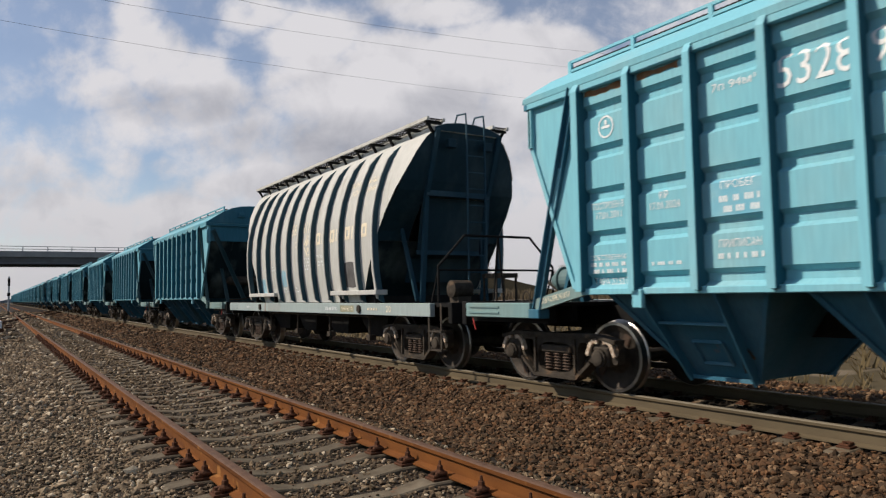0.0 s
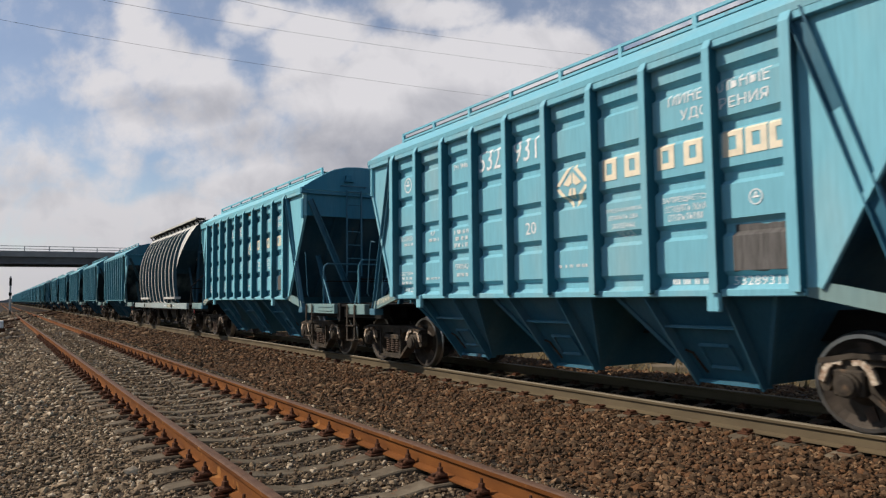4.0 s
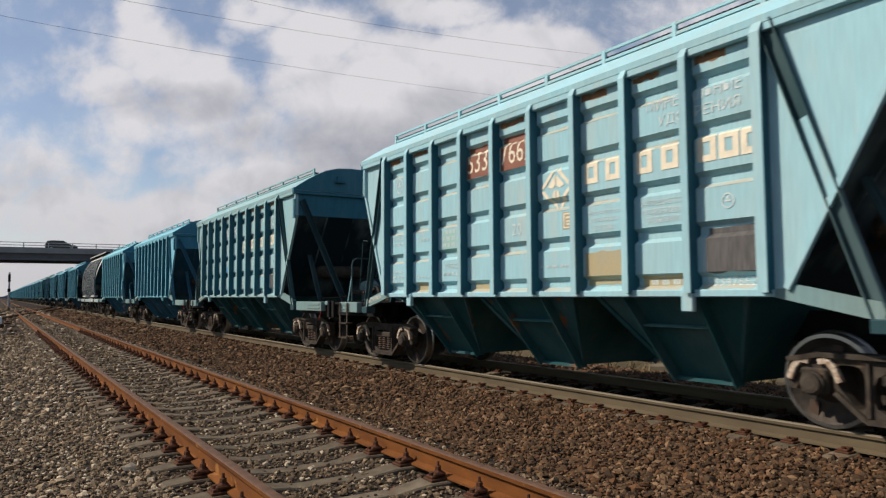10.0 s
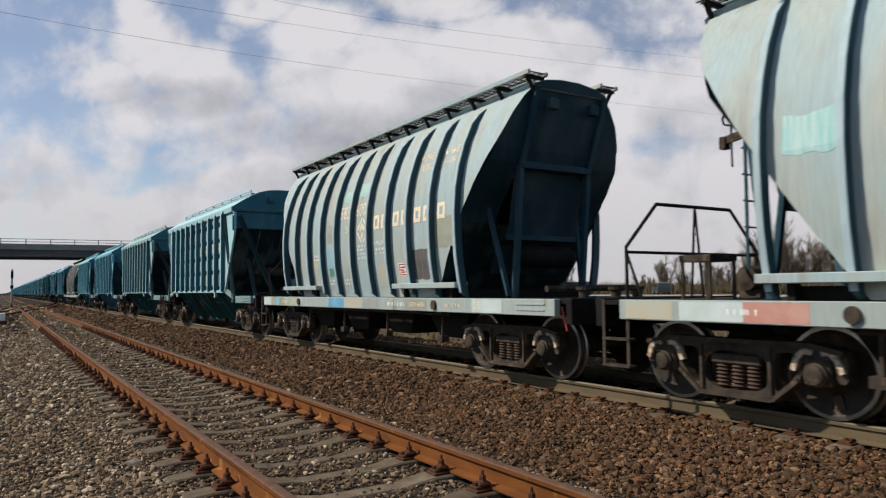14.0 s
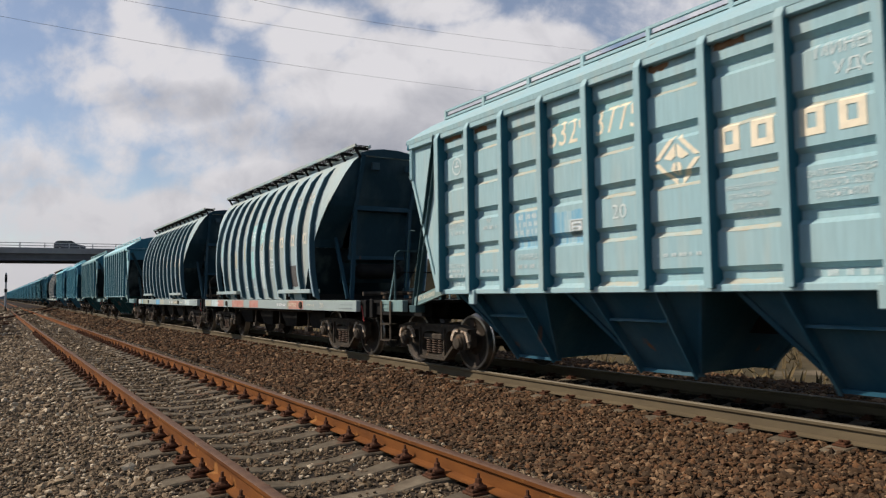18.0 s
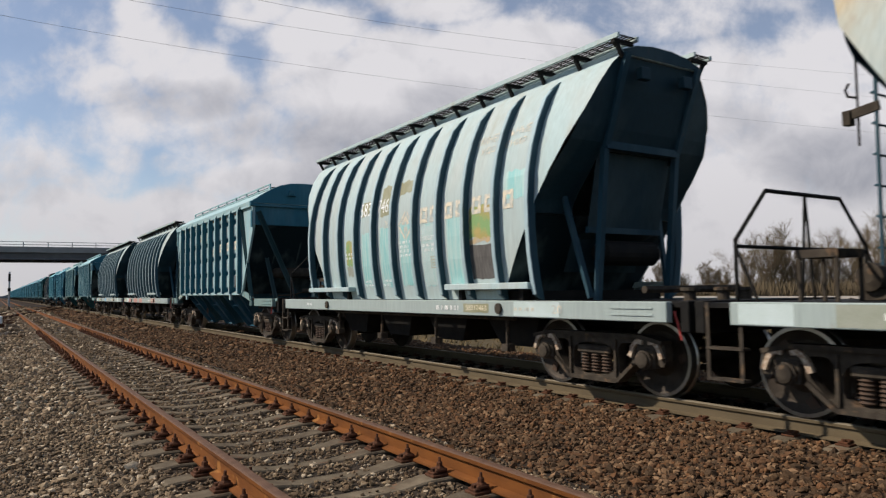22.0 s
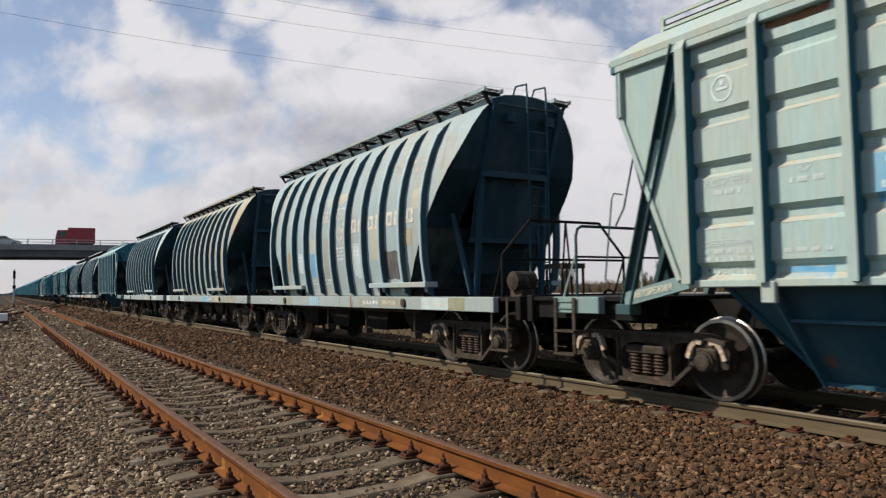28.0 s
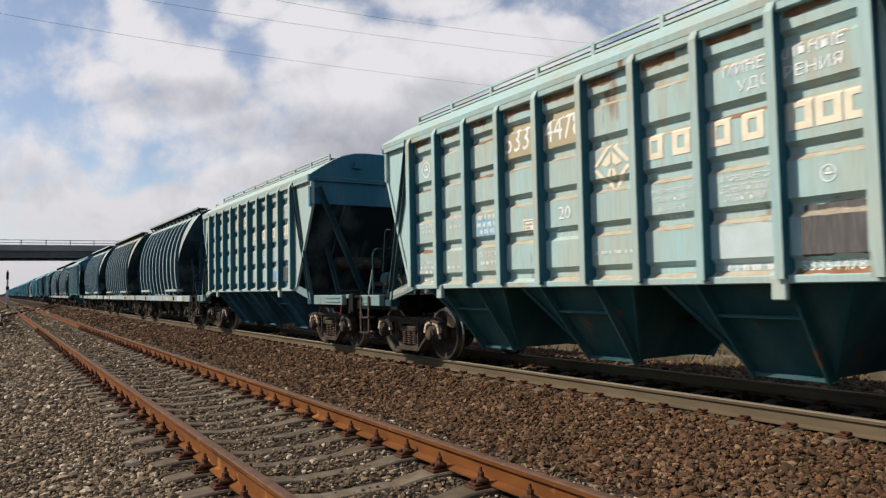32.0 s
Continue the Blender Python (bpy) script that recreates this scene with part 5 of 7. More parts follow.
        # a chalk blot and a worn sector, so that the turning shows
        for t, r, w in ((0.4, 0.36, 0.10), (3.3, 0.30, 0.07)):
            y, z = r * math.cos(t), r * math.sin(t)
            box(wheel, s * 0.812, s * 0.828, y - w, y + w, z - 0.05, z + 0.05, mat=2)
    lathe(wheel, [(-0.75, 0.085), (0.75, 0.085)], (0, 0, 0), "x", 12)
    for f in wheel.faces:
        f.smooth = False
    return kit, mesh_of("bolster", bm, M["bogie"]), mesh_of("wheelset", wheel, [M["wheel"], M["tread"], M["spring"]])


def joined(kit):
    """The same kit with each kind of part in one mesh, for wagons that stay far off."""
    kinds = {}
    for name, data, role, *_ in kit:
        kinds.setdefault((name, role), []).append(data)
    out = []
    for (name, role), meshes in kinds.items():
        bm = bmesh.new()
        for data in meshes:
            bm.from_mesh(data)
        out.append((name, mesh_of(name, bm, M["black"]), role, "", ""))
    return out


KITS = {"flat": kit_hopper(), "flat_turned": kit_hopper(-1), "round": kit_barrel()}
KITS["far"] = joined(KITS["flat"])
BOGIE_KIT, BOLSTER, WHEELSET = kit_bogie()
FAR_BOGIE = [(k[0], k[1]) for k in joined([(n, d, d.materials[0].name, "", "") for n, d in BOGIE_KIT])]
for data, name in zip((d for _, d in FAR_BOGIE), dict.fromkeys((n, d.materials[0].name) for n, d in BOGIE_KIT)):
    data.materials[0] = bpy.data.materials[name[1]]
BASE = {"flat": (4.97, 5.08), "round": (4.77, 4.77), "far": (4.97, 5.08)}     # trailing and leading
TURNING = []       # wheelsets that are seen near
TRAIN = []


def build_wagon(kind, at, roles, label, group="", turned=False):
    """A wagon at `at` along the train; roles gives a material for paint, trim, funnel, sill."""
    at = 0.9932 * at - 0.655
    root = tagged(empty("hopper_wagon", (MAIN, at, 0)), label, "hopper wagon", group or "wagons of the freight train")
    spin = Matrix.Rotation(math.pi, 4, "Z") if turned else Matrix.Identity(4)
    owners = {}
    for name, data, role, owner, note in KITS["flat_turned" if kind == "flat" and turned else kind]:
        if kind == "round" and name in (("short_ladder", "short_rung", "rod_bracket", "hatch_rod") if turned else ("ladder", "rung", "brake_wheel")):
            continue
        if name in ("hatch_frame", "hatch_lever") and roles["funnel"] is not FUNNELS["bright"]:
            continue
        ob = new(name, data)
        ob.parent = owners.get(owner.strip("+"), root) if owner and not owner.startswith("+") else root
        if ob.parent is root:
            ob.matrix_basis = spin
        if owner.startswith("+"):
            owners[owner[1:]] = ob
        owners.setdefault(name, ob)
        ob.material_slots[0].link = "OBJECT"
        ob.material_slots[0].material = roles[role]
        if note:
            tagged(ob, note)
        if kind == "far":
            tagged(ob, kind="stuff")
    for e in (-1, 1):
        bogie = new("bogie", BOLSTER)
        bogie.parent, bogie.location = root, (0, e * BASE[kind][(e + 1) // 2], 0)
        for name, data in FAR_BOGIE if kind == "far" else BOGIE_KIT:
            new(name, data).parent = bogie
        for k in (-1, 1):
            wheels = new("wheelset", WHEELSET)
            wheels.parent, wheels.location = bogie, (0, k * 0.925, 0.475)
            if kind != "far":
                TURNING.append((wheels, k * 0.925, 0.7 * len(TURNING)))
    TRAIN.append((root, at))
    return root


PLATE = wagon_paint("dull_teal_plate_paint", (0.17, 0.28, 0.28), 0.55, 0.66, (0.22, 0.22, 0.16))
# Post and rib webs: shade of the unlit flanks put into dark blue.
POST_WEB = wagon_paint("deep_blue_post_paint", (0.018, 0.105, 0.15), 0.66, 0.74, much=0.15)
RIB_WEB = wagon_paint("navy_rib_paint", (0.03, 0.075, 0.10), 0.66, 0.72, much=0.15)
CYLINDER = wagon_paint("patchy_cylinder_paint", (0.055, 0.10, 0.10), 0.52, 0.62, (0.30, 0.45, 0.45))
# Slope sheets are darkened here for the shade under the overhanging end.
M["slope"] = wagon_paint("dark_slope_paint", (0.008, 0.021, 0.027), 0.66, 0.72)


def roles(paint, trim=None, funnel=None, sill=None, end=None, post=None, slope=None):
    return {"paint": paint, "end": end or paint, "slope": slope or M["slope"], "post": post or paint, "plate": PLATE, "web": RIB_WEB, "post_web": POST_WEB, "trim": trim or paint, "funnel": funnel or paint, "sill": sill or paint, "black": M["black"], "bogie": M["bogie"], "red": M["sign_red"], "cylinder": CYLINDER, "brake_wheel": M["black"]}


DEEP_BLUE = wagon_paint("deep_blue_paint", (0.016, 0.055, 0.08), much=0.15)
PAINTS = {
    "A": wagon_paint("grey_white_wagon_paint", (0.50, 0.50, 0.46), 0.60, 0.74, (0.36, 0.38, 0.36), runs=(0.30, 0.28, 0.22)),
    "B": wagon_paint("bright_blue_wagon_paint", (0.19, 0.49, 0.57), 0.66, 0.74),
    "C": wagon_paint("sky_blue_wagon_paint", (0.17, 0.44, 0.53), 0.64, 0.74),
    "D": wagon_paint("grey_green_wagon_paint", (0.25, 0.44, 0.46), 0.55, 0.69, runs=(0.36, 0.37, 0.31)),
    "E": wagon_paint("pale_aqua_wagon_paint", (0.31, 0.55, 0.60), 0.58, 0.71, runs=(0.44, 0.50, 0.46)),
    "F": wagon_paint("pale_grey_blue_wagon_paint", (0.30, 0.41, 0.43), 0.53, 0.71, (0.38, 0.37, 0.30), 0.65, (0.25, 0.24, 0.19)),
    "H": wagon_paint("aqua_wagon_paint", (0.28, 0.44, 0.47), 0.58, 0.70, runs=(0.40, 0.42, 0.37)),
    "I": wagon_paint("light_aqua_wagon_paint", (0.38, 0.50, 0.51), 0.55, 0.72, (0.44, 0.46, 0.43), 0.6, (0.34, 0.36, 0.31)),
    "J": wagon_paint("faded_tan_wagon_paint", (0.33, 0.42, 0.43), 0.50, 0.70, (0.40, 0.33, 0.21), 0.9, (0.27, 0.21, 0.12)),
    "L": wagon_paint("grey_aqua_wagon_paint", (0.33, 0.46, 0.44), 0.54, 0.72, (0.45, 0.43, 0.34), 0.6, (0.43, 0.40, 0.30)),
    "M": wagon_paint("weathered_aqua_wagon_paint", (0.33, 0.49, 0.48), 0.54, 0.68, (0.42, 0.36, 0.24), 0.45, (0.38, 0.30, 0.18)),
    "far": wagon_paint("far_blue_wagon_paint", (0.13, 0.36, 0.435), 0.6, 0.76),
}
# Strut teal is darkened to carry the struts' own shade.
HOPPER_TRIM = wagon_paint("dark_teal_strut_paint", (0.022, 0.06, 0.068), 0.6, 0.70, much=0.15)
# Funnels sit in the body's shade, which is mixed into these colours.
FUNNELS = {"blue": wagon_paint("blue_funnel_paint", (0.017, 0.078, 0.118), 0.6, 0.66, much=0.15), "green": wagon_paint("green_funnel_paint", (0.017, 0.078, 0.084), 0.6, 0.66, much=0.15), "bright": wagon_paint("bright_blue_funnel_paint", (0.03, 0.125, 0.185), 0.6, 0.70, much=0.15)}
# Shade on the trailing end walls is mixed into these blues.
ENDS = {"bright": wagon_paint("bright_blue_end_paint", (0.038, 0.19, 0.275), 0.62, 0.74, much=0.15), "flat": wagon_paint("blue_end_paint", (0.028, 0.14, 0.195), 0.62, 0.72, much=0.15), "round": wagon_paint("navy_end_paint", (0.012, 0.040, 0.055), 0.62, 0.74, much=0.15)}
RIBS = wagon_paint("pale_blue_rib_paint", (0.34, 0.46, 0.50), 0.62, 0.74)
# the bluer slope sheets, with the same shade in their colour
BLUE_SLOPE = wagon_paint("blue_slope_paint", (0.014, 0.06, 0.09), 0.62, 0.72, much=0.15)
SILL = wagon_paint("patched_sill_paint", (0.30, 0.36, 0.35), 0.5, 0.66)

CARS = [
    ("A", "round", 17.32, "A", True, "blue", "grey-white round-sided hopper wagon with dark ribs and an end ladder"),
    ("B", "flat", 3.31, "B", True, "bright", "bright blue corrugated hopper wagon with white numbers and an end ladder"),
    ("C", "flat", -10.58, "C", False, "bright", "sky-blue corrugated hopper wagon with cream lettering"),
    ("D", "flat", -24.83, "D", False, "green", "grey-green faded corrugated hopper wagon with white numbers"),
    ("E", "flat", -38.93, "E", False, "green", "pale aqua corrugated hopper wagon with a brown number panel"),
    ("F", "round", -52.91, "F", False, "blue", "pale grey-blue round-sided hopper wagon with patched sill"),
    ("G", "round", -66.60, "F", False, "blue", "light aqua round-sided hopper wagon with red marks on its sill"),
    ("H", "flat", -80.50, "H", False, "blue", "aqua corrugated hopper wagon with dark blue funnels"),
    ("I", "round", -94.27, "I", False, "blue", "light aqua round-sided hopper wagon with olive repaint patches"),
    ("J", "round", -107.59, "J", False, "blue", "faded tan and blue round-sided hopper wagon, rust-stained"),
    ("K", "round", -120.79, "F", True, "blue", "pale grey round-sided hopper wagon with stained panels and an end ladder"),
    ("L", "flat", -134.63, "L", False, "blue", "grey-aqua corrugated hopper wagon with blue repaint patches"),
    ("M", "flat", -148.57, "M", False, "green", "aqua corrugated hopper wagon with green funnels and rust streaks"),
]
WAGON = {}
for key, kind, at, paint, turned, funnel, label in CARS:
    trim = HOPPER_TRIM if kind == "flat" else DEEP_BLUE
    if key in "BC":
        trim = FUNNELS["bright"]
    post = RIBS if kind == "round" and key != "A" else None
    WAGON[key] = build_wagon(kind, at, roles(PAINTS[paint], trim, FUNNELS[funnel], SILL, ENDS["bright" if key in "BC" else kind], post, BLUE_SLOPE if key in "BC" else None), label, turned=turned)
WAGON["A"].children[[c.name.split(".")[0] for c in WAGON["A"].children].index("brake_wheel")].material_slots[0].material = M["sign_red"]
at = 17.3 + 14.0
for i in range(27):
    build_wagon("flat" if i < 2 else "far", at, roles(PAINTS["far"], HOPPER_TRIM, FUNNELS["blue"], SILL, ENDS["flat"]), "blue corrugated hopper wagon at the far end of the train")
    at += 14.1


# ---- overpass, far ground and trees ----
def aim(x, y):
    """Plan place of a thing far off: x across the tracks, y along them."""
    return 1.0516 * x, 0.9932 * y - 0.109 * x


BRIDGE = Matrix.Translation((0, 118.6, -0.014)) @ Matrix.Rotation(radians(-5.7), 4, "Z")


def build_overpass():
    root = tagged(empty("overpass", (0, 0, 0)), "grey concrete road overpass on dark beams with a light railing", "bridge", kind="structure")
    root.matrix_world = BRIDGE @ Matrix.Diagonal((1.05, 1.0, 1.085, 1)) @ Matrix.Translation((0, -120, 0))
    bm = bmesh.new()
    box(bm, -70, 62, 120, 132, 7.2, 7.75)
    part("deck", bm, M["concrete"], root)
    for i in range(5):
        bm = bmesh.new()
        y = 120.6 + 2.55 * i
        prism(bm, [(y - 0.35, 6.25), (y + 0.35, 6.25), (y + 0.25, 6.5), (y + 0.25, 7.2), (y - 0.25, 7.2), (y - 0.25, 6.5)], "x", -70, 62)
        part("girder", bm, M["beam"], root)
    for y, up in ((120.1, 1), (131.9, 1)):
        bm = bmesh.new()
        box(bm, -70, 62, y - 0.1, y + 0.25, 7.75, 7.95)
        part("kerb", bm, M["concrete"], root)
        for z in (8.25, 8.62):
            bm = bmesh.new()
            box(bm, -70, 62, y - 0.04, y + 0.04, z - 0.04, z + 0.04)
            part("railing_bar", bm, M["galvanised"], root)
        bm = bmesh.new()
        box(bm, -0.06, 0.06, -0.06, 0.06, 7.8, 8.66)
        post = mesh_of("railing_post", bm, M["galvanised"])
        for i in range(44):
            p = part("railing_post", post, None, root)
            p.location = (-69 + 3 * i, y, 0)
    for x in (-9.5, 19.5):
        bm = bmesh.new()
        box(bm, x - 0.9, x + 0.9, 119.8, 132.2, 5.7, 6.25, 0.05)
        for y in (122, 126, 130):
            lathe(bm, [(-0.5, 0.5), (5.8, 0.5)], (x, y, 0), "z", 16)
        part("pier", bm, M["concrete"], root)
    for s, x0, x1 in ((-1, -70, -190), (1, 62, 100)):
        bm = bmesh.new()
        lo, hi = [(112, -0.5), (140, -0.5)], [(119.5, 7.7), (132.5, 7.7)]
        a = [bm.verts.new((x0, y, z)) for y, z in (lo[0], hi[0], hi[1], lo[1])]
        b = [bm.verts.new((x1, y, z)) for y, z in ((119, -0.5), (119.5, 0.2), (132.5, 0.2), (133, -0.5))]
        for i in range(4):
            bm.faces.new((a[i], a[(i + 1) % 4], b[(i + 1) % 4], b[i]))
        bm.faces.new(a[::-1])
        bm.faces.new(b)
        part("embankment", bm, M["field"], root)


def build_signal():
    root = tagged(empty("signal_mast", (1.26, 97.2, -0.3)), "slim grey signal mast with dark lamp heads", "signal")
    bm = bmesh.new()
    lathe(bm, [(0, 0.12), (4.6, 0.09)], (0, 0, 0), "z", 10)
    part("mast", bm, M["galvanised"], root)
    bm = bmesh.new()
    box(bm, -0.13, 0.13, -0.12, 0.12, 3.5, 4.4, 0.03)
    part("lamp_head", bm, M["black"], root)
    bm = bmesh.new()
    box(bm, -0.16, 0.16, -0.14, 0.14, 2.3, 2.7, 0.03)
    part("lower_head", bm, M["black"], root)


def tree(name, at, tall, wide, seed, label):
    """A bare tree: tapered trunk and limbs, and a crown of many thin twigs."""
    rng = random.Random(seed)
    root = tagged(empty(name, at), label, "tree", "bare trees behind the road")
    wood, twigs = bmesh.new(), bmesh.new()

    def tube(bm, a, b, r0, r1):
        d = (b - a).normalized()
        s = d.cross(Vector((0.3, 0.2, 1))).normalized()
        u = s.cross(d)
        ring = [(s, 0.0), (s * -0.5 + u * 0.87, 0), (s * -0.5 - u * 0.87, 0)]
        lo, hi = [bm.verts.new(a + v * r0) for v, _ in ring], [bm.verts.new(b + v * r1) for v, _ in ring]
        for i in range(3):
            bm.faces.new((lo[i], lo[(i + 1) % 3], hi[(i + 1) % 3], hi[i]))

    def stem(a, d, length, r):
        """A stem with side branches from low down, each with fine twigs."""
        last = a
        for k in range(5):
            d = (d + Vector((rng.gauss(0, 0.10), rng.gauss(0, 0.10), 0.06))).normalized()
            b = last + d * (length / 5)
            tube(wood, last, b, r * (1 - 0.17 * k), r * (0.83 - 0.17 * k) + 0.004)
            for _ in range(5):
                side = (d * 0.75 + Vector((rng.gauss(0, 1), rng.gauss(0, 1), rng.gauss(0.2, 0.5))) * (0.55 * wide)).normalized()
                p = last + (b - last) * rng.random()
                q = p + side * (length * rng.uniform(0.16, 0.34) * (1.1 - 0.12 * k))
                tube(twigs, p, q, 0.016, 0.008)
                for _ in range(18):
                    way = (side + Vector((rng.gauss(0, 0.55), rng.gauss(0, 0.55), rng.gauss(0.15, 0.45)))).normalized()
                    c = p + (q - p) * rng.uniform(0.2, 1.0)
                    tube(twigs, c, c + way * (length * rng.uniform(0.06, 0.16)), 0.010, 0.004)
            last = b

    for k in range(12):
        spread = 0.34 * wide
        d = Vector((rng.gauss(0, spread), rng.gauss(0, spread), 1)).normalized()
        stem(Vector((rng.uniform(-0.12, 0.12) * tall * wide, rng.uniform(-0.12, 0.12) * tall * wide, -0.1)), d, tall * rng.uniform(0.6, 1.0), 0.03 + tall * 0.005)
    tagged(part("trunk", wood, M["bark"], root), "thin grey-brown stems", kind="stuff")
    part("crown", twigs, M["twig"], root)
    return root


def build_far_side():
    bm = bmesh.new()
    grid = []
    for x, z in ((44, 0.22), (60, 0.24), (78, 0.24)):
        grid.append([bm.verts.new((*aim(x, y), z + 0.02)) for y in (-60, 0, 30, 50, 70, 100, 118)])
    for a, b in zip(grid, grid[1:]):
        for i in range(6):
            bm.faces.new((a[i], a[i + 1], b[i + 1], b[i]))
    tagged(new("gravel_lot", mesh_of("gravel_lot", bm, M["lot"])), "pale gravel yard and road beyond the tracks", "road", kind="structure")
    M["twig"] = material("bare_twigs", (0.16, 0.122, 0.068), (0.105, 0.08, 0.046), rough=0.95, scale=0.8, bump=0)
    M["thicket"] = material("brown_thicket", (0.085, 0.062, 0.036), (0.13, 0.10, 0.055), rough=0.95, scale=0.15, bump=0)
    rng = random.Random(11)
    # along the far edge of the yard: bearing from the eye (degrees), distance, height, spread
    spots = [(43.5, 140, 3.6, 1.1), (45.0, 150, 6.5, 0.7), (46.2, 150, 4.5, 1.0), (47.8, 145, 6.0, 0.8), (49.0, 150, 5.0, 0.9), (50.6, 128, 8.2, 1.0), (51.8, 122, 9.6, 1.05), (52.8, 124, 9.8, 1.05), (53.9, 126, 9.2, 1.0),
             (55.0, 132, 8.4, 0.9), (56.0, 128, 9.0, 0.9), (57.0, 125, 9.6, 0.9), (58.3, 96, 9.6, 0.9), (59.6, 110, 8.6, 0.9), (38.0, 150, 6.0, 1.0), (33.0, 150, 6.5, 1.0), (61.0, 118, 9.0, 1.0)]
    for i, (az, far, tall, wide) in enumerate(spots):
        a = radians(az)
        tree("tree", (*aim(far * math.sin(a), far * math.cos(a)), 0.15), tall * 1.08, wide, 30 + i, "bare brown spring tree with many thin twigs")
    # low hedge and rough grass behind the yard
    bm = bmesh.new()
    for i in range(13000):
        az = radians(rng.uniform(30, 62))
        far = rng.uniform(104, 132) if az > radians(50) else rng.uniform(125, 160)
        (x, y), t = aim(far * math.sin(az), far * math.cos(az)), rng.uniform(0.8, 1.5) * rng.uniform(0.6, 1.9)
        lean = (rng.uniform(-0.7, 0.7), rng.uniform(-0.7, 0.7))
        v = [bm.verts.new(p) for p in ((x - 0.09, y, 0.1), (x + 0.09, y, 0.1), (x + lean[0], y + lean[1], 0.1 + t))]
        bm.faces.new(v)
        v = [bm.verts.new(p) for p in ((x, y - 0.09, 0.1), (x, y + 0.09, 0.1), (x - lean[0], y - lean[1], 0.1 + t))]
        bm.faces.new(v)
    tagged(new("hedge", mesh_of("hedge", bm, M["thicket"])), "low brown hedge and rough grass behind the yard", "hedge", kind="stuff")
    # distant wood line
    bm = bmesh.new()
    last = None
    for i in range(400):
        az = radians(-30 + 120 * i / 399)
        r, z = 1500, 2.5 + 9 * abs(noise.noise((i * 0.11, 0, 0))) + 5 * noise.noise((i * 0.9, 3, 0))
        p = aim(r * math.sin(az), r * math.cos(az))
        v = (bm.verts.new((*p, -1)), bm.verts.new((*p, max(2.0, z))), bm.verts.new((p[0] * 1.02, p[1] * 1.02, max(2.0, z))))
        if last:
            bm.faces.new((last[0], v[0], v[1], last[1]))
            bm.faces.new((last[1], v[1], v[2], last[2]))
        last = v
    tagged(new("far_woods", mesh_of("far_woods", bm, M["wood_line"])), "low line of distant woods, blue-grey with painted haze", "woods", kind="stuff")


def build_wires():
    """Three sagging conductors of a power line behind the tracks."""
    root = tagged(empty("power_line"), "three thin dark conductors of a power line", "power line")
    # bearing and elevation (degrees) of each wire at three stations, 60, 95 and 150 m away
    for stations in WIRES:
        pts = []
        for az, el, far in stations:
            a, e = radians(az), radians(el)
            pts.append(Vector((*aim(far * math.sin(a) * math.cos(e), far * math.cos(a) * math.cos(e)), EYE + 1.085 * far * math.sin(e))))
        bm = bmesh.new()
        p0, p1, p2 = pts
        path = []
        for i in range(41):
            t = -0.35 + 1.7 * i / 40
            # a parabola through the three stations
            path.append(p0 * ((t - 0.5) * (t - 1) / 0.5) + p1 * (t * (t - 1) / -0.25) + p2 * (t * (t - 0.5) / 0.5))
        rod(bm, path, 0.012, 5)
        part("conductor", bm, M["beam"], root)


# ---- road vehicles ----
def build_car(name, at, yaw, length, high, paint, label, kind="car"):
    """A small vehicle along its own +x, in parts: body, windows, wheels, lamps."""
    root = tagged(empty(name, at), label, kind)
    root.rotation_euler = (0, 0, yaw)
    h, l = high, length / 2
    bm = bmesh.new()
    if kind == "van":
        side = [(-l, 0.35), (-l, h * 0.97), (-l + 0.15, h), (l * 0.35, h), (l * 0.66, h * 0.62), (l * 0.97, h * 0.50), (l, h * 0.35), (l, 0.3)]
    else:
        side = [(-l, 0.35), (-l, h * 0.62), (-l * 0.86, h * 0.95), (-l * 0.6, h), (l * 0.12, h), (l * 0.48, h * 0.62), (l * 0.95, h * 0.52), (l, h * 0.38), (l, 0.3)]
    prism(bm, side, "y", -0.88, 0.88)
    bmesh.ops.bevel(bm, geom=list(bm.edges), offset=0.06, segments=2, affect="EDGES")
    part("body", bm, paint, root)
    for s in (-1, 1):
        bm = bmesh.new()
        if kind == "van":
            prism(bm, [(l * 0.30, h * 0.62), (l * 0.30, h * 0.92), (l * 0.36, h * 0.92), (l * 0.62, h * 0.62)], "y", s * 0.87, s * 0.90)
        else:
            prism(bm, [(-l * 0.80, h * 0.64), (-l * 0.66, h * 0.93), (l * 0.10, h * 0.93), (l * 0.40, h * 0.64)], "y", s * 0.87, s * 0.90)
        part("side_window", bm, M["glass"], root)
        bm = bmesh.new()
        box(bm, l - 0.05, l + 0.03, s * 0.55 - 0.14, s * 0.55 + 0.14, h * 0.38, h * 0.46, 0.02)
        part("headlight", bm, M["tread"], root)
        for x in (-l * 0.62, l * 0.62):
            bm = bmesh.new()
            lathe(bm, [(s * 0.70, 0.33), (s * 0.90, 0.33), (s * 0.91, 0.2)], (x, 0, 0.33), "y", 18)
            wheel = part("wheel", bm, M["rubber"], root)
            bm = bmesh.new()
            lathe(bm, [(s * 0.90, 0.20), (s * 0.92, 0.18)], (x, 0, 0.33), "y", 14)
            part("rim", bm, M["galvanised"], wheel)
    bm = bmesh.new()
    x0, x1 = (l * 0.35, l * 0.66) if kind == "van" else (l * 0.12, l * 0.48)
    slab(bm, [(x0 + 0.06, -0.75, h * 0.97), (x1 + 0.06, -0.78, h * 0.64), (x1 + 0.06, 0.78, h * 0.64), (x0 + 0.06, 0.75, h * 0.97)], 0.02)
    part("windscreen", bm, M["glass"], root)
    return root


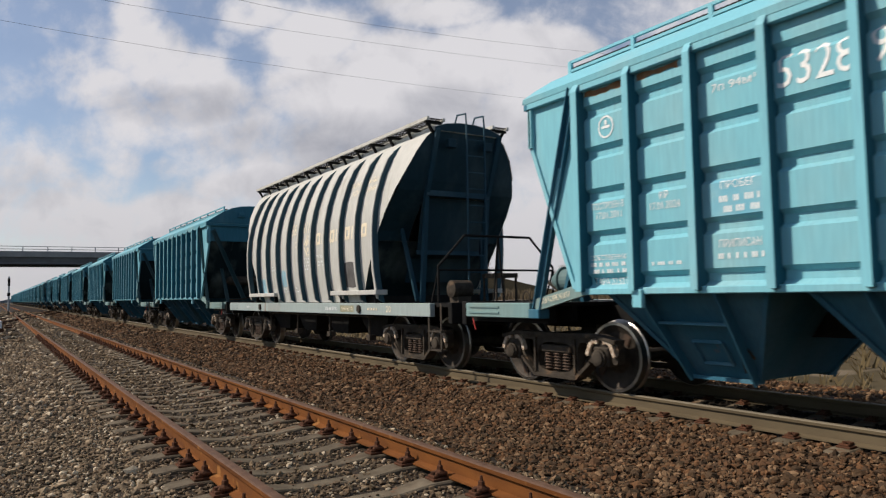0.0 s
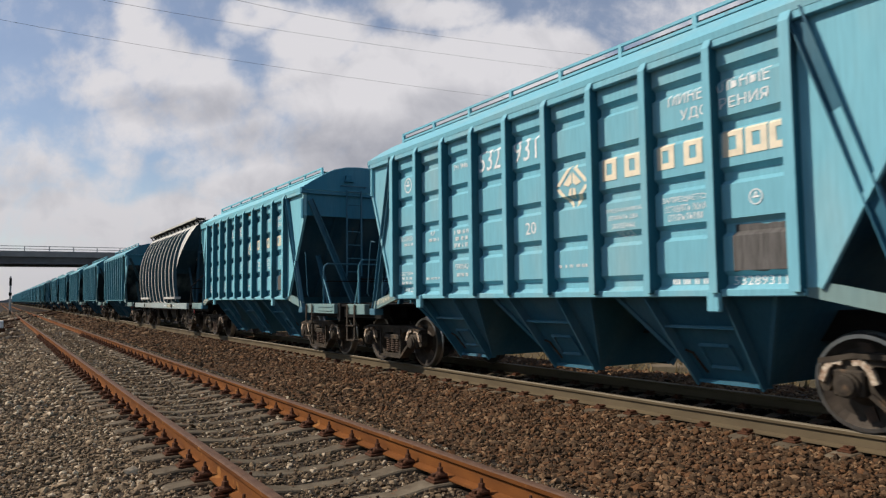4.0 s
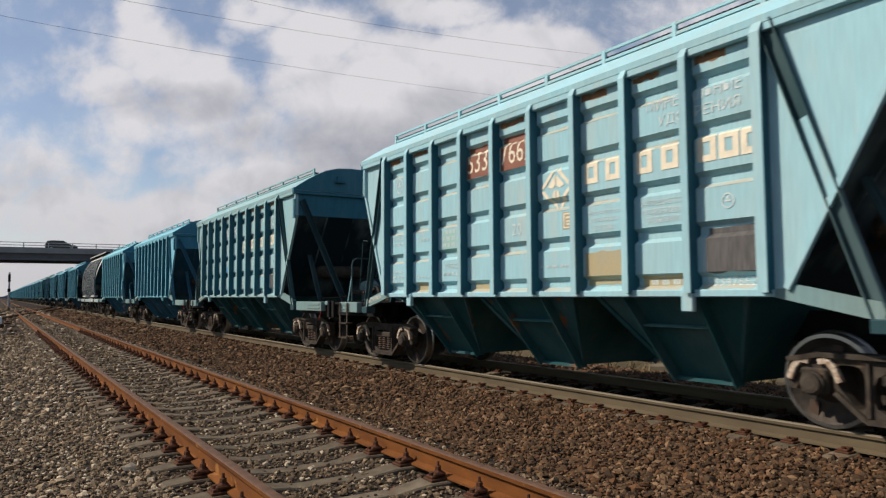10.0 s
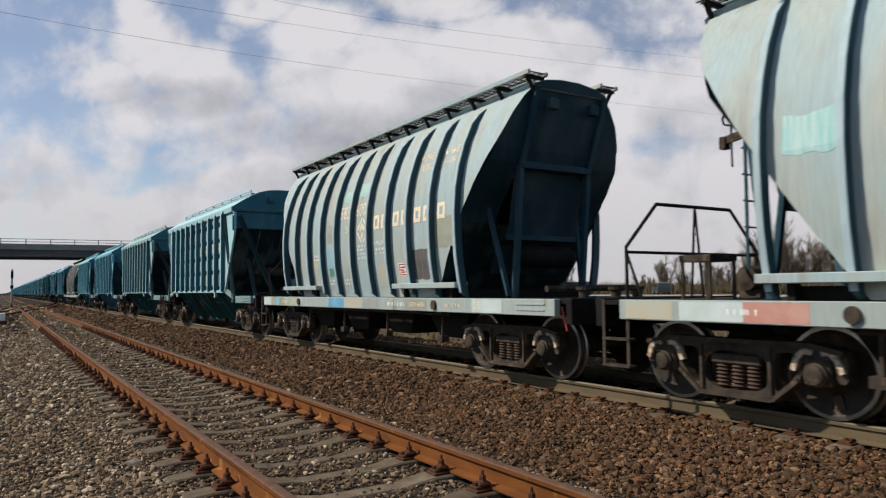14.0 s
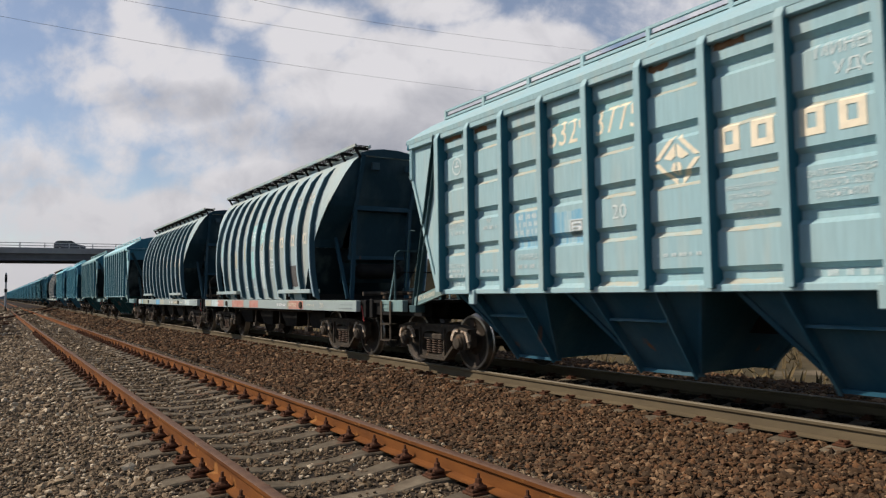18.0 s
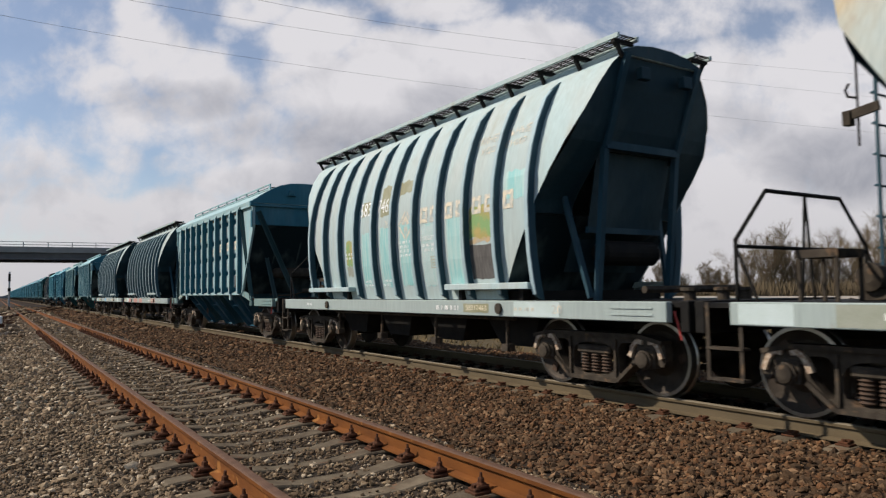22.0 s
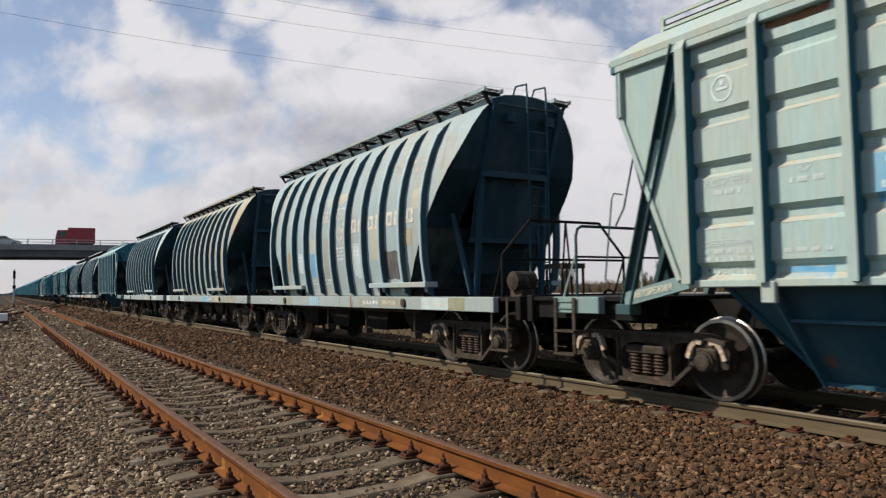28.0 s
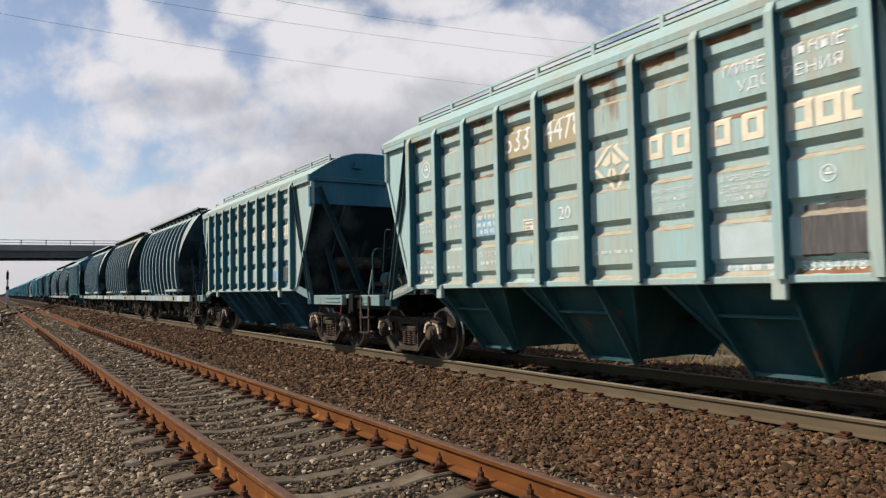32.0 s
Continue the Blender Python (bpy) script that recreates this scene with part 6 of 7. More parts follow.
def build_truck(name, at, paint, body_paint, length, label, tipper):
    """A lorry heading -x: cab in front, body behind."""
    root = tagged(empty(name, at), label, "truck")
    bm = bmesh.new()
    prism(bm, [(-length / 2, 0.6), (-length / 2, 1.7), (-length / 2 + 0.25, 2.9), (-length / 2 + 2.0, 3.0), (-length / 2 + 2.0, 0.6)], "y", -1.2, 1.2)
    part("cab", bm, paint, root)
    for s in (-1, 1):
        bm = bmesh.new()
        prism(bm, [(-length / 2 + 0.35, 1.8), (-length / 2 + 0.5, 2.7), (-length / 2 + 1.4, 2.7), (-length / 2 + 1.4, 1.8)], "y", s * 1.2, s * 1.23)
        part("side_window", bm, M["glass"], root)
    bm = bmesh.new()
    if tipper:
        prism(bm, [(-length / 2 + 3.6, 1.5), (-length / 2 + 3.4, 3.05), (length / 2 + 0.25, 3.05), (length / 2 - 0.7, 1.4)], "y", -1.25, 1.25)
        for i in range(7):
            x = -length / 2 + 4.0 + i * (length - 5.0) / 6
            for s in (-1, 1):
                box(bm, x - 0.06, x + 0.06, s * 1.25, s * 1.31, 1.5, 3.0)
    else:
        box(bm, -length / 2 + 1.7, length / 2, -1.25, 1.25, 0.9, 3.35, 0.05)
    part("load_body", bm, body_paint, root)
    bm = bmesh.new()
    box(bm, -length / 2 + 0.2, length / 2 - 0.3, -0.5, 0.5, 0.75, 1.0)
    part("chassis", bm, M["black"], root)
    for x in ([-length / 2 + 1.0, -length / 2 + 3.2, length / 2 - 3.2, length / 2 - 2.0] if tipper else [-length / 2 + 1.0, length / 2 - 1.2]):
        for s in (-1, 1):
            bm = bmesh.new()
            lathe(bm, [(s * 0.85, 0.5), (s * 1.18, 0.5), (s * 1.19, 0.3)], (x, 0, 0.5), "y", 18)
            part("wheel", bm, M["rubber"], root)
    return root


# Distance haze is mixed into the woods' blue-grey colour.
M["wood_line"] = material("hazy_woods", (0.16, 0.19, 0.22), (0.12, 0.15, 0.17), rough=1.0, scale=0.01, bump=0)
WIRES = [[(-0.08, 17.57, 60), (32.32, 14.49, 95), (57.79, 9.88, 150)], [(8.04, 19.49, 60), (36.47, 16.37, 95), (58.19, 12.03, 150)], [(16.79, 20.24, 60), (38.53, 17.22, 95), (56.96, 13.66, 150)]]
build_overpass()
build_signal()
build_far_side()
build_wires()
ROAD = 7.76 * 1.085 - 0.014
first_car = build_car("car", (-45, 123.2, ROAD), 0, 4.3, 1.5, material("dark_grey_car_paint", (0.04, 0.042, 0.045), rough=0.25), "dark grey car driving over the overpass")
second_car = build_car("car", (-45, 123.2, ROAD), 0, 4.3, 1.5, material("blue_grey_car_paint", (0.08, 0.09, 0.11), rough=0.25), "blue-grey car driving over the overpass")
black_car = build_car("car", (-40, 123.2, ROAD), 0, 4.4, 1.65, material("black_car_paint", (0.02, 0.021, 0.024), rough=0.25), "black car driving over the overpass")
silver_car = build_car("car", (-60, 123.2, ROAD), 0, 4.3, 1.55, material("silver_car_paint", (0.42, 0.45, 0.48), rough=0.3, metal=0.5), "silver car driving over the overpass")
tipper = build_truck("tipper_truck", (60, 128.2, ROAD), material("dark_cab_paint", (0.03, 0.03, 0.035), rough=0.4), material("grey_tipper_body", (0.33, 0.33, 0.32), rough=0.6, scale=0.8), 12.5, "grey tipper lorry with a dark cab on the overpass", True)
red_truck = build_truck("box_truck", (70, 128.2, ROAD), material("red_cab_paint", (0.24, 0.02, 0.025), rough=0.4), material("red_box_paint", (0.26, 0.022, 0.03), rough=0.5, scale=0.8), 5.6, "red box lorry driving over the overpass", False)
van = build_car("van", (70, 56, 0.26), radians(-125), 4.2, 1.8, material("white_van_paint", (0.66, 0.67, 0.69), rough=0.3), "white delivery van on the yard road", "van")
white_suv = build_car("car", (53, 40, 0.26), radians(-125), 4.2, 1.8, material("white_car_paint", (0.78, 0.79, 0.8), rough=0.25), "white off-road car on the yard road")
dark_suv = build_car("car", (60, 52, 0.26), radians(55), 4.6, 1.75, material("dark_green_car_paint", (0.03, 0.045, 0.045), rough=0.3), "dark off-road car on the yard road")


# ---- painted marks on the wagons ----
MARK_RNG = random.Random(5)


def lay_on(root, kind, bm, mat, name, label=""):
    """Bend a flat mesh of (a, z) onto the near side: a runs against the train's way."""
    breaks = FLAT_BREAKS if kind == "flat" else BARREL_BREAKS
    if kind != "sill":
        zs = [v.co.y for v in bm.verts]
        for z in breaks:
            if min(zs) < z < max(zs):
                bmesh.ops.bisect_plane(bm, geom=bm.verts[:] + bm.edges[:] + bm.faces[:], plane_co=(0, z, 0), plane_no=(0, 1, 0))
    side = {"flat": flat_side, "round": round_side, "sill": lambda z: 1.58}[kind]
    for v in bm.verts:
        a, z = v.co.x, v.co.y
        v.co = (-side(z), -a, z)
    true_size(bm, "flat" if kind == "flat" else "round")
    for v in bm.verts:
        v.co.x -= LIFT[0]
    return part(name, bm, mat, root, label)


LIFT = [0.004]


def patch(root, kind, a0, a1, z0, z1, mat, rough=0.02, name="paint_patch", label=""):
    bm = bmesh.new()
    k = 7
    LIFT[0] = 0.003
    lo = [bm.verts.new((a0 + (a1 - a0) * i / k + MARK_RNG.uniform(-rough, rough) * 0.3, z0 + MARK_RNG.uniform(-rough, rough), 0)) for i in range(k + 1)]
    hi = [bm.verts.new((a0 + (a1 - a0) * i / k + MARK_RNG.uniform(-rough, rough) * 0.3, z1 + MARK_RNG.uniform(-rough, rough), 0)) for i in range(k + 1)]
    for i in range(k):
        bm.faces.new((lo[i], lo[i + 1], hi[i + 1], hi[i]))
    return lay_on(root, kind, bm, mat, name, label)


WORDS = {}


def letters(words):
    """The flat mesh of some words in the built-in font, made once."""
    if words not in WORDS:
        curve = bpy.data.curves.new("words", "FONT")
        curve.body, curve.resolution_u = words, 2
        WORDS[words] = bpy.data.meshes.new_from_object(bpy.data.objects.new("words", curve))
    return WORDS[words]


def text(root, kind, words, a0, a1, z0, z1, mat, name="lettering"):
    """Painted words, scaled to fill a0..a1 by z0..z1."""
    bm = bmesh.new()
    bm.from_mesh(letters(words))
    if not bm.verts:
        return None
    xs, ys = [v.co.x for v in bm.verts], [v.co.y for v in bm.verts]
    x0, x1, y0, y1 = min(xs), max(xs), min(ys), max(ys)
    for v in bm.verts:
        v.co = (a0 + (v.co.x - x0) / (x1 - x0) * (a1 - a0), z0 + (v.co.y - y0) / (y1 - y0) * (z1 - z0), 0)
    LIFT[0] = 0.006
    return lay_on(root, kind, bm, mat, name)


def bars(root, kind, a0, a1, z0, z1, lines, mat, name="small_print"):
    """Small unreadable print: short dashes in lines."""
    bm = bmesh.new()
    step = (z1 - z0) / lines
    for i in range(lines):
        z, a = z1 - step * (i + 0.85), a0 + MARK_RNG.uniform(0, 0.15) * (a1 - a0)
        while a < a1 - 0.02:
            w = min(MARK_RNG.uniform(0.05, 0.14), a1 - a)
            for k in range(max(1, int(w / 0.035))):
                b = a + k * 0.035
                quad(bm, (b, z, 0), (b + 0.022, z, 0), (b + 0.022, z + step * 0.6, 0), (b, z + step * 0.6, 0))
            a += w + 0.03
    if not bm.faces:
        quad(bm, (a0, z0, 0), (a0 + 0.1, z0, 0), (a0 + 0.1, z0 + 0.05, 0), (a0, z0 + 0.05, 0))
    LIFT[0] = 0.006
    return tagged(lay_on(root, kind, bm, mat, name), kind="stuff")


def emblem(root, kind, a, z, w, h, mat):
    """A plain diamond mark: a broken outline and a solid heart."""
    bm = bmesh.new()
    for sx in (-1, 1):
        for sz in (-1, 1):
            quad(bm, (a + sx * 0.10 * w, z + sz * 0.98 * h, 0), (a + sx * 0.92 * w, z + sz * 0.06 * h, 0), (a + sx * 0.70 * w, z + sz * 0.06 * h, 0), (a + sx * 0.10 * w, z + sz * 0.74 * h, 0))
        quad(bm, (a + sx * 0.03 * w, z + 0.62 * h, 0), (a + sx * 0.50 * w, z + 0.10 * h, 0), (a + sx * 0.22 * w, z - 0.02 * h, 0), (a + sx * 0.03 * w, z + 0.12 * h, 0))
        quad(bm, (a + sx * 0.03 * w, z - 0.62 * h, 0), (a + sx * 0.22 * w, z - 0.40 * h, 0), (a + sx * 0.16 * w, z - 0.16 * h, 0), (a + sx * 0.03 * w, z - 0.10 * h, 0))
    LIFT[0] = 0.006
    return lay_on(root, kind, bm, mat, "emblem", "cream diamond emblem")


def name_blocks(root, kind, spots, w, z0, z1, mat):
    """The owner's name as plain hollow blocks, one at each spot."""
    t, u = 0.075, 0.065
    for a in spots:
        b = a + w
        bm = bmesh.new()
        quad(bm, (a, z0, 0), (a + t, z0, 0), (a + t, z1, 0), (a, z1, 0))
        quad(bm, (a + t, z1 - u, 0), (b, z1 - u, 0), (b, z1, 0), (a + t, z1, 0))
        quad(bm, (a + t, z0, 0), (b, z0, 0), (b, z0 + u, 0), (a + t, z0 + u, 0))
        quad(bm, (b - t, z0 + u, 0), (b, z0 + u, 0), (b, z1 - u, 0), (b - t, z1 - u, 0))
        bmesh.ops.remove_doubles(bm, verts=bm.verts, dist=0.001)
        LIFT[0] = 0.006
        lay_on(root, kind, bm, mat, "name_block")


def ring_mark(root, kind, a, z, r, mat):
    bm = bmesh.new()
    for i in range(20):
        t, u = 2 * math.pi * i / 20, 2 * math.pi * (i + 1) / 20
        quad(bm, *[(a + q * r * math.cos(v), z + q * r * math.sin(v), 0) for q, v in ((1, t), (1, u), (0.84, u), (0.84, t))])
    quad(bm, (a - 0.5 * r, z - 0.12 * r, 0), (a + 0.5 * r, z - 0.12 * r, 0), (a + 0.5 * r, z + 0.12 * r, 0), (a - 0.5 * r, z + 0.12 * r, 0))
    quad(bm, (a - 0.15 * r, z + 0.2 * r, 0), (a + 0.15 * r, z + 0.2 * r, 0), (a + 0.15 * r, z + 0.6 * r, 0), (a - 0.15 * r, z + 0.6 * r, 0))
    LIFT[0] = 0.006
    lay_on(root, kind, bm, mat, "round_mark")


def square_mark(root, kind, a, z, w, h, back, ink):
    patch(root, kind, a, a + w, z, z + h, back, 0.004, "square_label")
    bm = bmesh.new()
    for b0, b1, c0, c1 in ((0.08, 0.92, 0.86, 0.94), (0.08, 0.92, 0.06, 0.14), (0.08, 0.16, 0.06, 0.94), (0.84, 0.92, 0.06, 0.94), (0.25, 0.75, 0.62, 0.74), (0.25, 0.6, 0.4, 0.52), (0.25, 0.75, 0.24, 0.34)):
        quad(bm, (a + b0 * w, z + c0 * h, 0), (a + b1 * w, z + c0 * h, 0), (a + b1 * w, z + c1 * h, 0), (a + b0 * w, z + c1 * h, 0))
    LIFT[0] = 0.007
    lay_on(root, kind, bm, ink, "label_print")


def mark_flat(key, number, number_back=None, ink="white", strong=True, board=True, built="", tare="", base=(), dates=None):
    """The usual marks of a corrugated wagon."""
    root, k = WAGON[key], "flat"
    w, c = M["white" if key in "BCM" else "faint"], M["cream"]
    for item in base:
        patch(root, k, *item[:4], M[item[4]], 0.012)
    if number_back:
        patch(root, k, -1.27, -0.47, 2.96, 3.41, M[number_back], 0.01)
        patch(root, k, -0.37, 0.40, 2.96, 3.41, M[number_back], 0.01)
    text(root, k, number[:4], -1.24, -0.50, 3.03, 3.34, M[ink], "wagon_number")
    text(root, k, number[4:], -0.36, 0.36, 3.03, 3.34, M[ink], "wagon_number")
    emblem(root, k, 0.86, 2.58, 0.34, 0.27, c)
    name_blocks(root, k, (1.41, 1.78, 2.28, 2.65, 3.14, 3.41, 3.67), 0.24, 2.55, 2.81, c)
    text(root, k, "МИНЕРАЛЬНЫЕ", 2.46, 3.70, 3.19, 3.32, w)
    text(root, k, "УДОБРЕНИЯ", 2.62, 3.68, 3.00, 3.13, w)
    text(root, k, "20", -0.12, 0.11, 2.05, 2.21, w)
    for i, words in enumerate(("ПЕРЕД РАЗГРУЗКОЙ", "ОТКРЫТЬ ДВА", "ЗАГРУЗОЧНЫХ", "ЛЮКА")):
        text(root, k, words, 1.45 + 0.05 * i, 2.02 - 0.05 * i, 2.17 - 0.09 * i, 2.23 - 0.09 * i, w)
    for i, words in enumerate(("ЗАПРЕЩАЕТСЯ", "ОСТАВЛЯТЬ ЛЮКИ", "ОТКРЫТЫМИ")):
        text(root, k, words, 2.33 + 0.04 * i, 2.95 - 0.04 * i, 2.18 - 0.09 * i, 2.25 - 0.09 * i, w)
    ring_mark(root, k, 3.5, 2.14, 0.075, w)
    ring_mark(root, k, -3.52, 3.14, 0.13, w)
    text(root, k, "ПОСТРОЕН В", -3.80, -3.26, 2.20, 2.28, w)
    text(root, k, "КР", -2.72, -2.60, 2.22, 2.30, w)
    if dates:
        text(root, k, dates[0], -3.72, -3.30, 2.09, 2.17, w)
        text(root, k, dates[1], -2.86, -2.44, 2.11, 2.19, w)
        text(root, k, "ПРОБЕГ", -1.92, -1.52, 2.22, 2.30, w)
        bars(root, k, -1.96, -1.46, 1.98, 2.18, 2, w)
    else:
        bars(root, k, -3.70, -3.30, 2.10, 2.18, 1, w)
        bars(root, k, -2.84, -2.46, 2.12, 2.20, 1, w)
        bars(root, k, -2.02, -1.42, 1.98, 2.28, 3, w)
    text(root, k, "ПРИПИСАН", -1.96, -1.48, 1.66, 1.74, w)
    bars(root, k, -2.0, -1.42, 1.54, 1.63, 1, w)
    text(root, k, "СОБСТВЕННИК", -3.84, -3.20, 1.62, 1.68, w)
    bars(root, k, -3.84, -3.18, 1.46, 1.61, 2, w)
    bars(root, k, -2.92, -2.42, 1.52, 1.58, 1, w)
    text(root, k, tare or "ТАРА 22.5Т", -3.84, -3.28, 1.34, 1.42, w)
    if built:
        text(root, k, built, -1.98, -1.46, 3.17, 3.25, w)
    bars(root, k, 0.50, 1.2, 1.58, 1.64, 1, w)
    bars(root, k, 2.32, 3.0, 1.34, 1.43, 1, w)
    text(root, k, number, 3.18, 3.76, 1.335, 1.42, w, "wagon_number")
    bm = bmesh.new()
    bm.from_mesh(letters("АВТОРЕЖИМ"))
    xs, ys = [v.co.x for v in bm.verts], [v.co.y for v in bm.verts]
    for v in bm.verts:
        p = (v.co.x - min(xs)) / (max(xs) - min(xs))
        v.co = (-1.587, 4.80 - 0.55 * p, 1.115 + 0.09 * p + 0.075 * (v.co.y - min(ys)) / (max(ys) - min(ys)))
    true_size(bm, "flat")
    part("lettering", bm, c, root)
    if board:
        patch(root, k, 3.22, 3.81, 1.46, 1.90, M["board"], 0.012, "chalk_board", "black painted chalk board")


def mark_round(key, number, ink="cream", base=(), sill=(), worn="cream"):
    root, k = WAGON[key], "round"
    c = M[worn]
    for a0, a1, z0, z1, mat in base:
        down = 0.27 if z0 >= 2.85 else 0.0
        patch(root, k, a0, a1, z0 - down, z1 - down, M[mat], 0.03)
    for a0, a1, mat in sill:
        patch(root, "sill", a0, a1, 0.915, 1.105, M[mat], 0.002, "sill_patch")
    on = -0.82 if key in "IJ" else 0.0
    text(root, k, number[:4], on - 0.72, on - 0.12, 2.69, 2.95, M[ink], "wagon_number")
    text(root, k, number[4:], on + 0.07, on + 0.66, 2.69, 2.95, M[ink], "wagon_number")
    emblem(root, k, 0.42, 2.40, 0.30, 0.26, M["worn_cream"] if worn == "worn_orange" else c)
    name_blocks(root, k, (0.95, 1.29, 1.77, 2.11, 2.59, 2.93, 3.41), 0.25, 2.38, 2.64, c)
    text(root, k, "МИНЕРАЛЬНЫЕ", 2.52, 3.86, 3.42, 3.54, c)
    text(root, k, "УДОБРЕНИЯ", 2.66, 3.80, 3.24, 3.36, c)
    text(root, k, "20", -0.42, -0.24, 2.40, 2.54, c)
    bars(root, k, 0.15, 0.62, 1.85, 2.15, 4, M["white"])
    text(root, k, "ЗАПРЕЩАЕТСЯ", 0.95, 1.52, 2.08, 2.16, M["white"])
    bars(root, k, 1.0, 1.48, 1.90, 2.05, 2, M["white"])
    bars(root, k, -1.45, -1.0, 1.36, 1.5, 2, M["white"])
    bars(root, k, -0.65, -0.2, 1.36, 1.5, 2, M["white"])
    bars(root, k, -2.3, -1.9, 1.9, 2.05, 2, M["white"])
    patch(root, k, 2.50, 3.08, 1.43, 1.93, M["board"], 0.012, "chalk_board", "black painted chalk board")
    bars(root, "sill", 1.4, 2.2, 0.955, 1.07, 1, M["white"])
    patch(root, "sill", 2.28, 2.98, 0.945, 1.075, M["olive_patch"], 0.004, "sill_patch")
    text(root, "sill", number, 2.36, 2.92, 0.975, 1.05, M["cream"], "wagon_number")
    text(root, "sill", "20", 4.45, 4.65, 0.96, 1.07, c)
    bars(root, "sill", 3.6, 4.1, 0.975, 1.05, 1, c)
    bars(root, "sill", -4.6, -4.2, 0.97, 1.06, 1, M["white"])
    for y in (-3.25, 3.3):
        bm = bmesh.new()
        lathe(bm, [(-1.62, 0.075), (-1.59, 0.075), (-1.5, 0.07)], (0, y, 1.01), "x", 16)
        true_size(bm, "round")
        part("jack_boss", bm, M["bogie"], root)


mark_flat("B", "53289229", built="7п 94м³", tare="ТАРА 22.52Т", dates=("17.01.2011", "17.01.2024"), base=[(-2.05, -1.40, 1.95, 2.32, "pale_blue_patch")])
mark_flat("C", "53289311", built="7п 94м³", tare="ТАРА 22.44Т")
mark_flat("D", "53354627", base=[(-1.24, -0.92, 1.85, 2.12, "blue_patch"), (-1.95, -1.45, 1.85, 2.2, "pale_patch")])
mark_flat("E", "53347662", "brown_patch", "cream", base=[(-2.0, -1.45, 1.9, 2.25, "green_wash"), (-2.92, -2.42, 1.32, 1.46, "ochre_patch"), (-1.15, -0.6, 1.32, 1.42, "ochre_patch"), (1.40, 2.08, 1.36, 1.75, "ochre_patch"), (2.30, 3.0, 1.33, 1.46, "ochre_patch")])
mark_flat("H", "53293775", None, "cream", base=[(-2.02, -1.44, 1.82, 2.28, "blue_wash"), (-1.22, -0.55, 1.82, 2.22, "blue_wash"), (-1.2, 0.4, 2.95, 3.42, "grey_green_patch")])
mark_flat("L", "53372629", "ochre_wash", "cream", base=[(-2.04, -1.42, 1.88, 2.28, "blue_patch"), (-2.9, -2.45, 1.31, 1.40, "blue_patch"), (-2.0, -1.5, 1.31, 1.40, "blue_patch"), (-1.1, -0.6, 1.31, 1.40, "blue_patch"), (-0.2, 0.3, 1.31, 1.40, "blue_patch"), (2.4, 2.9, 1.5, 1.72, "blue_patch"), (1.4, 2.1, 1.31, 1.38, "blue_patch"), (3.2, 3.4, 1.31, 1.42, "blue_patch")])
mark_flat("M", "53354478", "ochre_patch", "white", base=[(2.34, 3.0, 1.38, 1.78, "pale_patch"), (-2.0, -1.45, 1.9, 2.2, "blue_wash")])
for key, back, ink in (("B", "pale_patch", "sign_red"), ("C", "white", "cream"), ("D", "white", "orange"), ("E", "ochre_patch", "cream"), ("H", "white", "grey_patch"), ("L", "white", "grey_patch"), ("M", "white", "ochre_patch")):
    square_mark(WAGON[key], "flat", -0.88 if key not in "BEC" else (-4.35 if key != "E" else 0.98), 1.90 if key != "E" else 2.05, 0.27, 0.21, M[back], M[ink])
mark_round("A", "58316118", base=[(-1.5, -0.9, 1.5, 1.9, "blue_wash"), (-3.2, -2.6, 1.35, 1.7, "blue_wash")], sill=[(-2.6, -1.6, "grey_patch")])
mark_round("F", "58316001", base=[(-1.45, -0.86, 2.25, 2.62, "olive_grey"), (-1.45, -0.86, 1.70, 2.22, "blue_wash"), (-1.40, -0.95, 1.55, 1.72, "green_patch"), (-0.62, -0.05, 3.30, 3.55, "green_wash"), (0.1, 0.7, 3.35, 3.60, "green_wash"),
                              (-2.3, -2.0, 1.75, 1.95, "tan_wash"), (1.05, 1.60, 1.34, 1.72, "tan_wash"), (3.30, 3.92, 1.92, 2.42, "olive_grey")],
           sill=[(-6.05, -5.45, "pale_patch"), (-5.45, -5.05, "olive_grey"), (-5.05, -4.8, "pale_blue_patch"), (-4.8, -4.4, "olive_patch"), (-4.35, -4.1, "tan_wash"), (-4.05, -3.4, "ochre_wash"), (-1.4, -0.6, "blue_patch"), (-0.55, 0.35, "tan_wash"), (0.4, 1.1, "grey_patch"), (2.1, 3.0, "grey_patch"), (4.4, 5.2, "pale_patch")])
mark_round("G", "58317523", "white", worn="worn_cream", base=[(-0.70, 0.75, 2.85, 3.4, "aqua_patch"), (-0.70, -0.05, 1.7, 2.4, "aqua_patch"), (-3.9, -3.35, 2.4, 2.75, "aqua_patch"), (-2.2, -2.0, 2.8, 3.0, "tan_wash"), (-1.4, -0.9, 2.2, 2.7, "tan_wash"), (-2.35, -1.9, 2.0, 2.5, "tan_wash"), (0.1, 0.7, 1.4, 2.4, "pale_patch")],
           sill=[(-6.0, -5.3, "tan_wash"), (-4.4, -3.7, "red_wash"), (-2.7, -1.5, "red_wash"), (-0.9, -0.1, "red_wash"), (-5.2, -4.4, "pale_patch"), (2.4, 3.4, "red_wash")])
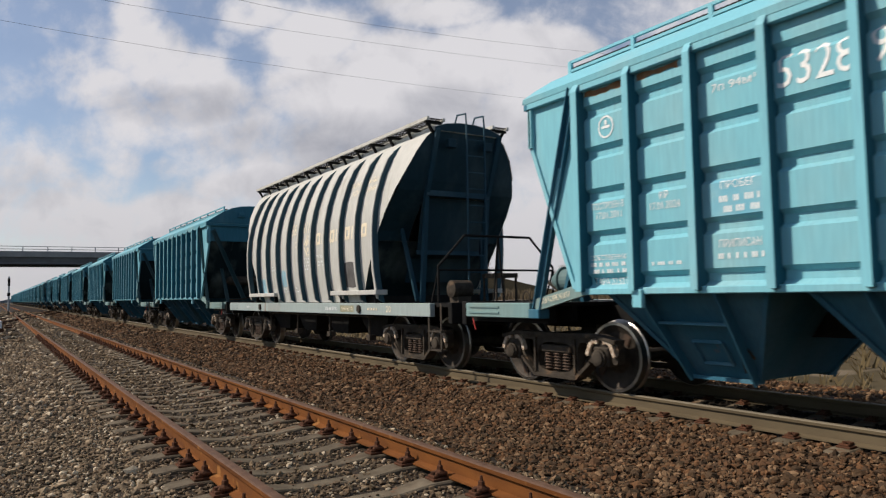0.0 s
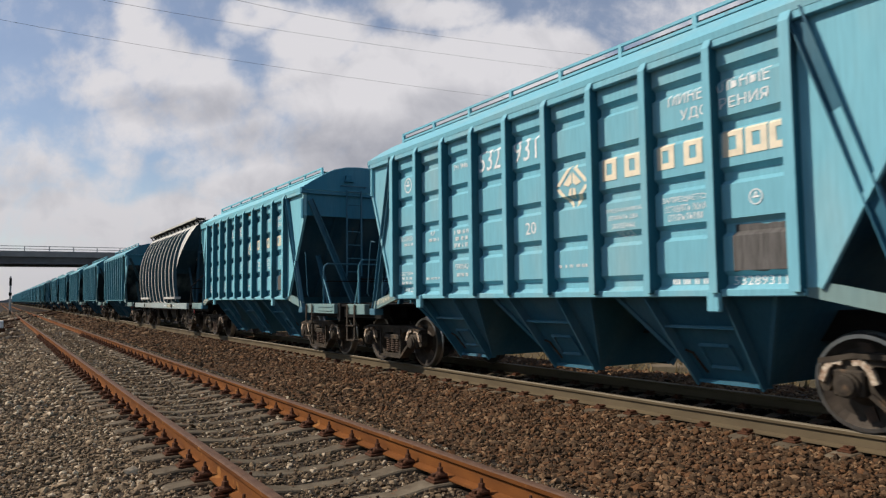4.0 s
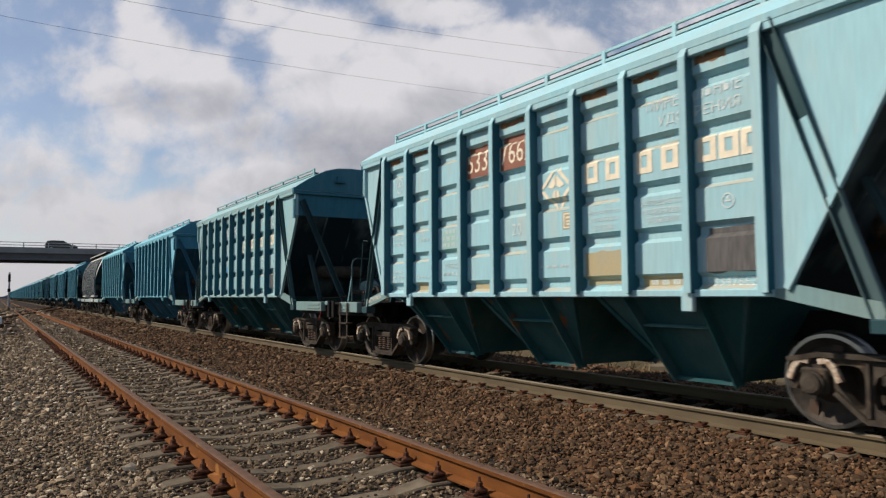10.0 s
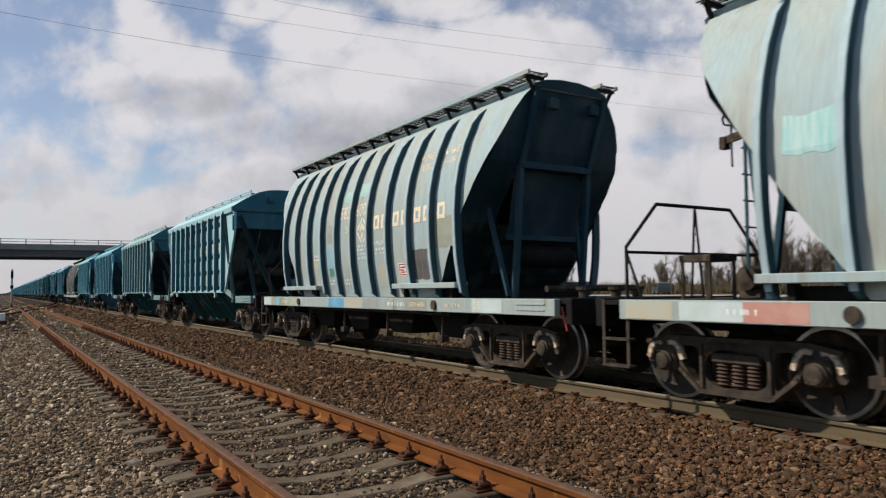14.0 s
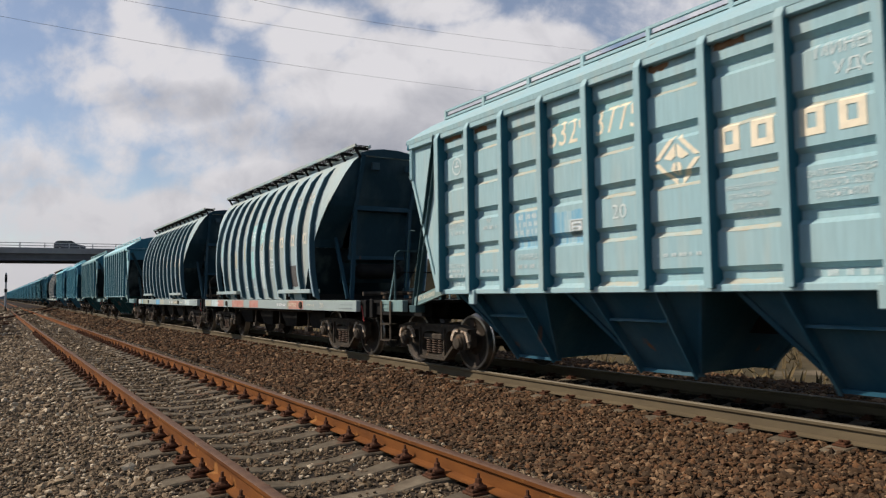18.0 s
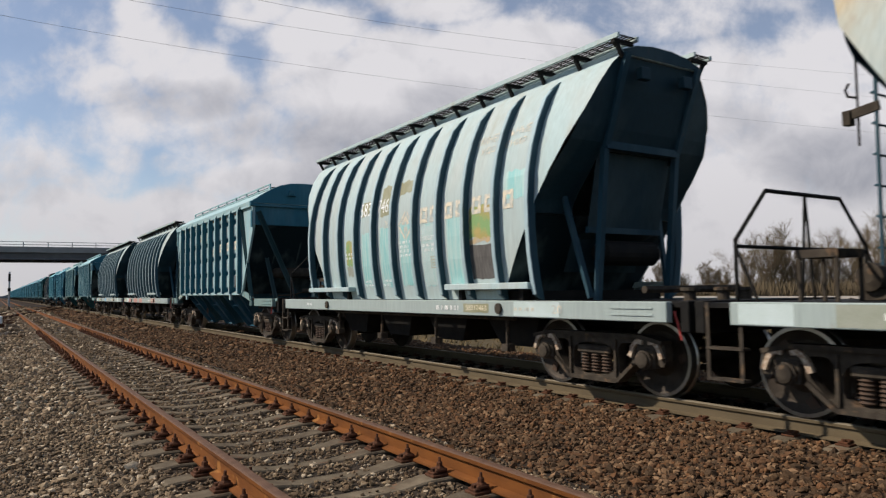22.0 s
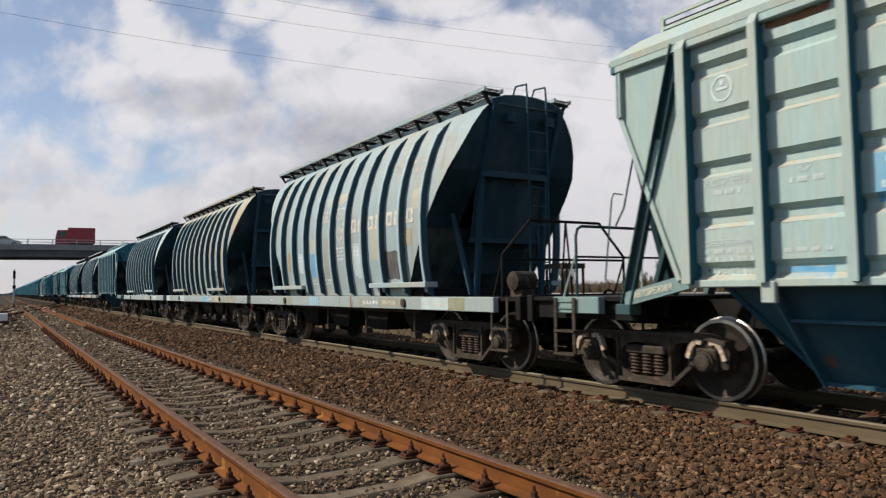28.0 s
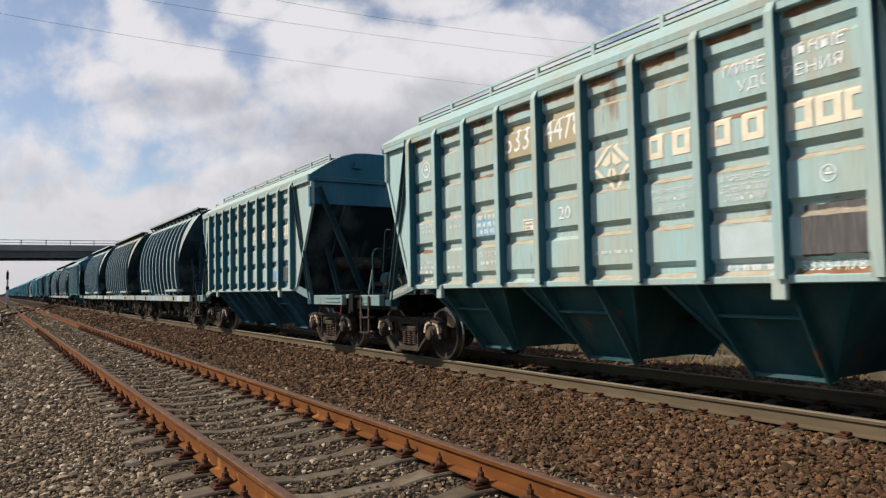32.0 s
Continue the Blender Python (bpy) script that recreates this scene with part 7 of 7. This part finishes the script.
mark_round("I", "58317463", "white", worn="worn_cream", base=[(-1.45, -0.86, 2.95, 3.22, "olive_patch"), (-0.62, -0.05, 2.9, 3.45, "olive_patch"), (0.1, 0.72, 3.22, 3.45, "olive_patch"), (-2.22, -1.86, 1.78, 2.28, "mossy_patch"), (-2.22, -1.86, 1.58, 1.78, "olive_grey")]
           + [(-1.45 + 0.82 * i, -0.86 + 0.82 * i, 1.36, 2.35 + 0.06 * (i % 3), "aqua_patch") for i in range(5)] + [(2.50, 3.10, 2.02, 2.48, "mossy_patch"), (2.50, 3.05, 1.96, 2.03, "worn_orange"), (1.0, 1.55, 1.36, 2.34, "pale_patch"), (3.45, 3.95, 2.5, 2.9, "aqua_patch")], sill=[(3.6, 4.6, "pale_patch")])
mark_round("J", "58319559", "worn_cream", worn="worn_orange", base=[(-2.26, -1.70, 1.40, 2.20, "blue_wash"), (-1.45, -0.86, 1.36, 2.05, "blue_wash"), (-1.45, -0.86, 2.05, 2.4, "brown_wash"), (-0.62, -0.05, 1.40, 1.9, "blue_wash"), (-0.62, -0.05, 3.2, 3.5, "olive_patch"), (0.1, 0.72, 3.15, 3.5, "olive_patch"), (0.1, 0.72, 3.5, 3.7, "pale_patch"),
                                       (0.2, 0.72, 1.95, 2.3, "blue_wash"), (1.02, 1.60, 1.95, 2.35, "pale_blue_wash"), (1.83, 2.36, 1.62, 2.10, "blue_wash"), (1.02, 1.50, 1.55, 1.75, "grey_patch"), (0.12, 0.70, 1.38, 1.62, "tan_wash"), (1.83, 2.40, 3.0, 3.35, "tan_wash"), (-0.62, -0.05, 2.0, 2.25, "grey_patch"), (3.45, 3.9, 2.3, 2.8, "tan_wash"), (-3.1, -2.6, 1.55, 1.95, "blue_wash"), (-3.8, -3.6, 1.85, 2.05, "pale_patch")],
           sill=[(-6.0, -5.4, "pale_patch"), (-5.0, -4.3, "olive_grey"), (3.6, 5.2, "olive_grey"), (0.6, 1.6, "blue_wash"), (-3.2, -2.4, "pale_patch"), (2.4, 3.4, "tan_wash")])
mark_round("K", "58317578", "worn_cream", worn="worn_cream", base=[(-2.26, -1.70, 1.65, 2.1, "pale_patch"), (-3.05, -2.75, 1.7, 2.15, "brown_wash"), (-1.45, -0.86, 1.55, 2.05, "blue_patch"), (-1.45, -0.86, 2.05, 2.4, "tan_wash"), (-0.62, -0.05, 1.4, 2.35, "olive_grey"), (1.05, 1.55, 1.5, 2.1, "pale_patch"), (1.85, 2.35, 1.8, 2.45, "tan_wash"), (-0.6, 0.7, 3.32, 3.5, "tan_wash"), (3.6, 3.95, 2.6, 2.95, "tan_wash"), (3.3, 3.6, 2.0, 2.3, "ochre_patch")],
           sill=[(-1.6, -1.0, "blue_wash"), (1.2, 1.8, "olive_grey"), (2.2, 3.2, "olive_grey"), (3.9, 4.8, "pale_patch"), (-3.4, -2.8, "olive_grey"), (4.8, 5.3, "olive_patch")])
square_mark(WAGON["F"], "round", 1.92, 1.50, 0.33, 0.22, M["white"], M["sign_red"])
square_mark(WAGON["I"], "round", 1.25, 1.62, 0.30, 0.22, M["pale_patch"], M["tan_wash"])
square_mark(WAGON["J"], "round", -3.6, 1.9, 0.22, 0.2, M["pale_patch"], M["tan_wash"])
square_mark(WAGON["K"], "round", 3.28, 2.02, 0.30, 0.24, M["ochre_patch"], M["tan_wash"])
for key, share in (("M", 1.0), ("E", 0.6), ("L", 0.8), ("H", 0.5), ("D", 0.7), ("B", 0.15)):
    for i in range(9):
        a = -3.88 + 0.877 * i
        if MARK_RNG.random() < share:
            b = a + MARK_RNG.uniform(0.25, 0.70)
            patch(WAGON[key], "flat", a, b, 3.56 - MARK_RNG.uniform(0, 0.03), 3.615, M["rust"], 0.016, "rust_run")
        for z in RIDGES:
            if key in "MLDEH" and MARK_RNG.random() < 0.25 + 0.7 * share:
                b = a + MARK_RNG.uniform(0.55, 0.80)
                patch(WAGON[key], "flat", a, b, z - 0.084, z - 0.036, M["pale_dust" if key != "M" else ("dust" if MARK_RNG.random() < 0.85 else "rust")], 0.010, "dust_line")


# ---- movement ----
def on_bridge(x, y):
    """A pose on the overpass: x along it, y across it."""
    return Matrix.Translation((0, 0, ROAD)) @ BRIDGE @ Matrix.Translation((1.05 * x, y, 0.014))


ROLL_TIMES = sorted({a for a, _ in SURGES} | set(range(33)))


def motions():
    for root, at in TRAIN:
        walk(root, [(t, pose(MAIN, at + rolled(t), 0)) for t in ROLL_TIMES])
    for wheels, y, first in TURNING:
        rows = []
        for i in range(321):
            t = i / 10
            rows.append((t, pose(0, y, 0.475, -math.degrees(rolled(t) / 0.475 + first) % 360 - 180)))
        walk(wheels, rows)
    # cars over the overpass: when each passes x = 5
    for car, when, first in ((first_car, 9.7, 4.15), (second_car, 17.7, 6.04), (black_car, 24.5, 3.93), (silver_car, 28.5, 5.46)):
        keys = [(0, -45)] + [(when + (x - first) / 12.6, x) for x in (-45, -20, 5, 30, 58)] + [(32, 59)]
        walk(car, [(t, on_bridge(x, 3.2)) for t, x in keys if t <= 32])
    for truck, when, half in ((tipper, 27.0, 6.25), (red_truck, 28.5, 2.8)):
        # the rear end passes x = 5.5 (tipper) and 7.2 (box lorry)
        rear = 5.54 if truck is tipper else 7.23
        keys = [(0, 60), (when - 8.0, 59)] + [(when - (x - rear + half / 1.05) / 9.1, x) for x in (52, 25, 4, -12)] + [(32.0, -38)]
        walk(truck, [(t, on_bridge(x, 8.2)) for t, x in keys])
    walk(van, [(0, pose(72.5, 63.5, 0.26, 0, 0, -104)), (2, pose(72.0, 46.9, 0.26, 0, 0, -104)), (4, pose(71, 29.5, 0.26, 0, 0, -104)), (8, pose(80, -2, 0.26, 0, 0, -104)), (16, pose(88, -60, 0.2, 0, 0, -85)), (32, pose(89, -70, 0.2, 0, 0, -85))])
    walk(white_suv, [(0, pose(82, -60, 0.26, 0, 0, 100)), (9, pose(63.8, 22.0, 0.26, 0, 0, 121)), (11, pose(56.4, 33.9, 0.26, 0, 0, 121)), (13, pose(50.5, 46.5, 0.26, 0, 0, 112)), (17, pose(50, 92, 0.26, 0, 0, 92)), (32, pose(50, 98, 0.26, 0, 0, 90))])
    walk(dark_suv, [(0, pose(56, -30, 0.26, 0, 0, 75)), (9, pose(66.5, 45, 0.26, 0, 0, 38)), (11, pose(74.4, 50.8, 0.26, 0, 0, 36)), (13, pose(81, 57, 0.26, 0, 0, 40)), (17, pose(81, 104, 0.26, 0, 0, 95)), (32, pose(78.5, 106, 0.26, 0, 0, 95))])


motions()
